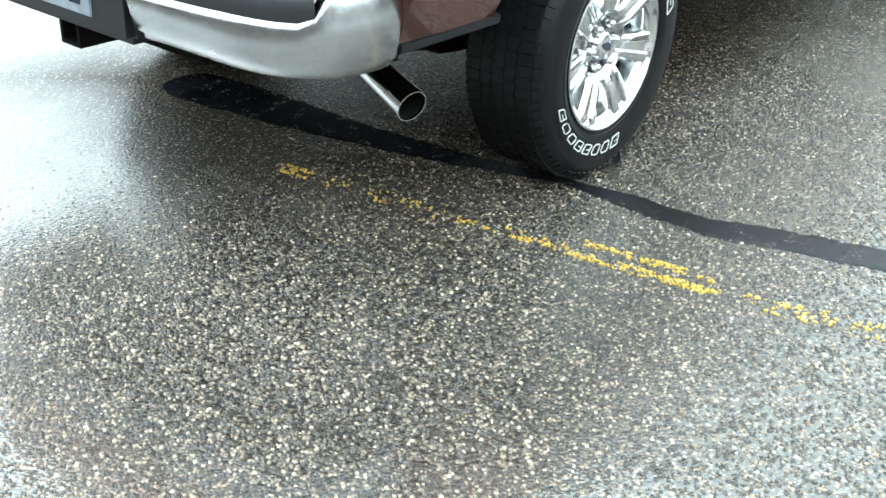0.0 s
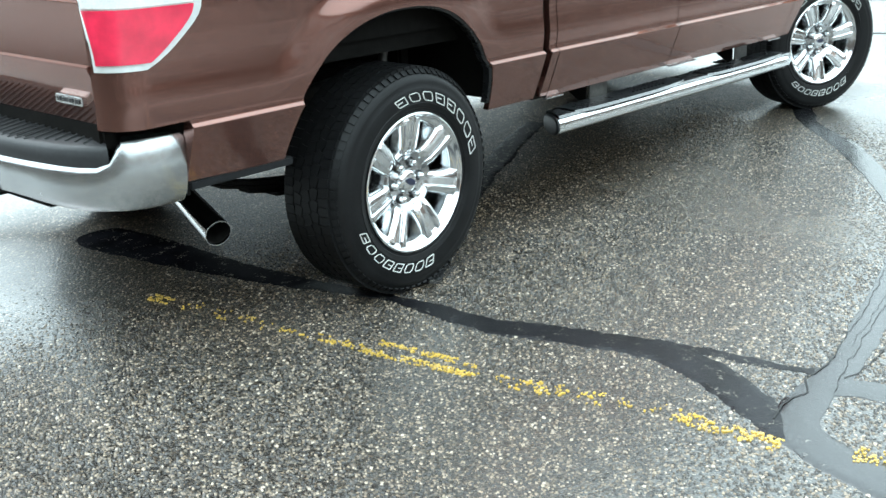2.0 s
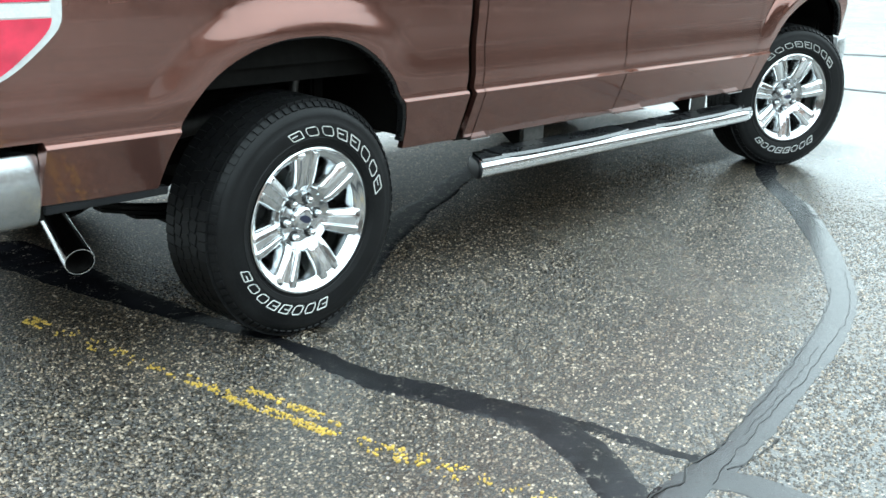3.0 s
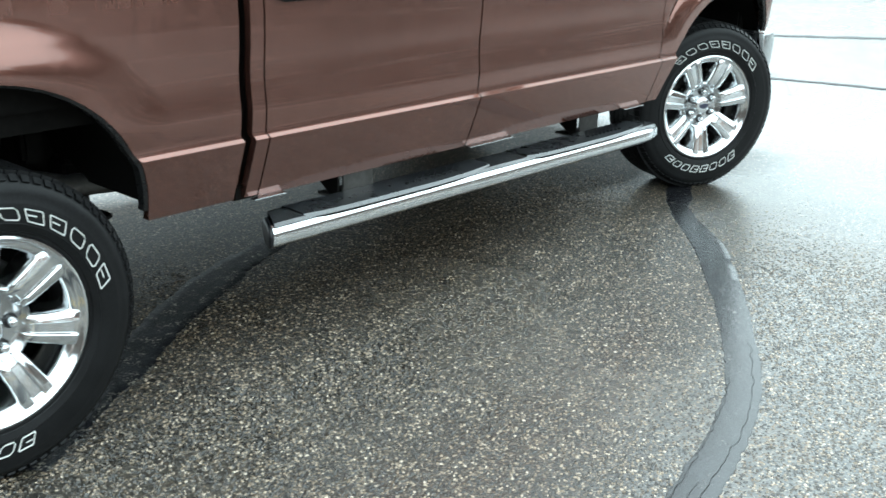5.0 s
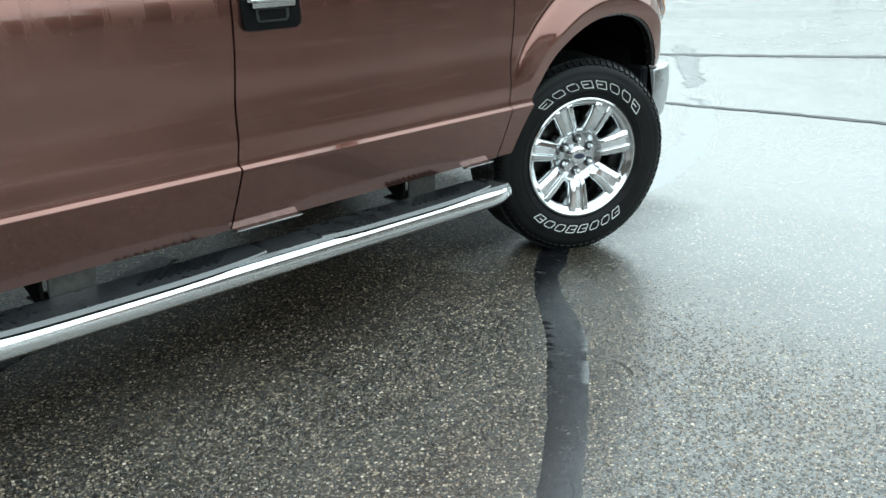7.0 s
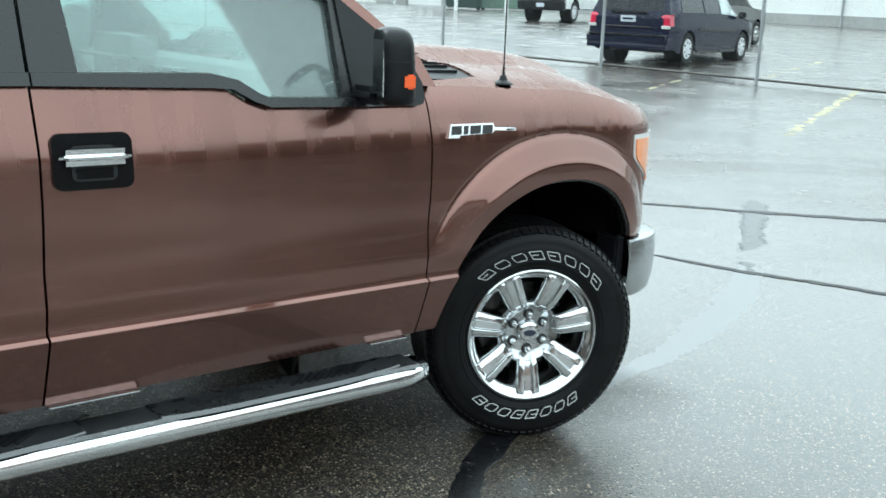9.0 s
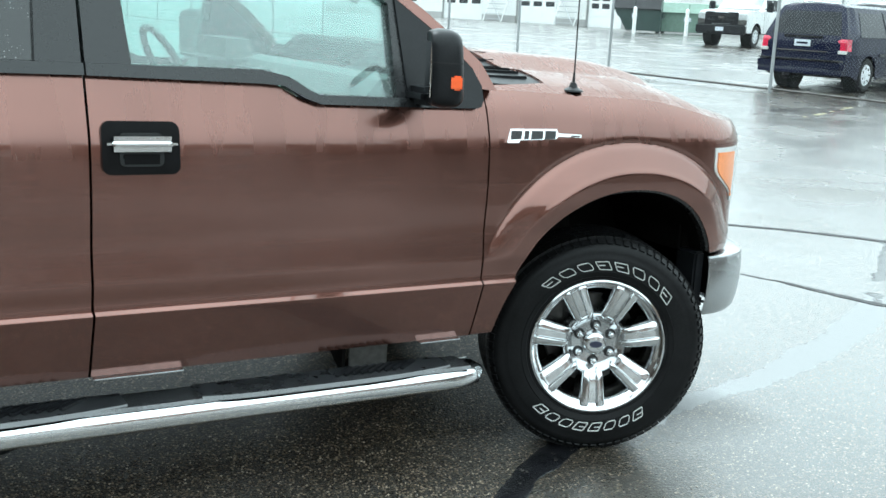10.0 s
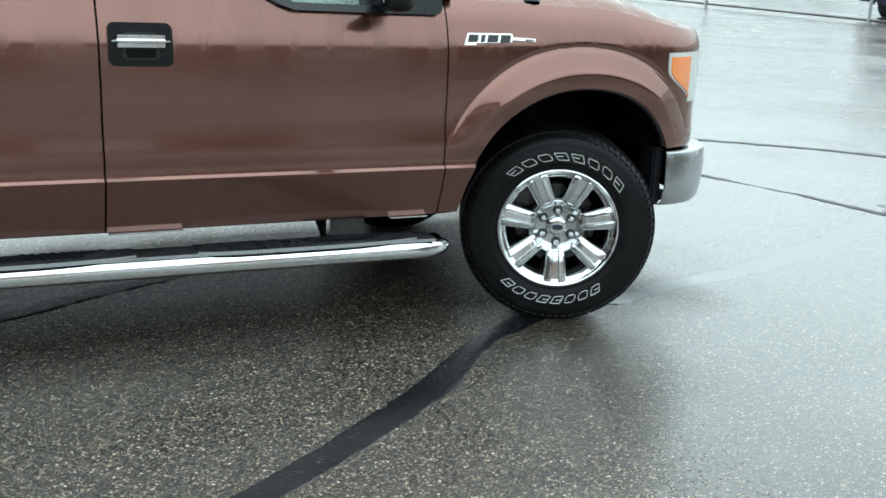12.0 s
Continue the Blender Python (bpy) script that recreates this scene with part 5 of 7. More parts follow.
# ---- tail
def build_tail():
    # rear corners and tailgate
    for left in (False, True):
        grid = []
        for i in range(9):
            t = math.pi / 2 * i / 8
            row = []
            for z in levels(0.728, 1.37, 24):
                y = side_profile(z)
                x = -1.035 - 0.10 * math.sin(t)
                yy = y + 0.10 * (1 - math.cos(t))
                row.append((x, 2 * CY - yy if left else yy, z))
            grid.append(row)
        bm = sheet(grid, (0.02, 0, 0))
        bmesh.ops.recalc_face_normals(bm, faces=bm.faces)
        part("bed_corner", bm, PAINT, truck)
    gate = []
    for y in [0.078 + (2 * CY - 0.156) * i / 20 for i in range(21)]:
        row = []
        for z, x in ((0.728, -1.108), (0.74, -1.117), (0.875, -1.136), (0.895, -1.146), (0.899, -1.146), (0.904, -1.134), (1.05, -1.140), (1.066, -1.147), (1.070, -1.147), (1.075, -1.136), (1.30, -1.142), (1.36, -1.132), (1.375, -1.110)):
            row.append((x, y, z))
        gate.append(row)
    bm = sheet(gate, (0.03, 0, 0))
    bmesh.ops.recalc_face_normals(bm, faces=bm.faces)
    g = part("tailgate", bm, PAINT, truck)
    part("gate_badge", box((-1.142, 0.13, 0.788), (-1.120, 0.265, 0.814), 0.003), CHROME, g, "small chrome badge with dark bars")
    for k in range(4):
        part("badge_bar", box((-1.1445, 0.140 + 0.031 * k, 0.795), (-1.141, 0.160 + 0.031 * k, 0.807)), TRIM, g)
    # tail lamps: chrome frame, red lenses, clear reversing lens
    for left in (False, True):
        def wrap(s, z, out):
            """A point on the lamp, s metres round the corner from its front edge."""
            y = side_profile(z)
            x = -0.845 - s
            yy = y
            if x < -1.035:
                t = min((-1.035 - x) / 0.10, math.pi / 2)
                x = -1.035 - 0.10 * math.sin(t) - out * math.sin(t)
                yy = y + 0.10 * (1 - math.cos(t)) - out * math.cos(t)
            else:
                yy -= out
            return (x, 2 * CY - yy if left else yy, z)

        def front_edge(z):
            slope = 0.018 * math.log1p(math.exp(min((1.026 - z) * 1.22 / 0.018, 60.0)))
            toe = min(max((0.945 - z) / 0.062, 0.0), 1.0)
            return slope + 0.05 * (1 - math.sqrt(1 - 0.98 * toe ** 2)) - 0.012 + max(0.0, z - 1.2) * 0.6

        def rear_edge(z):
            return 0.318 + 0.034 * smooth(0.884, 1.12, z)

        def lamp(z0, z1, ins, out, nz=12, fold=None):
            grid = []
            for i in range(nz + 1):
                z = z0 + (z1 - z0) * i / nz
                a, b = front_edge(z) + ins * 1.6, rear_edge(z) - ins * 0.6
                grid.append([wrap(a + (b - a) * k / 20, z, out) for k in range(21)])
            bm = sheet(grid, (0.01, -0.022 if left else 0.022, 0) if fold else None)
            bmesh.ops.recalc_face_normals(bm, faces=bm.faces)
            return bm
        house = part("tail_lamp", lamp(0.889, 1.345, 0.0, 0.010, 24, True), CLEAR_LENS, truck, "clear and red tail lamp")
        part("red_lens", lamp(0.908, 1.052, 0.019, 0.016, 18, fold=True), RED_LENS, house, "red lens")
        part("reversing_lens", lamp(1.056, 1.090, 0.020, 0.014, 4, True), LETTER, house, "white reversing lens")
        part("red_lens", lamp(1.094, 1.32, 0.022, 0.016, fold=True), RED_LENS, house, "red lens")


build_tail()


def plan_line(pts):
    return wavy([(x, y, 0) for x, y in pts], 0.03)


def build_rear_bumper():
    half = plan_line([(-0.907, 0.014), (-1.00, 0.016), (-1.09, 0.050), (-1.165, 0.135), (-1.21, 0.265), (-1.232, 0.42), (-1.242, 0.56)])
    prof = ((0.10, 0.664), (0.030, 0.670), (0.010, 0.665), (0.0, 0.650), (-0.004, 0.60), (0.004, 0.55), (0.014, 0.510), (0.036, 0.484), (0.09, 0.478))
    for left in (False, True):
        grid = []
        for i, p in enumerate(half):
            a, b = half[max(i - 1, 0)], half[min(i + 1, len(half) - 1)]
            d = (b - a).normalized()
            nrm = Vector((d.y, -d.x, 0))
            if nrm.y > 0 and nrm.x > 0:
                nrm = -nrm
            if (nrm.x * -0.3 + nrm.y * -1) < 0 and i < 3:
                nrm = -nrm
            nrm = Vector((-abs(nrm.x), -abs(nrm.y), 0))
            row = []
            for ins, z in prof:
                dz = 0.026 - 0.066 * smooth(0.045, 0.085, p.y) if ins >= 0 and z > 0.645 else (0.015 * smooth(0.16, 0.5, p.y) if z < 0.56 else 0.0)
                q = p - nrm * ins
                row.append((q.x, 2 * CY - q.y if left else q.y, z + dz))
            grid.append(row)
        bm = sheet(grid)
        bmesh.ops.recalc_face_normals(bm, faces=bm.faces)
        part("rear_bumper", bm, BUMPER_CHROME, truck, "wet chrome step bumper")
    # black step pad on top: a thick rounded front edge over the chrome, ridges across it
    pad = bmesh.new()
    rim = [p for p in half if p.y > 0.062] + [Vector((-1.246, 0.70, 0)), Vector((-1.248, CY, 0))]
    full = [(p.x, p.y) for p in rim] + [(p.x, 2 * CY - p.y) for p in reversed(rim[:-1])]
    grid = []
    for x, y in full:
        side = min(y, 2 * CY - y)
        way = 1 if y < CY else -1
        skew = 0.7 * (1 - smooth(0.07, 0.30, side))
        row = [(x + d * (1 - skew), y + way * d * skew, z) for d, z in ((0.012, 0.600), (0.006, 0.628), (0.005, 0.645), (0.009, 0.664), (0.018, 0.675), (0.032, 0.680))]
        row += [(max(x, -1.15) + 0.05, way * max(way * y, way * (0.13 if way > 0 else 2 * CY - 0.13)), 0.694), (max(x, -1.15) + 0.09, way * max(way * y, way * (0.13 if way > 0 else 2 * CY - 0.13)), 0.704)]
        grid.append(row)
    add_sheet(pad, grid)
    bmesh.ops.recalc_face_normals(pad, faces=pad.faces)
    step = part("bumper_step_pad", pad, STEP_PLASTIC, truck, "ribbed black plastic step pad")
    y = 0.15
    while y < 2 * CY - 0.15:
        front = -1.146 - 0.066 * smooth(0.12, 0.45, min(y, 2 * CY - y))
        length, tilt = -1.075 - front, math.degrees(math.atan2(0.022, -1.075 - front))
        part("rib", box((0, -0.009, -0.012), (length, 0.009, 0.006), 0.006, pose(front, y, 0.6795, 0, -tilt, 0), 3), STEP_PLASTIC, step)
        y += 0.036
    part("bumper_centre", box((-1.246, 0.556, 0.482), (-1.12, 2 * CY - 0.556, 0.640), 0.018), PLASTIC, truck, "black plastic bumper centre")
    plate = part("licence_plate", box((-1.250, 0.70, 0.525), (-1.242, 2 * CY - 0.70, 0.612), 0.003), GREY_PLATE, truck, "pale licence plate with plain dark bars")
    for k in range(5):
        part("plate_bar", box((-1.2515, 0.74 + 0.08 * k, 0.55), (-1.2495, 0.785 + 0.08 * k, 0.59)), NAVY, plate)
    pair("corner_gap_seal", box((-0.906, 0.03, 0.50), (-0.894, 0.16, 0.72)), UNDER)
    pair("bumper_bracket", box((-1.15, 0.46, 0.53), (-0.90, 0.52, 0.62), 0.01), UNDER)
    part("rear_valance", box((-1.115, 0.10, 0.66), (-1.06, 2 * CY - 0.10, 0.78), 0.01), UNDER, truck)


build_rear_bumper()


# ---- nose
def build_nose():
    # hood
    grid = []
    def hood_point(x, v):
        y0 = side_y(min(x, 4.44), fender_top(x)) + 0.010
        e = min(v, 1 - v) * 2
        crown = 0.085 * (1 - (1 - min(e / 0.55, 1)) ** 2.2)
        bulge = 0.028 * smooth(0.34, 0.46, e) - 0.012 * smooth(0.22, 0.30, e) * (1 - smooth(0.30, 0.36, e))
        z = fender_top(x) + 0.006 * smooth(0, 0.06, e) + (crown + bulge) * (1 - 0.75 * smooth(4.05, 4.42, x))
        return (x, y0 + (2 * CY - 2 * y0) * v, z)
    for i in range(27):
        row = []
        for k in range(81):
            v = k / 80
            e = min(v, 1 - v) * 2
            x0 = 3.09 + 0.31 * smooth(0.010, 0.075, e) - 0.19 * smooth(0.12, 0.7, e)
            row.append(hood_point(x0 + (4.42 - x0) * i / 26, v))
        grid.append(row)
    bm = sheet(grid, (0, 0, -0.02))
    bmesh.ops.recalc_face_normals(bm, faces=bm.faces)
    part("hood", bm, WET_PAINT, truck, "rain-beaded hood")
    part("grille", box((4.30, 0.46, 0.76), (4.405, 2 * CY - 0.46, 1.17), 0.02), PLASTIC, truck)
    for z in (0.84, 0.97, 1.10):
        part("grille_bar", box((4.40, 0.48, z), (4.43, 2 * CY - 0.48, z + 0.055), 0.012), CHROME, truck)
    part("radiator_support", box((4.16, 0.16, 0.60), (4.30, 2 * CY - 0.16, 1.17), 0.02), UNDER, truck)
    pair("nose_filler", sheet([[(4.452, 0.30 + 0.05 * k, 0.74 + 0.045 * i) for k in range(4)] for i in range(11)], (-0.05, 0, 0)), PAINT)
    # head lamps wrap the corner
    for left in (False, True):
        def lamp(x0f, x1, z0, z1, out, nz=12):
            grid = []
            for i in range(nz + 1):
                z = z0 + (z1 - z0) * i / nz
                a = x0f(z)
                row = []
                for k in range(17):
                    x = a + (x1 - a) * k / 16
                    y = side_y(x, z) - out
                    row.append((x, 2 * CY - y if left else y, z))
                grid.append(row)
            bm = sheet(grid, (-0.006, -0.03 if left else 0.03, 0))
            bmesh.ops.recalc_face_normals(bm, faces=bm.faces)
            return bm
        back = lambda z: 4.098 + 0.155 * (1 - smooth(0.945, 1.08, z))
        h = part("head_lamp", lamp(back, 4.452, 0.942, 1.152, 0.004), CLEAR_LENS, truck, "clear head lamp with an amber side marker")
        part("amber_marker", lamp(lambda z: back(z) + 0.016, 4.245, 0.962, 1.135, 0.009, 10), AMBER, h, "amber side marker")
    # front bumper
    half = plan_line([(4.145, -0.005), (4.22, -0.004), (4.33, 0.03), (4.43, 0.115), (4.51, 0.28), (4.57, 0.55), (4.60, 0.80), (4.605, 0.935)])
    prof = ((0.10, 0.732), (0.012, 0.738), (0.004, 0.735), (0.0, 0.726), (-0.004, 0.66), (0.0, 0.58), (0.012, 0.52), (0.03, 0.498), (0.09, 0.490))
    for left in (False, True):
        grid = []
        for i, p in enumerate(half):
            a, b = half[max(i - 1, 0)], half[min(i + 1, len(half) - 1)]
            d = (b - a).normalized()
            nrm = Vector((abs(d.y), -abs(d.x), 0))
            grid.append([((p - nrm * ins).x, 2 * CY - (p - nrm * ins).y if left else (p - nrm * ins).y, z) for ins, z in prof])
        bm = sheet(grid, (-0.004, -0.004 if left else 0.004, 0))
        bmesh.ops.recalc_face_normals(bm, faces=bm.faces)
        part("front_bumper", bm, BUMPER_CHROME, truck, "wet chrome front bumper")
    pair("bumper_end_liner", box((4.100, 0.03, 0.500), (4.15, 0.50, 0.748), 0.008), PLASTIC)
    part("front_valance", box((4.16, 0.20, 0.47), (4.36, 2 * CY - 0.20, 0.505), 0.015), PLASTIC, truck)
    pair("fender_apron", box((4.10, 0.12, 0.55), (4.16, 0.50, 1.0), 0.01), UNDER)
    # badge on the fender: chrome plate with dark blocks
    for left in (False, True):
        def tab(outline, out, deep):
            bm = bmesh.new()
            ys = [side_y(x, z) for x, z in outline]
            f = [bm.verts.new((x, (2 * CY - (y - out) if left else y - out), z)) for (x, z), y in zip(outline, ys)]
            b = [bm.verts.new((x, (2 * CY - (y + deep) if left else y + deep), z)) for (x, z), y in zip(outline, ys)]
            bm.faces.new(f)
            for i in range(len(f)):
                j = (i + 1) % len(f)
                bm.faces.new((f[j], f[i], b[i], b[j]))
            bmesh.ops.recalc_face_normals(bm, faces=bm.faces)
            return bm
        bd = part("fender_badge", tab([(3.150, 1.1740), (3.197, 1.1740), (3.202, 1.1820), (3.347, 1.1850), (3.357, 1.1940), (3.454, 1.1900), (3.456, 1.2000), (3.359, 1.2040), (3.354, 1.2180), (3.167, 1.2180)], 0.008, 0.004), CHROME, truck, "chrome model badge with dark blocks")
        for x0, w_ in ((3.165, 0.040), (3.218, 0.016), (3.246, 0.044), (3.301, 0.042)):
            part("badge_block", tab([(x0, 1.1850), (x0 + w_, 1.1860), (x0 + w_ + 0.007, 1.2120), (x0 + 0.007, 1.2120)], 0.0105, -0.004), TRIM, bd, "dark block", False)
        part("badge_block", tab([(3.412, 1.1930), (3.448, 1.1925), (3.449, 1.1975), (3.413, 1.1980)], 0.0105, -0.004), STEEL, bd, "", False)
    # antenna on the fender top
    ant = part("antenna_base", lathe([(0.0, 0.032), (0.010, 0.030), (0.016, 0.014), (0.034, 0.005), (0.036, 0.0)], 24, pose(3.49, 0.082, 1.336, 90)), PLASTIC, truck, "black antenna with a flared base")
    part("antenna_mast", tube([(3.49, 0.082, 1.362), (3.492, 0.083, 1.41), (3.49, 0.085, 2.12)], [0.006, 0.0028, 0.0022], 8), TRIM, ant)
    # cowl
    grid = []
    for k in range(61):
        v = 0.030 + 0.940 * k / 60
        row = []
        for i in range(6):
            x, y, z = hood_point(3.06 + 0.37 * i / 5, v)
            row.append((x, y, z - 0.005 - 0.004 * (1 - abs(2 * i / 5 - 1))))
        grid.append(row)
    cowl = part("cowl", sheet(grid, (0, 0, -0.02)), PLASTIC, truck, "black ribbed cowl under the windshield")
    for k in range(16):
        x, y, z = hood_point(3.13, 0.065 + 0.03 * k)
        part("cowl_rib", box((3.15, y - 0.004, z - 0.020), (3.36, y + 0.004, z - 0.0045), 0.002), PLASTIC, cowl)
    part("wiper", tube([(3.06, 0.22, 1.425), (3.02, 0.50, 1.445), (3.0, 0.85, 1.45)], 0.008, 8), TRIM, truck)


build_nose()


# ---- cab above the belt
def pane_y(z):
    return 0.030 + (z - 1.36) * 0.36


def slab(outline, y_in, y_out, left):
    """A flat piece of the cab's side, leaning with the windows."""
    bm = bmesh.new()
    def c(x, z, o):
        y = pane_y(z) + o
        return (x, 2 * CY - y if left else y, z)
    a = [bm.verts.new(c(x, z, y_out)) for x, z in outline]
    b = [bm.verts.new(c(x, z, y_in)) for x, z in outline]
    bm.faces.new(a)
    bm.faces.new(list(reversed(b)))
    for i in range(len(a)):
        j = (i + 1) % len(a)
        bm.faces.new((a[j], a[i], b[i], b[j]))
    bmesh.ops.recalc_face_normals(bm, faces=bm.faces)
    return bm


def build_cab():
    for left in (False, True):
        s = lambda *o, a=0.05, b=0.0: slab(list(o), a, b, left)
        # A pillar runs from the cowl up to the roof
        part("a_pillar", s((3.125, 1.335), (3.062, 1.340), (3.045, 1.40), (2.990, 1.455), (2.912, 1.516), (2.787, 1.606), (2.701, 1.655), (2.420, 1.825), (2.250, 1.845), (2.250, 1.89), (2.420, 1.872), (2.550, 1.785), (2.758, 1.658), (2.894, 1.571), (2.998, 1.491), (3.080, 1.42), a=0.09, b=-0.012), PAINT, truck)
        part("pillar_foot", side_panel(3.022, 3.084, lambda x: 1.286, lambda x: 1.352, (), 8, left), PAINT, truck)
        part("roof_side", s((0.890, 1.83), (2.270, 1.84), (2.270, 1.90), (0.890, 1.89), a=0.10, b=-0.006), PAINT, truck)
        part("c_pillar", s((0.830, 1.352), (1.010, 1.352), (1.070, 1.83), (0.890, 1.83), a=0.09, b=-0.004), PAINT, truck)
        part("b_pillar", s((1.720, 1.372), (1.835, 1.372), (1.842, 1.83), (1.750, 1.83), a=0.05, b=-0.002), TRIM, truck)
        part("b_pillar_cover", s((1.844, 1.372), (1.965, 1.372), (1.935, 1.83), (1.850, 1.83), a=0.05, b=-0.004), TRIM, truck)
        part("door_frame_top", s((1.010, 1.80), (2.440, 1.80), (2.400, 1.84), (1.010, 1.84), a=0.05, b=-0.002), TRIM, truck)
        part("belt_seal", s((1.010, 1.345), (1.837, 1.345), (1.837, 1.376), (1.010, 1.376), a=0.03, b=-0.016), TRIM, truck)
        part("belt_seal", s((1.842, 1.345), (2.330, 1.337), (2.390, 1.333), (2.450, 1.300), (2.500, 1.284), (2.860, 1.280), (2.860, 1.304), (2.500, 1.310), (2.470, 1.322), (2.410, 1.358), (2.330, 1.375), (1.842, 1.376), a=0.03, b=-0.018), TRIM, truck)
        part("window_post", s((2.757, 1.30), (2.800, 1.29), (2.793, 1.604), (2.701, 1.657), (2.420, 1.828), (2.392, 1.815), (2.664, 1.648), (2.768, 1.583), a=0.04, b=-0.006), TRIM, truck)
        part("mirror_sail", s((2.795, 1.280), (3.040, 1.280), (3.058, 1.286), (3.068, 1.305), (3.068, 1.350), (3.043, 1.398), (2.988, 1.453), (2.910, 1.514), (2.789, 1.602), a=0.05, b=-0.014), PLASTIC, truck)
        g1 = part("window_pane", slab([(1.960, 1.355), (2.330, 1.350), (2.470, 1.295), (2.790, 1.295), (2.780, 1.592), (2.405, 1.822), (1.935, 1.822)], 0.022, 0.018, left), GLASS, truck, "rain-beaded side window")
        g2 = part("window_pane", slab([(1.030, 1.36), (1.720, 1.36), (1.750, 1.81), (1.080, 1.81)], 0.022, 0.018, left), TINT, truck, "dark tinted rear door window")
        for g in (g1, g2):
            g.visible_shadow = False
        part("rear_door_divider", s((1.615, 1.37), (1.630, 1.37), (1.650, 1.81), (1.635, 1.81), a=0.03, b=0.004), TRIM, truck)
    # roof, windshield, rear window
    grid = []
    for i in range(19):
        x = 0.84 + (2.38 - 0.84) * i / 18
        row = []
        for k in range(17):
            v = k / 16
            e = 1 - abs(2 * v - 1)
            row.append((x, 0.205 + (2 * CY - 0.41) * v, 1.885 + 0.045 * (1 - (1 - e) ** 2.5) - 0.03 * smooth(2.15, 2.38, x)))
        grid.append(row)
    part("roof", sheet(grid, (0, 0, -0.03)), PAINT, truck)
    def plane(p00, p10, p01, p11, n=12):
        g = []
        for i in range(n + 1):
            u = i / n
            row = []
            for k in range(n + 1):
                v = k / n
                p = Vector(p00).lerp(Vector(p10), u).lerp(Vector(p01).lerp(Vector(p11), u), v)
                p.x += 0.05 * (1 - (2 * u - 1) ** 2) * (1 - v)
                row.append(p)
            g.append(row)
        return g
    ws = part("windshield", sheet(plane((3.13, 0.09, 1.36), (3.13, 2 * CY - 0.09, 1.36), (2.36, 0.24, 1.862), (2.36, 2 * CY - 0.24, 1.862)), (-0.006, 0, 0)), GLASS, truck, "rain-beaded windshield")
    ws.visible_shadow = False
    rw = part("rear_window", sheet(plane((0.815, 0.25, 1.38), (0.815, 2 * CY - 0.25, 1.38), (0.86, 0.30, 1.80), (0.86, 2 * CY - 0.30, 1.80)), (0.006, 0, 0)), TINT, truck)
    rw.visible_shadow = False
    part("cab_back_panel", box((0.815, 0.07, 1.34), (0.85, 2 * CY - 0.07, 1.385), 0.008), PAINT, truck)
    # interior
    part("dashboard", sheet([[(2.62 + 0.38 * k / 6, 0.10 + (2 * CY - 0.20) * j / 12, 1.16 + 0.20 * math.sin(math.pi / 2 * min(1, k / 2.5)) - (0.02 if k > 4 else 0)) for k in range(7)] for j in range(13)], (0.02, 0, -0.12)), DASH, truck, "grey-tan dashboard")
    part("instrument_pod", box((2.60, 1.16, 1.26), (2.86, 1.64, 1.42), 0.075, None, 4), DASH, truck)
    part("centre_stack", box((2.58, 0.78, 0.90), (2.74, 1.10, 1.33), 0.05, None, 3), TRIM, truck)
    part("glove_box", box((2.60, 0.16, 0.98), (2.70, 0.70, 1.285), 0.045, None, 3), BEIGE, truck, "beige glove box")
    for y in (0.165, 2 * CY - 0.165):
        part("grab_handle", tube([(2.545, y, 1.70), (2.565, y + (0.03 if y < 1 else -0.03), 1.665), (2.63, y + (0.03 if y < 1 else -0.03), 1.62), (2.70, y, 1.585)], 0.014, 10), CLOTH, truck)
    wheel = bmesh.new()
    rings = []
    for i in range(33):
        t = 2 * math.pi * i / 32
        rings.append(pose(2.50, 1.40, 1.28, 0, 62, 0) @ Vector((0.185 * math.cos(t), 0.185 * math.sin(t), 0)))
    add_tube(wheel, rings, 0.015, 8, caps=False)
    part("steering_wheel", wheel, TRIM, truck)
    for y in (0.46, 1.41):
        seat = bmesh.new()
        add_box(seat, (1.85, y - 0.25, 0.80), (2.38, y + 0.25, 0.98), 0.05)
        add_box(seat, (1.74, y - 0.24, 0.92), (1.90, y + 0.24, 1.52), 0.05, pose(0, 0, 0))
        part("front_seat", seat, CLOTH, truck, "grey cloth front seat")
        part("head_rest", box((1.74, y - 0.13, 1.55), (1.84, y + 0.13, 1.74), 0.045), CLOTH, truck)
    part("rear_seat", box((0.92, 0.15, 0.80), (1.12, 2 * CY - 0.15, 1.50), 0.06), CLOTH, truck)
    pair("door_card", box((0.90, 0.055, 0.62), (3.0, 0.075, 1.30)), TRIM)
    # mirrors
    for left in (False, True):
        def m_(bm):
            return both(bm) if left else bm
        # an upright rounded housing, its glass turned towards the driver
        hold = pose(2.822, -0.148, 0, 0, 0, -24)

        def oval(z, grow=0.0):
            u = (z - 1.408) / 0.114
            fat = max(0.0, 1 - abs(u) ** 9) ** 0.5 * (1.0 - 0.10 * max(u, 0) ** 2)
            ring = []
            for k in range(28):
                a = 2 * math.pi * k / 28
                c, s_ = math.cos(a), math.sin(a)
                e = 2 / 3.2
                x = (0.058 + grow) * math.copysign(abs(c) ** e, c) * fat
                y = (0.078 + grow) * math.copysign(abs(s_) ** e, s_) * fat
                if x < -0.040:
                    x = -0.040
                ring.append(hold @ Vector((x - 0.006 * u, y, z)))
            return ring
        shell = bmesh.new()
        rings = [[shell.verts.new(p) for p in oval(z)] for z in [1.294 + 0.0005 + 0.227 * (0.5 - 0.5 * math.cos(math.pi * i / 22)) for i in range(23)]]
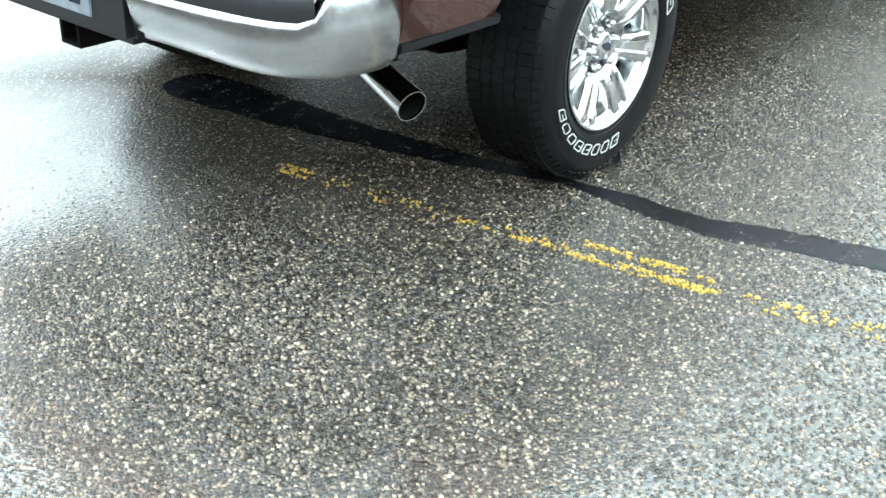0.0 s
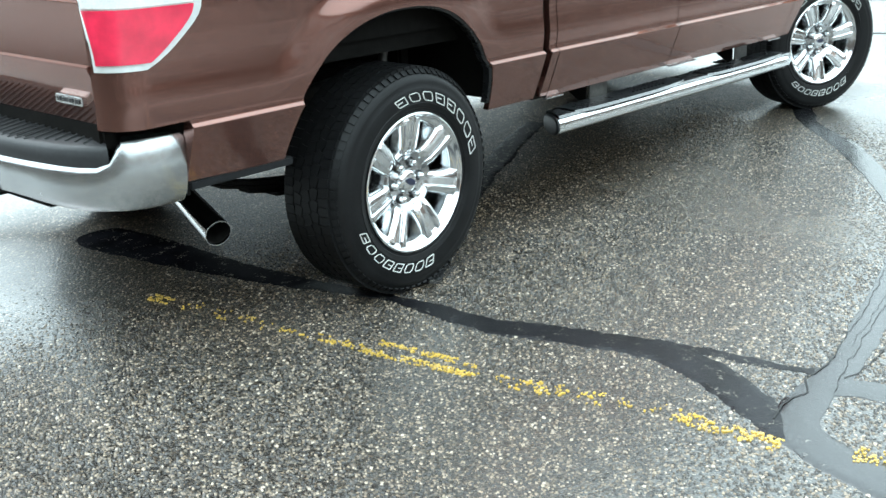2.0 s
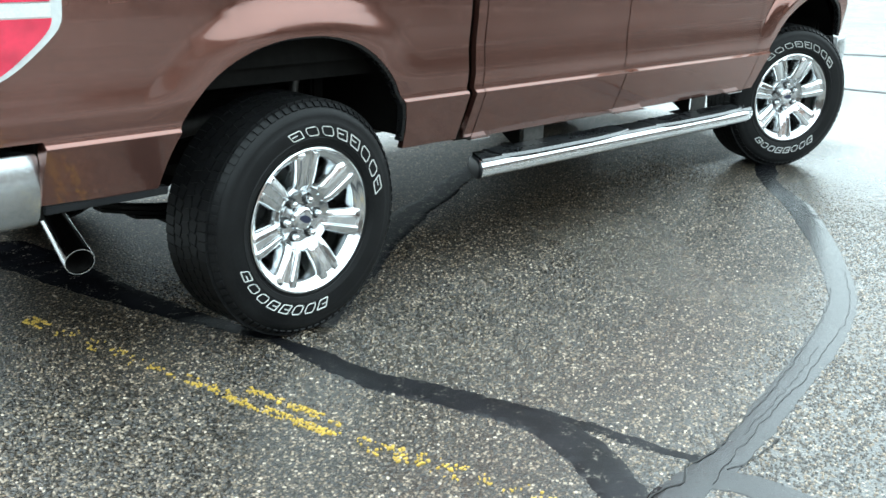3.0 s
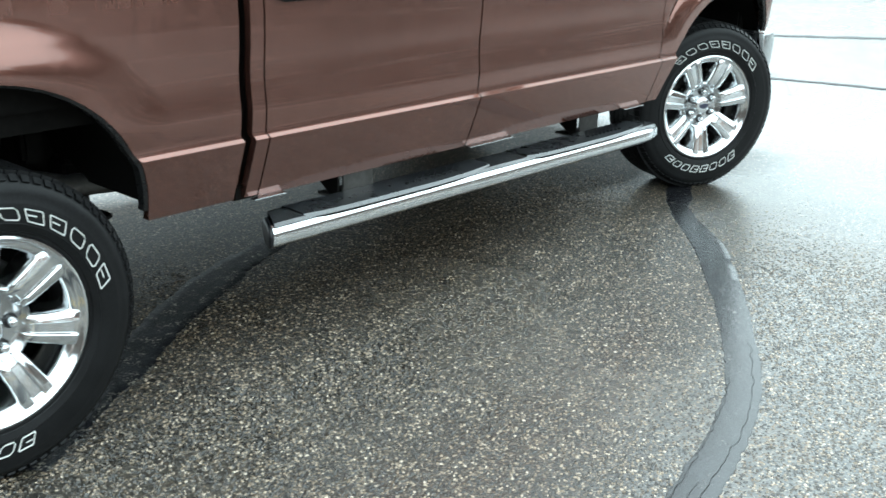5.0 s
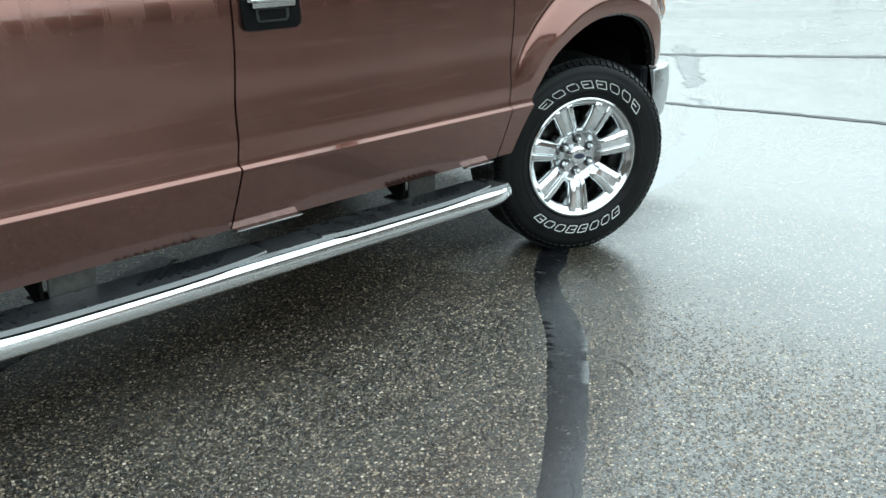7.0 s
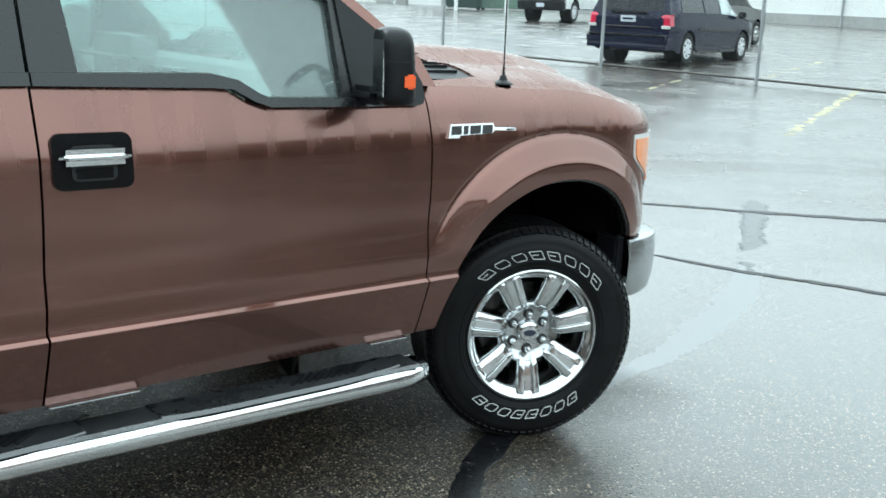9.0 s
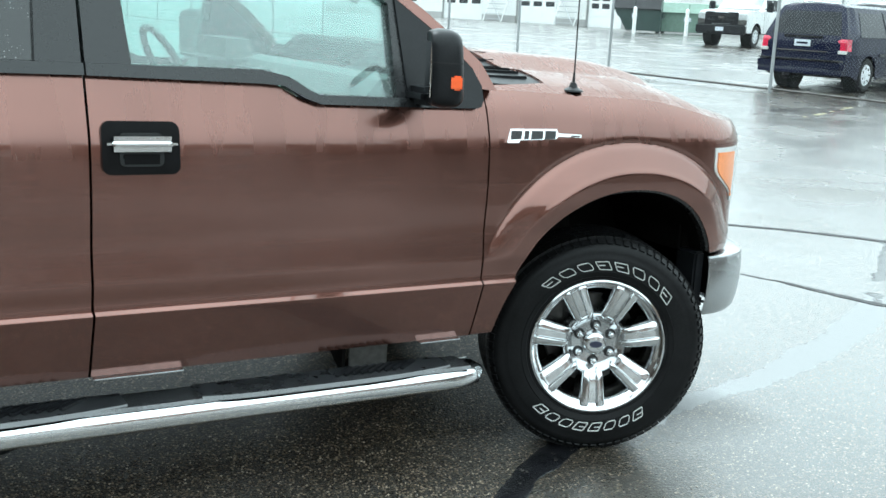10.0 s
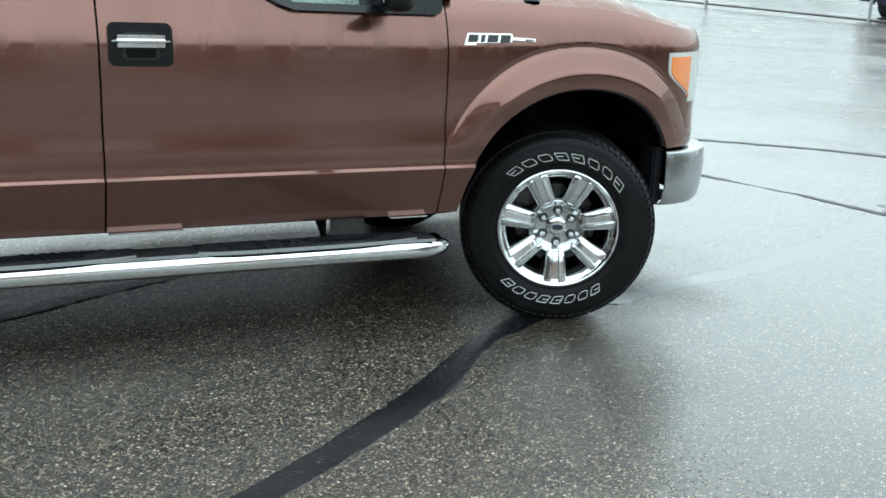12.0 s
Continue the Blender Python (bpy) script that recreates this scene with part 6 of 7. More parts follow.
        for a_, b_ in zip(rings, rings[1:]):
            for k in range(28):
                j = (k + 1) % 28
                shell.faces.new((a_[k], a_[j], b_[j], b_[k]))
        shell.faces.new(list(reversed(rings[0])))
        shell.faces.new(rings[-1])
        mir = part("side_mirror", m_(shell), PLASTIC, truck, "black side mirror with an amber marker")
        part("mirror_glass", m_(box((-0.044, -0.062, 1.325), (-0.0405, 0.062, 1.492), 0.001, hold)), MIRROR, mir)
        part("mirror_arm", m_(box((2.79, -0.10, 1.292), (2.86, 0.03, 1.345), 0.018)), PLASTIC, mir)
        seam = bmesh.new()
        r0, r1 = [[seam.verts.new(p) for p in oval(z, 0.0008)] for z in (1.424, 1.428)]
        for k in range(28):
            j = (k + 1) % 28
            seam.faces.new((r0[k], r0[j], r1[j], r1[k]))
        part("mirror_seam", m_(seam), CRACK, mir)
        part("amber_marker", m_(box((0.010, -0.0815, 1.350), (0.048, -0.060, 1.392), 0.005, hold)), MARKER, mir, "amber marker")
    # door handles
    for left in (False, True):
        for cx in (1.971, 1.025):
            def face(outline, out, deep):
                bm = bmesh.new()
                f = []
                b = []
                for x, z in outline:
                    y = side_y(x, z)
                    f.append(bm.verts.new((x, 2 * CY - (y - out) if left else y - out, z)))
                    b.append(bm.verts.new((x, 2 * CY - (y + deep) if left else y + deep, z)))
                bm.faces.new(f)
                for i in range(len(f)):
                    j = (i + 1) % len(f)
                    bm.faces.new((f[j], f[i], b[i], b[j]))
                bmesh.ops.recalc_face_normals(bm, faces=bm.faces)
                return bm
            h = part("door_handle", face(rounded(0.208, 0.140, 0.024, 6, cx, 1.161), 0.0115, 0.005), BEZEL, truck, "black handle bezel with a chrome pull")
            # flat black patch proud of the bezel paints the shade of the finger hollow
            part("finger_recess", face(rounded(0.118, 0.088, 0.016, 5, cx, 1.157), 0.0132, -0.010), CRACK, h)
            yb = side_y(cx, 1.18)
            bar = box((cx - 0.094, yb - 0.042, 1.153), (cx + 0.094, yb - 0.006, 1.194), 0.0175, None, 5)
            part("pull", m_(bar) if left else bar, CHROME, h, "chrome pull handle")
            lower = box((cx - 0.05, yb - 0.019, 1.116), (cx + 0.05, yb - 0.009, 1.146), 0.003)
            part("lower_lip", m_(lower) if left else lower, BEZEL, h)


build_cab()


# the body sits nose-down on its wheels
def rake(x):
    return 0.009 + 0.020 * (1.83 - x)


for ob in truck.children_recursive:
    if ob.name.split(".")[0] == "wheel" or (ob.parent and ob.parent.name.split(".")[0] == "wheel"):
        continue
    for v in ob.data.vertices:
        v.co.z += rake(v.co.x)


# ---------------------------------------------------------------- the far lot
def fence_x(y):
    return 18.6 - 0.096 * y


def build_fence():
    fence = thing("chain_link_fence", "galvanised chain link fence with a bottom rail", "fence")
    spots = [3.2 * k + 21.9 for k in range(8, -1, -1)] + [19.1, 16.0, 11.7, 8.35, 4.6, 0.9, -2.8, -6.5, -10.2]
    tall = 2.0
    rnd = random.Random(4)
    for y in spots:
        x = fence_x(y)
        z = ground_z(x, y)
        bm = bmesh.new()
        lean = rnd.uniform(-0.012, 0.012)
        add_tube(bm, [(x, y, z - 0.05), (x + lean, y, z + tall)], 0.032, 12)
        p = part("post", bm, GALV, fence)
        cap = lathe([(0.0, 0.035), (0.02, 0.032), (0.036, 0.012), (0.038, -0.01)], 12, pose(x + lean, y, z + tall, 90))
        part("post_cap", cap, GALV, p)
        part("clamp", tube([(x, y, z + 0.075), (x, y, z + 0.125)], 0.041, 12), GALV, p)
    for y0, y1 in zip(spots, spots[1:]):
        a, b = Vector((fence_x(y0), y0, 0)), Vector((fence_x(y1), y1, 0))
        za, zb = ground_z(a.x, a.y), ground_z(b.x, b.y)
        for hgt, rad, mat in ((0.085, 0.022, STEEL), (tall - 0.04, 0.022, GALV)):
            part("rail", tube([(a.x, a.y, za + hgt), (b.x, b.y, zb + hgt)], rad, 10), mat, fence)
        # woven wire: zigzag strands crossing in diamonds
        long = (b - a).length
        d = (b - a) / long
        verts, faces = [], []
        pitch, lo, hi, rad = 0.075, 0.07, tall - 0.03, 0.0012
        rise = hi - lo
        c = -rise
        while c < long:
            for way in (1, -1):
                s0, s1 = (c, c + rise) if way > 0 else (c + rise, c)
                p0, p1 = Vector((s0, lo)), Vector((s1, hi))
                f0, f1 = 0.0, 1.0
                for s, e in ((s0, s1),):
                    if e != s:
                        u0, u1 = sorted(((0 - s) / (e - s), (long - s) / (e - s)))
                        f0, f1 = max(f0, u0), min(f1, u1)
                if f1 - f0 < 0.005:
                    continue
                q0, q1 = p0.lerp(p1, f0), p0.lerp(p1, f1)
                base = len(verts)
                side = Vector((d.y, -d.x, 0)) * (0.003 * way)
                for q in (q0, q1):
                    w = a + d * q.x + side
                    z = za + (zb - za) * q.x / long + q.y
                    for k in range(3):
                        t = 2.1 * k
                        o = Vector((d.y, -d.x, 0)) * (rad * math.cos(t))
                        verts.append((w.x + o.x, w.y + o.y, z + rad * math.sin(t)))
                for k in range(3):
                    j = (k + 1) % 3
                    faces.append((base + k, base + j, base + 3 + j, base + 3 + k))
            c += pitch
        me = bpy.data.meshes.new("wire_mesh")
        me.from_pydata(verts, [], faces)
        me.materials.append(WIRE)
        ob = new("wire_mesh", me)
        ob.parent = fence


build_fence()


def car_shell(xs, bottom, belt, roof, half, top_half, shift, ny=9):
    """A car's skin from cross sections along x; gives the mesh and the function that lays panels on it."""
    def point(x, v, sgn):
        """v: 0 to 1 up the side, 1 to 2 up the windows, 2 to 3 over the roof to the middle."""
        zb, zr = belt(x), roof(x)
        h, th = half(x), min(top_half(x), half(x))
        if v <= 1:
            z = bottom(x) + (zb - bottom(x)) * v
            u = (z - 0.25) / max(zb - 0.25, 0.1)
            y = h - 0.05 * (1 - math.sin(math.pi * min(1, 0.25 + 0.55 * u)))
        elif v <= 2:
            u = v - 1
            z = zb + (zr - 0.07 - zb) * u
            y = h - 0.014 + (th - h) * u ** 1.15
        else:
            u = v - 2
            z = zr - 0.07 + 0.07 * math.sin(math.pi / 2 * min(1, u * 2.2))
            y = (th - 0.014) * (1 - u)
        return Vector((x + shift(x, z), sgn * y, z))
    vs = [k / 9 for k in range(10)] + [1 + k / 5 for k in range(1, 6)] + [2 + k / 6 for k in range(1, 7)]
    bm = bmesh.new()
    grid = []
    for x in xs:
        grid.append([point(x, v, -1) for v in vs] + [point(x, v, 1) for v in reversed(vs[:-1])])
    add_sheet(bm, grid)
    for x, out in ((xs[0], -0.05), (xs[-1], 0.06)):
        cap = []
        for v in vs:
            a, b = point(x, v, -1), point(x, v, 1)
            row = []
            for k in range(ny):
                u = k / (ny - 1)
                q = a.lerp(b, u)
                q.x += out * (1 - abs(2 * u - 1) ** 3)
                row.append(q)
            cap.append(row)
        add_sheet(bm, cap)
    bmesh.ops.remove_doubles(bm, verts=bm.verts, dist=0.0008)
    bmesh.ops.recalc_face_normals(bm, faces=bm.faces)
    return bm, point


def laid(point, x0, x1, v0, v1, sgn, out=0.008, n=10, slant=(0, 0)):
    """A panel lying on a car's side."""
    bm = bmesh.new()
    grid = []
    for i in range(n + 1):
        row = []
        for k in range(6):
            v = v0 + (v1 - v0) * k / 5
            a, b = x0 + slant[0] * k / 5, x1 + slant[1] * k / 5
            p = point(a + (b - a) * i / n, v, sgn)
            p.y += sgn * out
            row.append(p)
        grid.append(row)
    add_sheet(bm, grid, (0, -sgn * 0.02, 0))
    bmesh.ops.recalc_face_normals(bm, faces=bm.faces)
    return bm


def car_wheel(parent, x, y, r, sgn, hub_mat, wide=0.21, spokes=0):
    prof = [(r * 0.62, -0.01), (r * 0.66, 0.015), (r * 0.80, 0.022), (r * 0.95, 0.012), (r, -0.02), (r, -wide + 0.02), (r * 0.95, -wide), (r * 0.6, -wide)]
    w = part("wheel", lathe([(q, s * sgn) for q, s in prof], 40, pose(x, y, r)), RUBBER, parent)
    part("hub_cap", lathe([(0.0, 0.022 * sgn), (r * 0.18, 0.020 * sgn), (r * 0.22, 0.004 * sgn), (r * 0.50, 0.014 * sgn), (r * 0.62, 0.010 * sgn), (r * 0.64, -0.03 * sgn)], 32, pose(x, y, r)), hub_mat, w)
    for k in range(spokes):
        m = pose(x, y + 0.012 * sgn, r, 0, 360 * k / spokes, 0)
        part("hub_slot", box((r * 0.36, -0.006, -r * 0.055), (r * 0.52, 0.006, r * 0.055), 0.003, m), TRIM, w)
    return w


def steps(x0, x1, keys, step=0.08):
    n = int((x1 - x0) / step)
    out = [x0 + (x1 - x0) * i / n for i in range(n + 1)]
    for k in keys:
        out += [k - 0.02, k - 0.004, k + 0.004, k + 0.02]
    return sorted({round(x, 4) for x in out if x0 <= x <= x1})


def build_minivan():
    van = thing("minivan", "wet navy blue minivan with chrome hub caps behind the fence", "minivan")
    base, high = 3.10, 1.72
    arches = [(0.0, 0.40, 0.42, 0.30, 2.1), (base, 0.40, 0.42, 0.30, 2.1)]
    bottom = lambda x: max(0.24 + 0.08 * smooth(-0.45, -0.75, x), *[arch(x, *a) for a in arches])
    belt_ = lambda x: 1.02 - 0.03 * smooth(1.5, 3.0, x) - 0.13 * smooth(3.0, 3.95, x)
    roof_ = lambda x: belt_(x) + 0.03 + (high - 1.05) * (1 - smooth(2.05, 3.15, x) ** 0.85)
    half = lambda x: 0.96 - 0.04 * smooth(-0.5, -0.95, x) - 0.16 * smooth(3.3, 4.1, x) ** 1.5
    top_ = lambda x: 0.96 - 0.22 * (1 - smooth(2.3, 3.2, x)) - 0.05 * smooth(-0.5, -0.95, x) - 0.2 * smooth(3.3, 4.1, x)
    shift = lambda x, z: 0.42 * max(0.0, z - 0.98) * (1 - smooth(-0.95, -0.35, x)) - 0.10 * smooth(0.62, 0.40, z) * (1 - smooth(-0.95, -0.7, x))
    bm, pt = car_shell(steps(-0.95, 4.05, (-0.42, 0.42, base - 0.42, base + 0.42)), bottom, belt_, roof_, half, top_, shift)
    body = part("body", bm, NAVY, van)
    for s in (-1, 1):
        part("side_window", laid(pt, -0.42, 0.74, 1.10, 1.86, s, slant=(0.12, 0.0)), DARK_GLASS, van)
        part("side_window", laid(pt, 0.80, 1.62, 1.08, 1.88, s), DARK_GLASS, van)
        part("front_window", laid(pt, 1.70, 2.62, 1.08, 1.82, s, slant=(0, -0.40)), SKY_TONED_GLASS, van, "window toned pale for the sky's reflection")
        part("side_moulding", laid(pt, 0.46, base - 0.46, 0.60, 0.67, s, 0.018), TRIM, van)
        part("door_seam", laid(pt, 0.765, 0.775, 0.05, 1.95, s, 0.003, 2), CRACK, van)
        part("door_seam", laid(pt, 1.655, 1.665, 0.05, 1.95, s, 0.003, 2), CRACK, van)
        part("arch_trim", laid(pt, base - 0.42, base + 0.42, 0.0, 0.05, s, 0.004, 24), TRIM, van)
        part("sill", box((0.45, s * 0.93 - 0.03, 0.23), (base - 0.45, s * 0.93 + 0.03, 0.31), 0.02), TRIM, van)
        lamp = bmesh.new()
        grid = []
        for z in levels(0.80, 1.03, 6):
            row = []
            for k in range(9):
                u = k / 8
                q = pt(-0.95 + 0.16 * max(0, u - 0.45) / 0.55, min(1.0, (z - bottom(-0.95)) / (belt_(-0.95) - bottom(-0.95))) if z < 1.02 else 1 + (z - 1.02) / 0.65, s)
                if u < 0.45:
                    q.y -= s * (0.45 - u) * 0.42
                    q.x -= 0.012 * (0.45 - u)
                q.x -= 0.012
                q.y += s * 0.010
                row.append(q)
            grid.append(row)
        add_sheet(lamp, grid, (0.03, 0, 0))
        bmesh.ops.recalc_face_normals(lamp, faces=lamp.faces)
        tl = part("tail_lamp", lamp, RED_LENS, van, "red and white tail lamp")
        part("reversing_lens", box((-1.005, min(s * 0.76, s * 0.93), 0.745), (-0.93, max(s * 0.76, s * 0.93), 0.81), 0.01), LETTER, tl, "white reversing lens")
        for x in (0.0, base):
            car_wheel(van, x, s * 0.925, 0.335, s, HUB_SILVER, spokes=7)
            part("wheel_well", lathe([(0.40, 0.0), (0.40, -s * 0.30), (0.0, -s * 0.30)], 28, pose(x, s * 0.90, 0.36)), UNDER, van)
        m = box((2.62, min(s * 0.95, s * 1.14), 0.98), (2.74, max(s * 0.95, s * 1.14), 1.13), 0.03)
        part("side_mirror", m, TRIM, van)
    rw = []
    for i in range(9):
        v = 1.12 + 0.74 * i / 8
        a, b = pt(-0.95, v, -1), pt(-0.95, v, 1)
        row = []
        for k in range(13):
            u = 0.07 + 0.86 * k / 12
            q = a.lerp(b, u)
            q.x += -0.05 * (1 - abs(2 * u - 1) ** 3) - 0.008
            row.append(q)
        rw.append(row)
    part("rear_window", sheet(rw, (0.02, 0, 0)), DARK_GLASS, van, "dark sloping rear window")
    part("rear_bumper", box((-1.10, -0.94, 0.38), (-0.84, 0.94, 0.62), 0.06, segs=3), NAVY, van)
    part("bumper_strip", box((-1.11, -0.90, 0.585), (-0.98, 0.90, 0.615), 0.01), TRIM, van)
    part("licence_plate", box((-1.025, -0.17, 0.86), (-0.998, 0.17, 0.99), 0.005), PLATE, van, "pale licence plate")
    part("plate_bar", box((-1.032, -0.12, 0.905), (-1.02, 0.12, 0.945), 0.002), NAVY, van)
    part("gate_trim", box((-1.022, -0.55, 0.765), (-0.99, 0.55, 0.785), 0.004), CHROME, van)
    part("gate_handle", box((-1.02, -0.42, 1.035), (-0.98, 0.42, 1.075), 0.01), TRIM, van)
    part("floor_pan", box((-0.8, -0.62, 0.26), (3.8, 0.62, 0.34), 0.02), UNDER, van)
    part("exhaust_tip", tube([(-0.6, 0.35, 0.30), (-1.0, 0.35, 0.28)], 0.03, 12), STEEL, van)
    for s in (-1, 1):
        part("roof_rail", tube([(0.0, s * 0.60, high + 0.02), (0.1, s * 0.60, high + 0.05), (1.7, s * 0.60, high + 0.05), (1.8, s * 0.60, high + 0.02)], 0.014, 8), CHROME, van)
    van.matrix_basis = pose(19.95, 12.55, ground_z(20.5, 13.0), 0, 0, 13)
    return van


build_minivan()


def build_dark_suv():
    suv = thing("suv", "black sport utility vehicle with a roof rack", "car")
    base, high = 2.85, 1.80
    arches = [(0.0, 0.42, 0.46, 0.33, 2.1), (base, 0.42, 0.46, 0.33, 2.1)]
    bottom = lambda x: max(0.34, *[arch(x, *a) for a in arches])
    belt_ = lambda x: 1.10 - 0.05 * smooth(2.2, 3.6, x)
    roof_ = lambda x: belt_(x) + 0.03 + (high - 1.13) * (1 - smooth(1.75, 2.55, x))
    half = lambda x: 0.93 - 0.10 * smooth(3.1, 3.7, x)
    top_ = lambda x: 0.93 - 0.18 * (1 - smooth(2.0, 2.6, x)) - 0.1 * smooth(3.1, 3.7, x)
    shift = lambda x, z: 0.30 * max(0.0, z - 1.1) * (1 - smooth(-0.95, -0.45, x))
    bm, pt = car_shell(steps(-0.95, 3.75, (-0.42, 0.42, base - 0.42, base + 0.42)), bottom, belt_, roof_, half, top_, shift)
    part("body", bm, BLACK_PAINT, suv)
    for s in (-1, 1):
        for x0, x1 in ((-0.5, 0.4), (0.5, 1.25), (1.33, 1.95)):
            part("side_window", laid(pt, x0, x1, 1.10, 1.88, s), DARK_GLASS, suv)
        for x in (0.0, base):
            car_wheel(suv, x, s * 0.90, 0.36, s, WHEEL_CHROME, spokes=6)
        part("roof_rail", tube([(-0.1, s * 0.62, high), (0.0, s * 0.62, high + 0.07), (1.6, s * 0.62, high + 0.07), (1.7, s * 0.62, high)], 0.018, 8), CHROME, suv)
    for x in (0.2, 1.3):
        part("rack_bar", tube([(x, -0.62, high + 0.075), (x, 0.62, high + 0.075)], 0.014, 8), CHROME, suv)
    part("windshield", laid(pt, 1.98, 2.5, 1.1, 1.9, -1), DARK_GLASS, suv)
    part("rear_bumper", box((-1.06, -0.88, 0.42), (-0.86, 0.88, 0.66), 0.05), TRIM, suv)
    part("floor_pan", box((-0.8, -0.60, 0.34), (3.5, 0.60, 0.42), 0.02), UNDER, suv)
    suv.matrix_basis = pose(27.2, 16.8, ground_z(28, 17.5), 0, 0, 13)


build_dark_suv()


def build_white_pickup():
    ute = thing("pickup_truck", "white full-size pickup with a black grille", "pickup truck")
    # the nose at x = 0, the body behind it
    fw, rw_ = -0.95, -4.55
    arches = [(rw_, 0.47, 0.50, 0.40, 2.1), (fw, 0.47, 0.50, 0.40, 2.1)]
    bottom = lambda x: max(0.52, *[arch(x, *a) for a in arches])
    belt_ = lambda x: 1.32 - 0.02 * smooth(-1.4, 0.0, x) - 0.08 * smooth(-0.2, 0.0, x)
    roof_ = lambda x: belt_(x) + 0.05 + 0.57 * smooth(-3.55, -3.40, x) * (1 - smooth(-2.15, -1.40, x))
    half = lambda x: 1.0 - 0.07 * smooth(-0.35, 0.0, x)
    top_ = lambda x: 0.99 - 0.20 * smooth(-3.55, -3.40, x) * (1 - smooth(-2.0, -1.4, x)) - 0.12 * smooth(-0.35, 0.0, x)
    bm, pt = car_shell(steps(-3.55, 0.0, (fw - 0.5, fw + 0.5)), bottom, belt_, roof_, half, top_, lambda x, z: 0.0)
    part("cab", bm, WHITE_PAINT, ute)
    for s in (-1, 1):
        bed = bmesh.new()
        grid = []
        for x in steps(-5.75, -3.60, (rw_ - 0.5, rw_ + 0.5)):
            grid.append([(x, s * (0.98 + 0.02 * math.sin(math.pi * k / 8)), bottom(x) + (1.36 - bottom(x)) * k / 8) for k in range(9)])
        add_sheet(bed, grid, (0, -s * 0.06, 0))
        bmesh.ops.recalc_face_normals(bed, faces=bed.faces)
        part("bedside", bed, WHITE_PAINT, ute)
        part("side_window", laid(pt, -3.30, -2.72, 1.10, 1.86, s), DARK_GLASS, ute)
        part("side_window", laid(pt, -2.62, -1.78, 1.08, 1.84, s, slant=(0, -0.32)), DARK_GLASS, ute)
        part("door_seam", laid(pt, -2.675, -2.665, 0.05, 1.95, s, 0.003, 2), CRACK, ute)
        part("door_seam", laid(pt, -1.605, -1.595, 0.05, 0.98, s, 0.003, 2), CRACK, ute)
        part("head_lamp", box((-0.10, min(s * 0.66, s * 0.95), 0.98), (0.055, max(s * 0.66, s * 0.95), 1.20), 0.03), CLEAR_LENS, ute)
        part("turn_lamp", box((-0.10, min(s * 0.66, s * 0.95), 0.80), (0.06, max(s * 0.66, s * 0.95), 0.985), 0.015), STEEL, ute)
        for x in (rw_, fw):
            car_wheel(ute, x, s * 0.96, 0.40, s, HUB_SILVER, 0.26, 8)
            part("wheel_well", lathe([(0.47, 0.0), (0.47, -s * 0.35), (0.0, -s * 0.35)], 24, pose(x, s * 0.93, 0.45)), UNDER, ute)
        mir = part("side_mirror", box((-1.72, min(s * 1.06, s * 1.30), 1.32), (-1.60, max(s * 1.06, s * 1.30), 1.68), 0.03), PLASTIC, ute)
        part("mirror_arm", box((-1.68, min(s * 0.95, s * 1.10), 1.42), (-1.64, max(s * 0.95, s * 1.10), 1.46), 0.01), PLASTIC, mir)
        part("tow_hook", box((0.10, s * 0.42 - 0.03, 0.46), (0.22, s * 0.42 + 0.03, 0.54), 0.02), UNDER, ute)
    ws = []
    for i in range(9):
        x = -1.48 - 0.60 * i / 8
        a, b = pt(x, 1.95, -1), pt(x, 1.95, 1)
        z = roof_(x) + 0.012
        ws.append([(x + 0.05 * (1 - (2 * k / 12 - 1) ** 2) + 0.02, -0.80 + 1.60 * k / 12, z) for k in range(13)])
    part("windshield", sheet(ws, (0, 0, -0.01)), SKY_TONED_GLASS, ute)
    part("grille", box((-0.05, -0.66, 0.80), (0.085, 0.66, 1.26), 0.03), PLASTIC, ute, "black grille")
    for z in (0.94, 1.08):
        part("grille_bar", box((0.06, -0.60, z), (0.095, 0.60, z + 0.06), 0.012), TRIM, ute)
    part("emblem", box((0.09, -0.12, 1.02), (0.105, 0.12, 1.10), 0.005), CHROME, ute)
    part("front_bumper", box((-0.08, -0.98, 0.44), (0.17, 0.98, 0.82), 0.06, segs=3), PLASTIC, ute, "black front bumper")
    part("licence_plate", box((0.168, -0.16, 0.56), (0.18, 0.16, 0.71), 0.004), PLATE, ute)
    part("tailgate", box((-5.78, -0.97, 0.60), (-5.72, 0.97, 1.36), 0.02), WHITE_PAINT, ute)
    part("bed_floor", box((-5.75, -0.94, 0.72), (-3.6, 0.94, 0.80)), UNDER, ute)
    part("frame_rail", box((-5.6, -0.45, 0.48), (-0.1, 0.45, 0.60), 0.02), UNDER, ute)
    ute.matrix_basis = pose(34.7, 30.0, ground_z(36, 30.5), 0, 0, 200.75) @ Matrix.Scale(1.10, 4)


build_white_pickup()


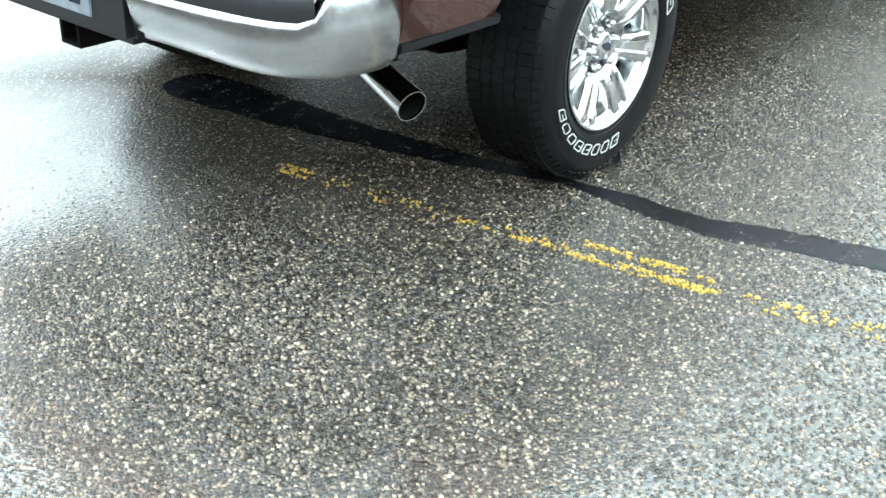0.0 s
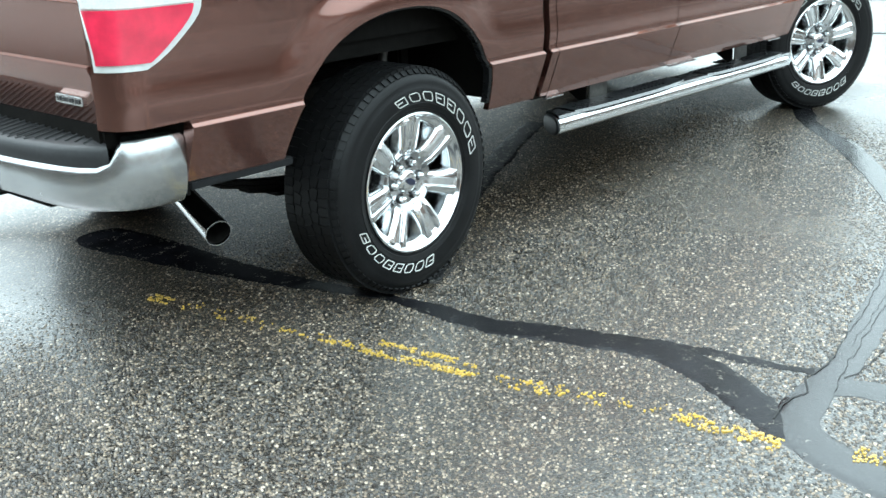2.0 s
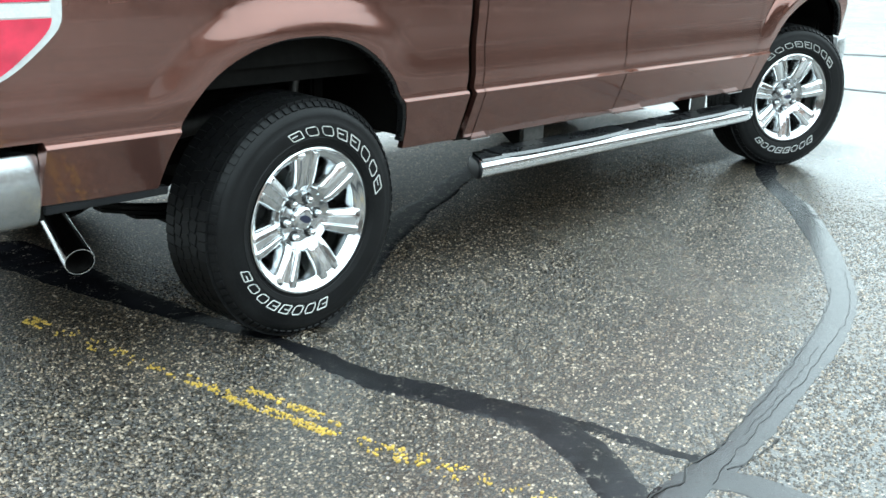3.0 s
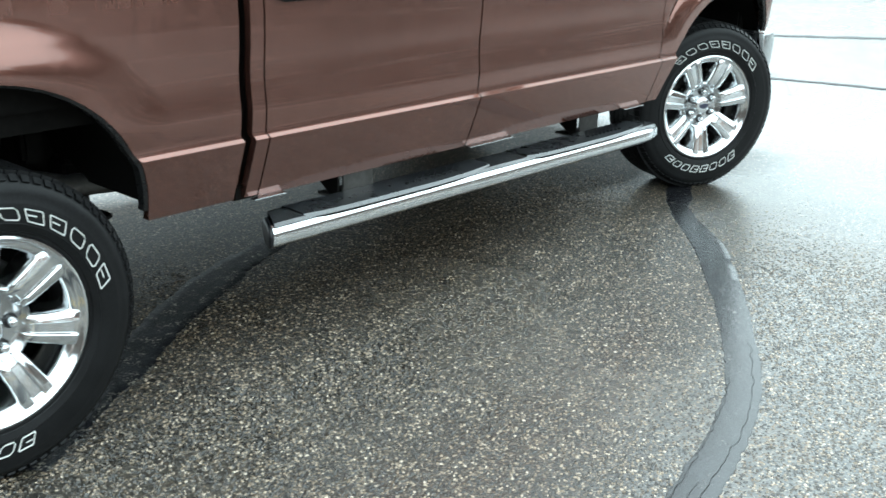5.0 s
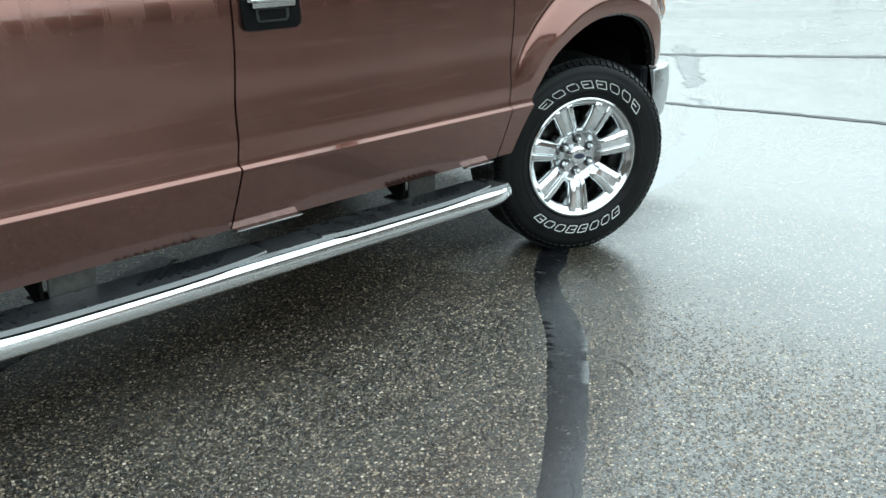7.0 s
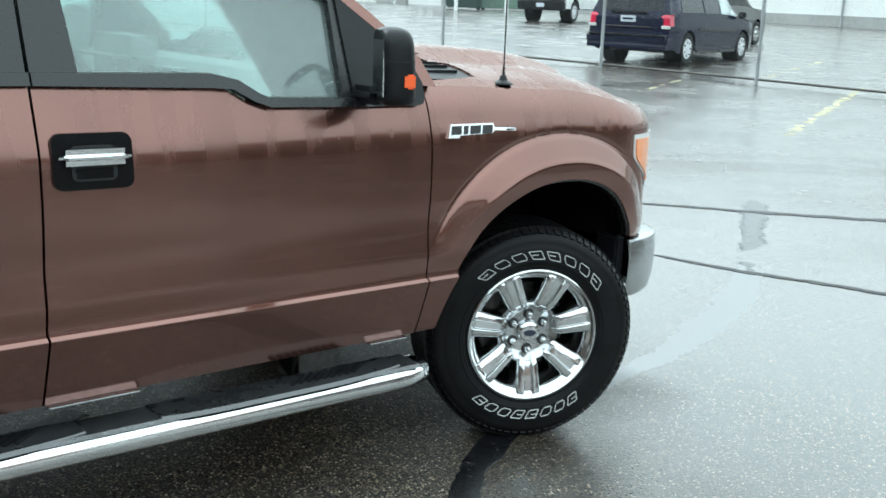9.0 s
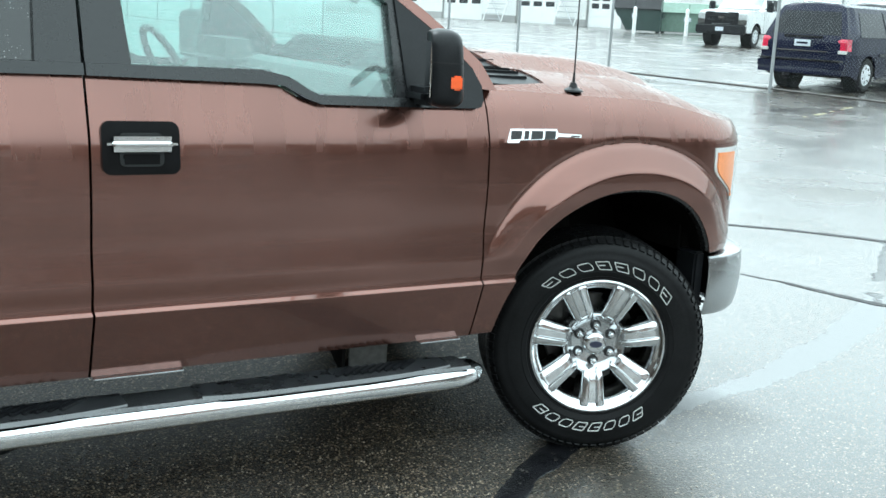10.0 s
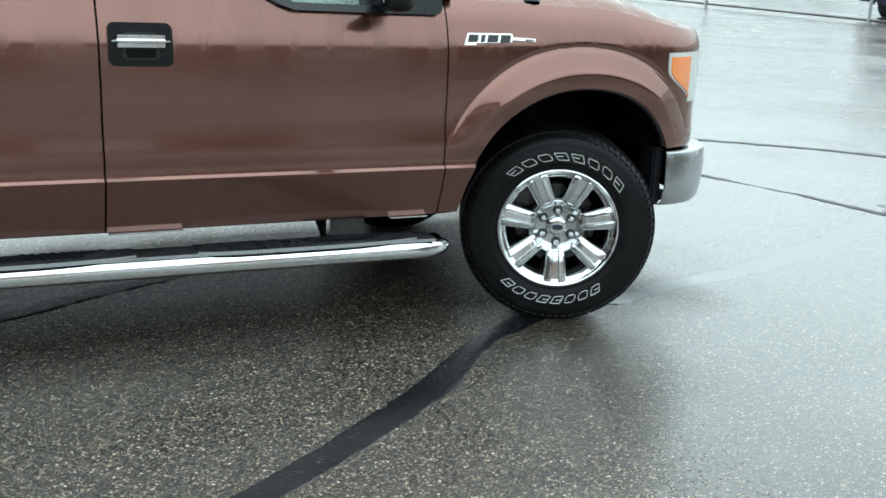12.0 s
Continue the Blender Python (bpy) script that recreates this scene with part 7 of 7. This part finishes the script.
def build_dumpster(name, label, at, turn, w, d, h, mat, lid, raked=0.0):
    bin_ = thing(name, label, "dumpster")
    prof = [(0.0, 0.12), (d, 0.12), (d, h), (0.30 * d, h), (-0.08, h * 0.70)]
    body = part("body", prism([(-w / 2, 0.12), (w / 2, 0.12), (w / 2, h * 0.72), (-w / 2, h * 0.72)], 0.0, 0.04, "y"), mat, bin_)
    for s in (-1, 1):
        bm = bmesh.new()
        add_prism(bm, prof, s * w / 2 - 0.025, s * w / 2 + 0.025, "x")
        bmesh.ops.transform(bm, matrix=Matrix.Identity(4), verts=bm.verts)
        part("side_panel", bm, mat, bin_)
        part("fork_pocket", box((s * (w / 2 + 0.09) - 0.07, 0.2, h * 0.45), (s * (w / 2 + 0.09) + 0.07, d - 0.2, h * 0.62), 0.01), mat, bin_)
    part("back_panel", box((-w / 2, d - 0.04, 0.12), (w / 2, d, h), 0.005), mat, bin_)
    part("floor_panel", box((-w / 2, 0.0, 0.12), (w / 2, d, 0.16)), mat, bin_)
    for k in range(4):
        x = -w / 2 + w * (k + 0.5) / 4
        part("rib", box((x - 0.04, -0.05, 0.14), (x + 0.04, 0.02, h * 0.70), 0.01), mat, bin_)
    for k in (0, 1):
        x0 = -w / 2 + k * w / 2
        bm = bmesh.new()
        add_sheet(bm, [[(x0 + 0.02, -0.14, h * 0.70), (x0 + 0.02, 0.30 * d, h + 0.03), (x0 + 0.02, d, h + 0.05)], [(x0 + w / 2 - 0.02, -0.14, h * 0.70), (x0 + w / 2 - 0.02, 0.30 * d, h + 0.03), (x0 + w / 2 - 0.02, d, h + 0.05)]], (0, 0, -0.03))
        bmesh.ops.recalc_face_normals(bm, faces=bm.faces)
        part("lid", bm, lid, bin_, "black plastic lid", False)
    for x in (-w / 2 + 0.15, w / 2 - 0.15):
        for y in (0.12, d - 0.12):
            part("caster", lathe([(0.0, -0.03), (0.07, -0.03), (0.07, 0.03), (0.0, 0.03)], 16, pose(x, y, 0.07)), RUBBER, bin_)
    part("label_plate", box((-0.25, -0.06, h * 0.42), (0.15, -0.045, h * 0.55), 0.004), PLATE, bin_)
    # the end wall leans out towards the rim
    for ob in bin_.children_recursive:
        for v in ob.data.vertices:
            if v.co.x < 0:
                v.co.x *= 1 - raked * max(0.0, 1 - v.co.z / h)
    bin_.matrix_basis = pose(at[0], at[1], ground_z(*at), 0, 0, turn)


build_dumpster("dumpster", "dark green steel dumpster with a black lid", (43.4, 45.3), -46, 2.9, 1.6, 1.9, GREEN, PLASTIC, 0.75)
build_dumpster("dumpster", "faded pale green steel dumpster beside the wall", (46.9, 44.6), -46, 3.2, 1.6, 1.75, PALE_GREEN, PALE_GREEN)

bollard_mesh = lathe([(0.0, 1.42), (0.05, 1.41), (0.085, 1.375), (0.10, 1.31), (0.10, -0.1)], 20, pose(0, 0, 0, 90))
first = link("bollard", bollard_mesh, DOOR_WHITE, None, "", True)
tagged(first, "white round steel bollard in the far lot", "bollard", "white bollards")
first.matrix_world = pose(40.75, 42.25, ground_z(40.75, 42.25))
copy_thing(first, pose(42.75, 40.4, ground_z(42.75, 40.4)))


def build_far_building():
    """A long white block building whose front faces the lot, with paned garage doors."""
    hall = thing("white_building", "long white block building with paned garage doors", "building")
    fx, z0, tall = 52.0, 0.74, 6.2
    doors = [(56.4, 60.4), (63.9, 69.2), (74.0, 80.4), (84.6, 91.0)]
    y0, y1 = -20.0, 104.0
    edges = [y0] + [e for d in doors for e in d] + [y1]
    head_ = 4.1
    for a, b in zip(edges[0::2], edges[1::2]):
        n = max(1, round((b - a) / 6))
        for k in range(n):
            c, d = a + (b - a) * k / n, a + (b - a) * (k + 1) / n
            part("wall_panel", box((fx, c + 0.006, z0 + 0.55), (fx + 0.35, d - 0.006, z0 + head_)), WALL, hall, "", False)
            part("base_course", box((fx - 0.04, c, z0 - 1.2), (fx + 0.35, d, z0 + 0.547), 0.01), CONCRETE, hall, "grey concrete base", False)
    n = 18
    for k in range(n):
        c, d = y0 + (y1 - y0) * k / n, y0 + (y1 - y0) * (k + 1) / n
        part("wall_panel", box((fx, c + 0.006, z0 + head_ + 0.004), (fx + 0.35, d - 0.006, z0 + tall)), WALL, hall, "", False)
    part("roof", box((fx - 0.35, y0 - 0.3, z0 + tall), (fx + 14, y1 + 0.3, z0 + tall + 0.35), 0.03), CONCRETE, hall, "", False)
    part("end_wall", box((fx + 0.35, y0, z0 - 1.2), (fx + 14, y0 + 0.35, z0 + tall)), WALL, hall, "", False)
    part("end_wall", box((fx + 0.35, y1 - 0.35, z0 - 1.2), (fx + 14, y1, z0 + tall)), WALL, hall, "", False)
    part("back_wall", box((fx + 13.6, y0, z0 - 1.2), (fx + 14, y1, z0 + tall)), WALL, hall, "", False)
    for a, b in doors:
        d = part("garage_door", box((fx + 0.16, a + 0.08, z0 - 0.2), (fx + 0.21, b - 0.08, z0 + head_)), DOOR_WHITE, hall, "white sectional garage door", False)
        for c0, c1 in ((a, a + 0.08), (b - 0.08, b)):
            part("jamb", box((fx + 0.02, c0, z0 - 0.2), (fx + 0.22, c1, z0 + head_), 0.01), CONCRETE, hall, "", False)
        rows = ((0.05, 0.72, False), (0.74, 1.32, False), (1.36, 1.72, True), (1.90, 2.28, True), (2.48, 2.86, True), (3.06, 3.44, True), (3.5, 4.0, False))
        for lo, hi, glazed in rows:
            cols = 3
            for k in range(cols):
                w = (b - a - 0.5) / cols
                c = a + 0.25 + w * k
                if glazed:
                    part("pane", box((fx + 0.146, c + w * 0.16, z0 + lo), (fx + 0.162, c + w * 0.84, z0 + hi)), DARK_GLASS, d, "", False)
                else:
                    part("panel", box((fx + 0.140, c + w * 0.06, z0 + lo + 0.05), (fx + 0.162, c + w * 0.94, z0 + hi - 0.05), 0.008), DOOR_WHITE, d, "", False)
    for y in (2.0, 14.0, 26.0, 38.0, 52.5):
        part("downspout", tube([(fx - 0.06, y, z0 - 0.3), (fx - 0.06, y, z0 + tall)], 0.055, 10), GALV, hall)


build_far_building()


def build_rack(y0, y1):
    """A white tubular rack leaning on the white building's wall."""
    z = 0.72
    rack = thing("tube_rack", "white tubular steel rack leaning on a white wall", "rack", group="racks by the garage doors")
    for y in (y0, y1):
        part("upright", tube([(51.15, y, z), (51.8, y, z + 2.0)], 0.045, 8), DOOR_WHITE, rack)
    n = 5
    for k in range(n):
        u = (k + 0.6) / n
        part("rung", tube([(51.15 + 0.65 * u, y0, z + 2.0 * u), (51.15 + 0.65 * u, y1, z + 2.0 * u)], 0.03, 8), GALV, rack)
    part("brace", tube([(51.15, y0, z + 0.05), (51.8, y1, z + 2.0)], 0.03, 8), GALV, rack)


build_rack(60.7, 63.2)
build_rack(70.0, 72.6)
tagged(link("wall_sign", box((51.93, 48.7, 2.96), (51.99, 51.0, 3.7), 0.01), grainy("blue_sign_paint", (0.05, 0.07, 0.30), 0.4, scale=5, vary=0.15, relief=0.0)), "plain blue sign on a white block wall", "sign")


def build_near_building():
    """An unseen low store across the lot behind the camera's way, inferred from reflections: it closes the place and
    shows in the wet paint.
    """
    shop = thing("long_store", "long brown brick store with pale garage doors", "building")
    fy, z0, tall = -30.0, -0.02, 5.2
    x0, x1 = -70.0, 90.0
    bays = 20
    w = (x1 - x0) / bays
    for k in range(bays):
        a, b = x0 + w * k, x0 + w * (k + 1)
        part("wall_panel", box((a, fy - 0.4, z0 + 3.4), (b - 0.02, fy, z0 + tall)), BRICK, shop, "", False)
        part("pier", box((a, fy - 0.4, z0 - 0.3), (a + 2.2, fy, z0 + 3.396)), BRICK, shop, "", False)
        part("pier", box((b - 2.2, fy - 0.4, z0 - 0.3), (b - 0.02, fy, z0 + 3.396)), BRICK, shop, "", False)
        part("garage_door", box((a + 2.2, fy - 0.35, z0 - 0.3), (b - 2.2, fy - 0.2, z0 + 3.396)), STORE_DOOR, shop, "", False)
    part("roof", box((x0 - 0.4, fy - 14, z0 + tall), (x1 + 0.4, fy + 0.5, z0 + tall + 0.3), 0.03), UNDER, shop, "", False)
    part("back_wall", box((x0, fy - 14, z0 - 0.3), (x1, fy - 13.6, z0 + tall)), CONCRETE, shop, "", False)


build_near_building()


def build_tail_backdrop():
    """An added dark backdrop, never in view, off the pickup's tail: it closes that side and darkens the tailgate and
    the chrome.
    """
    block = thing("brick_building", "tall dark backdrop, added unseen to darken the tailgate's reflection", "building")
    fx, tall = -24.0, 10.0
    for k in range(14):
        a = -70.0 + 10.0 * k
        part("wall_panel", box((fx - 0.4, a, -0.3), (fx, a + 9.98, tall)), DARK_BACKDROP, block, "", False)
    part("roof", box((fx - 12, -70.4, tall), (fx + 0.3, 70.4, tall + 0.3), 0.03), CONCRETE, block, "", False)


build_tail_backdrop()


def build_nose_backdrop():
    """An added dark backdrop, never in view, on the near side of the lot past the pickup's nose: it closes that corner
    and keeps bright sky out of the doors' paint.
    """
    hall = thing("brick_hall", "tall dark backdrop, added unseen to darken the doors' reflection", "building")
    fy, tall = -20.0, 7.5
    for k in range(5):
        a = 20.0 + 10.0 * k
        part("wall_panel", box((a, fy - 0.4, -0.3), (a + 9.98, fy, tall)), DARK_BACKDROP, hall, "", False)
    part("side_wall", box((19.6, fy - 9.4, -0.3), (19.98, fy, tall)), DARK_BACKDROP, hall, "", False)
    part("roof", box((19.3, fy - 9.6, tall), (70.2, fy + 0.3, tall + 0.3), 0.03), CONCRETE, hall, "", False)


build_nose_backdrop()
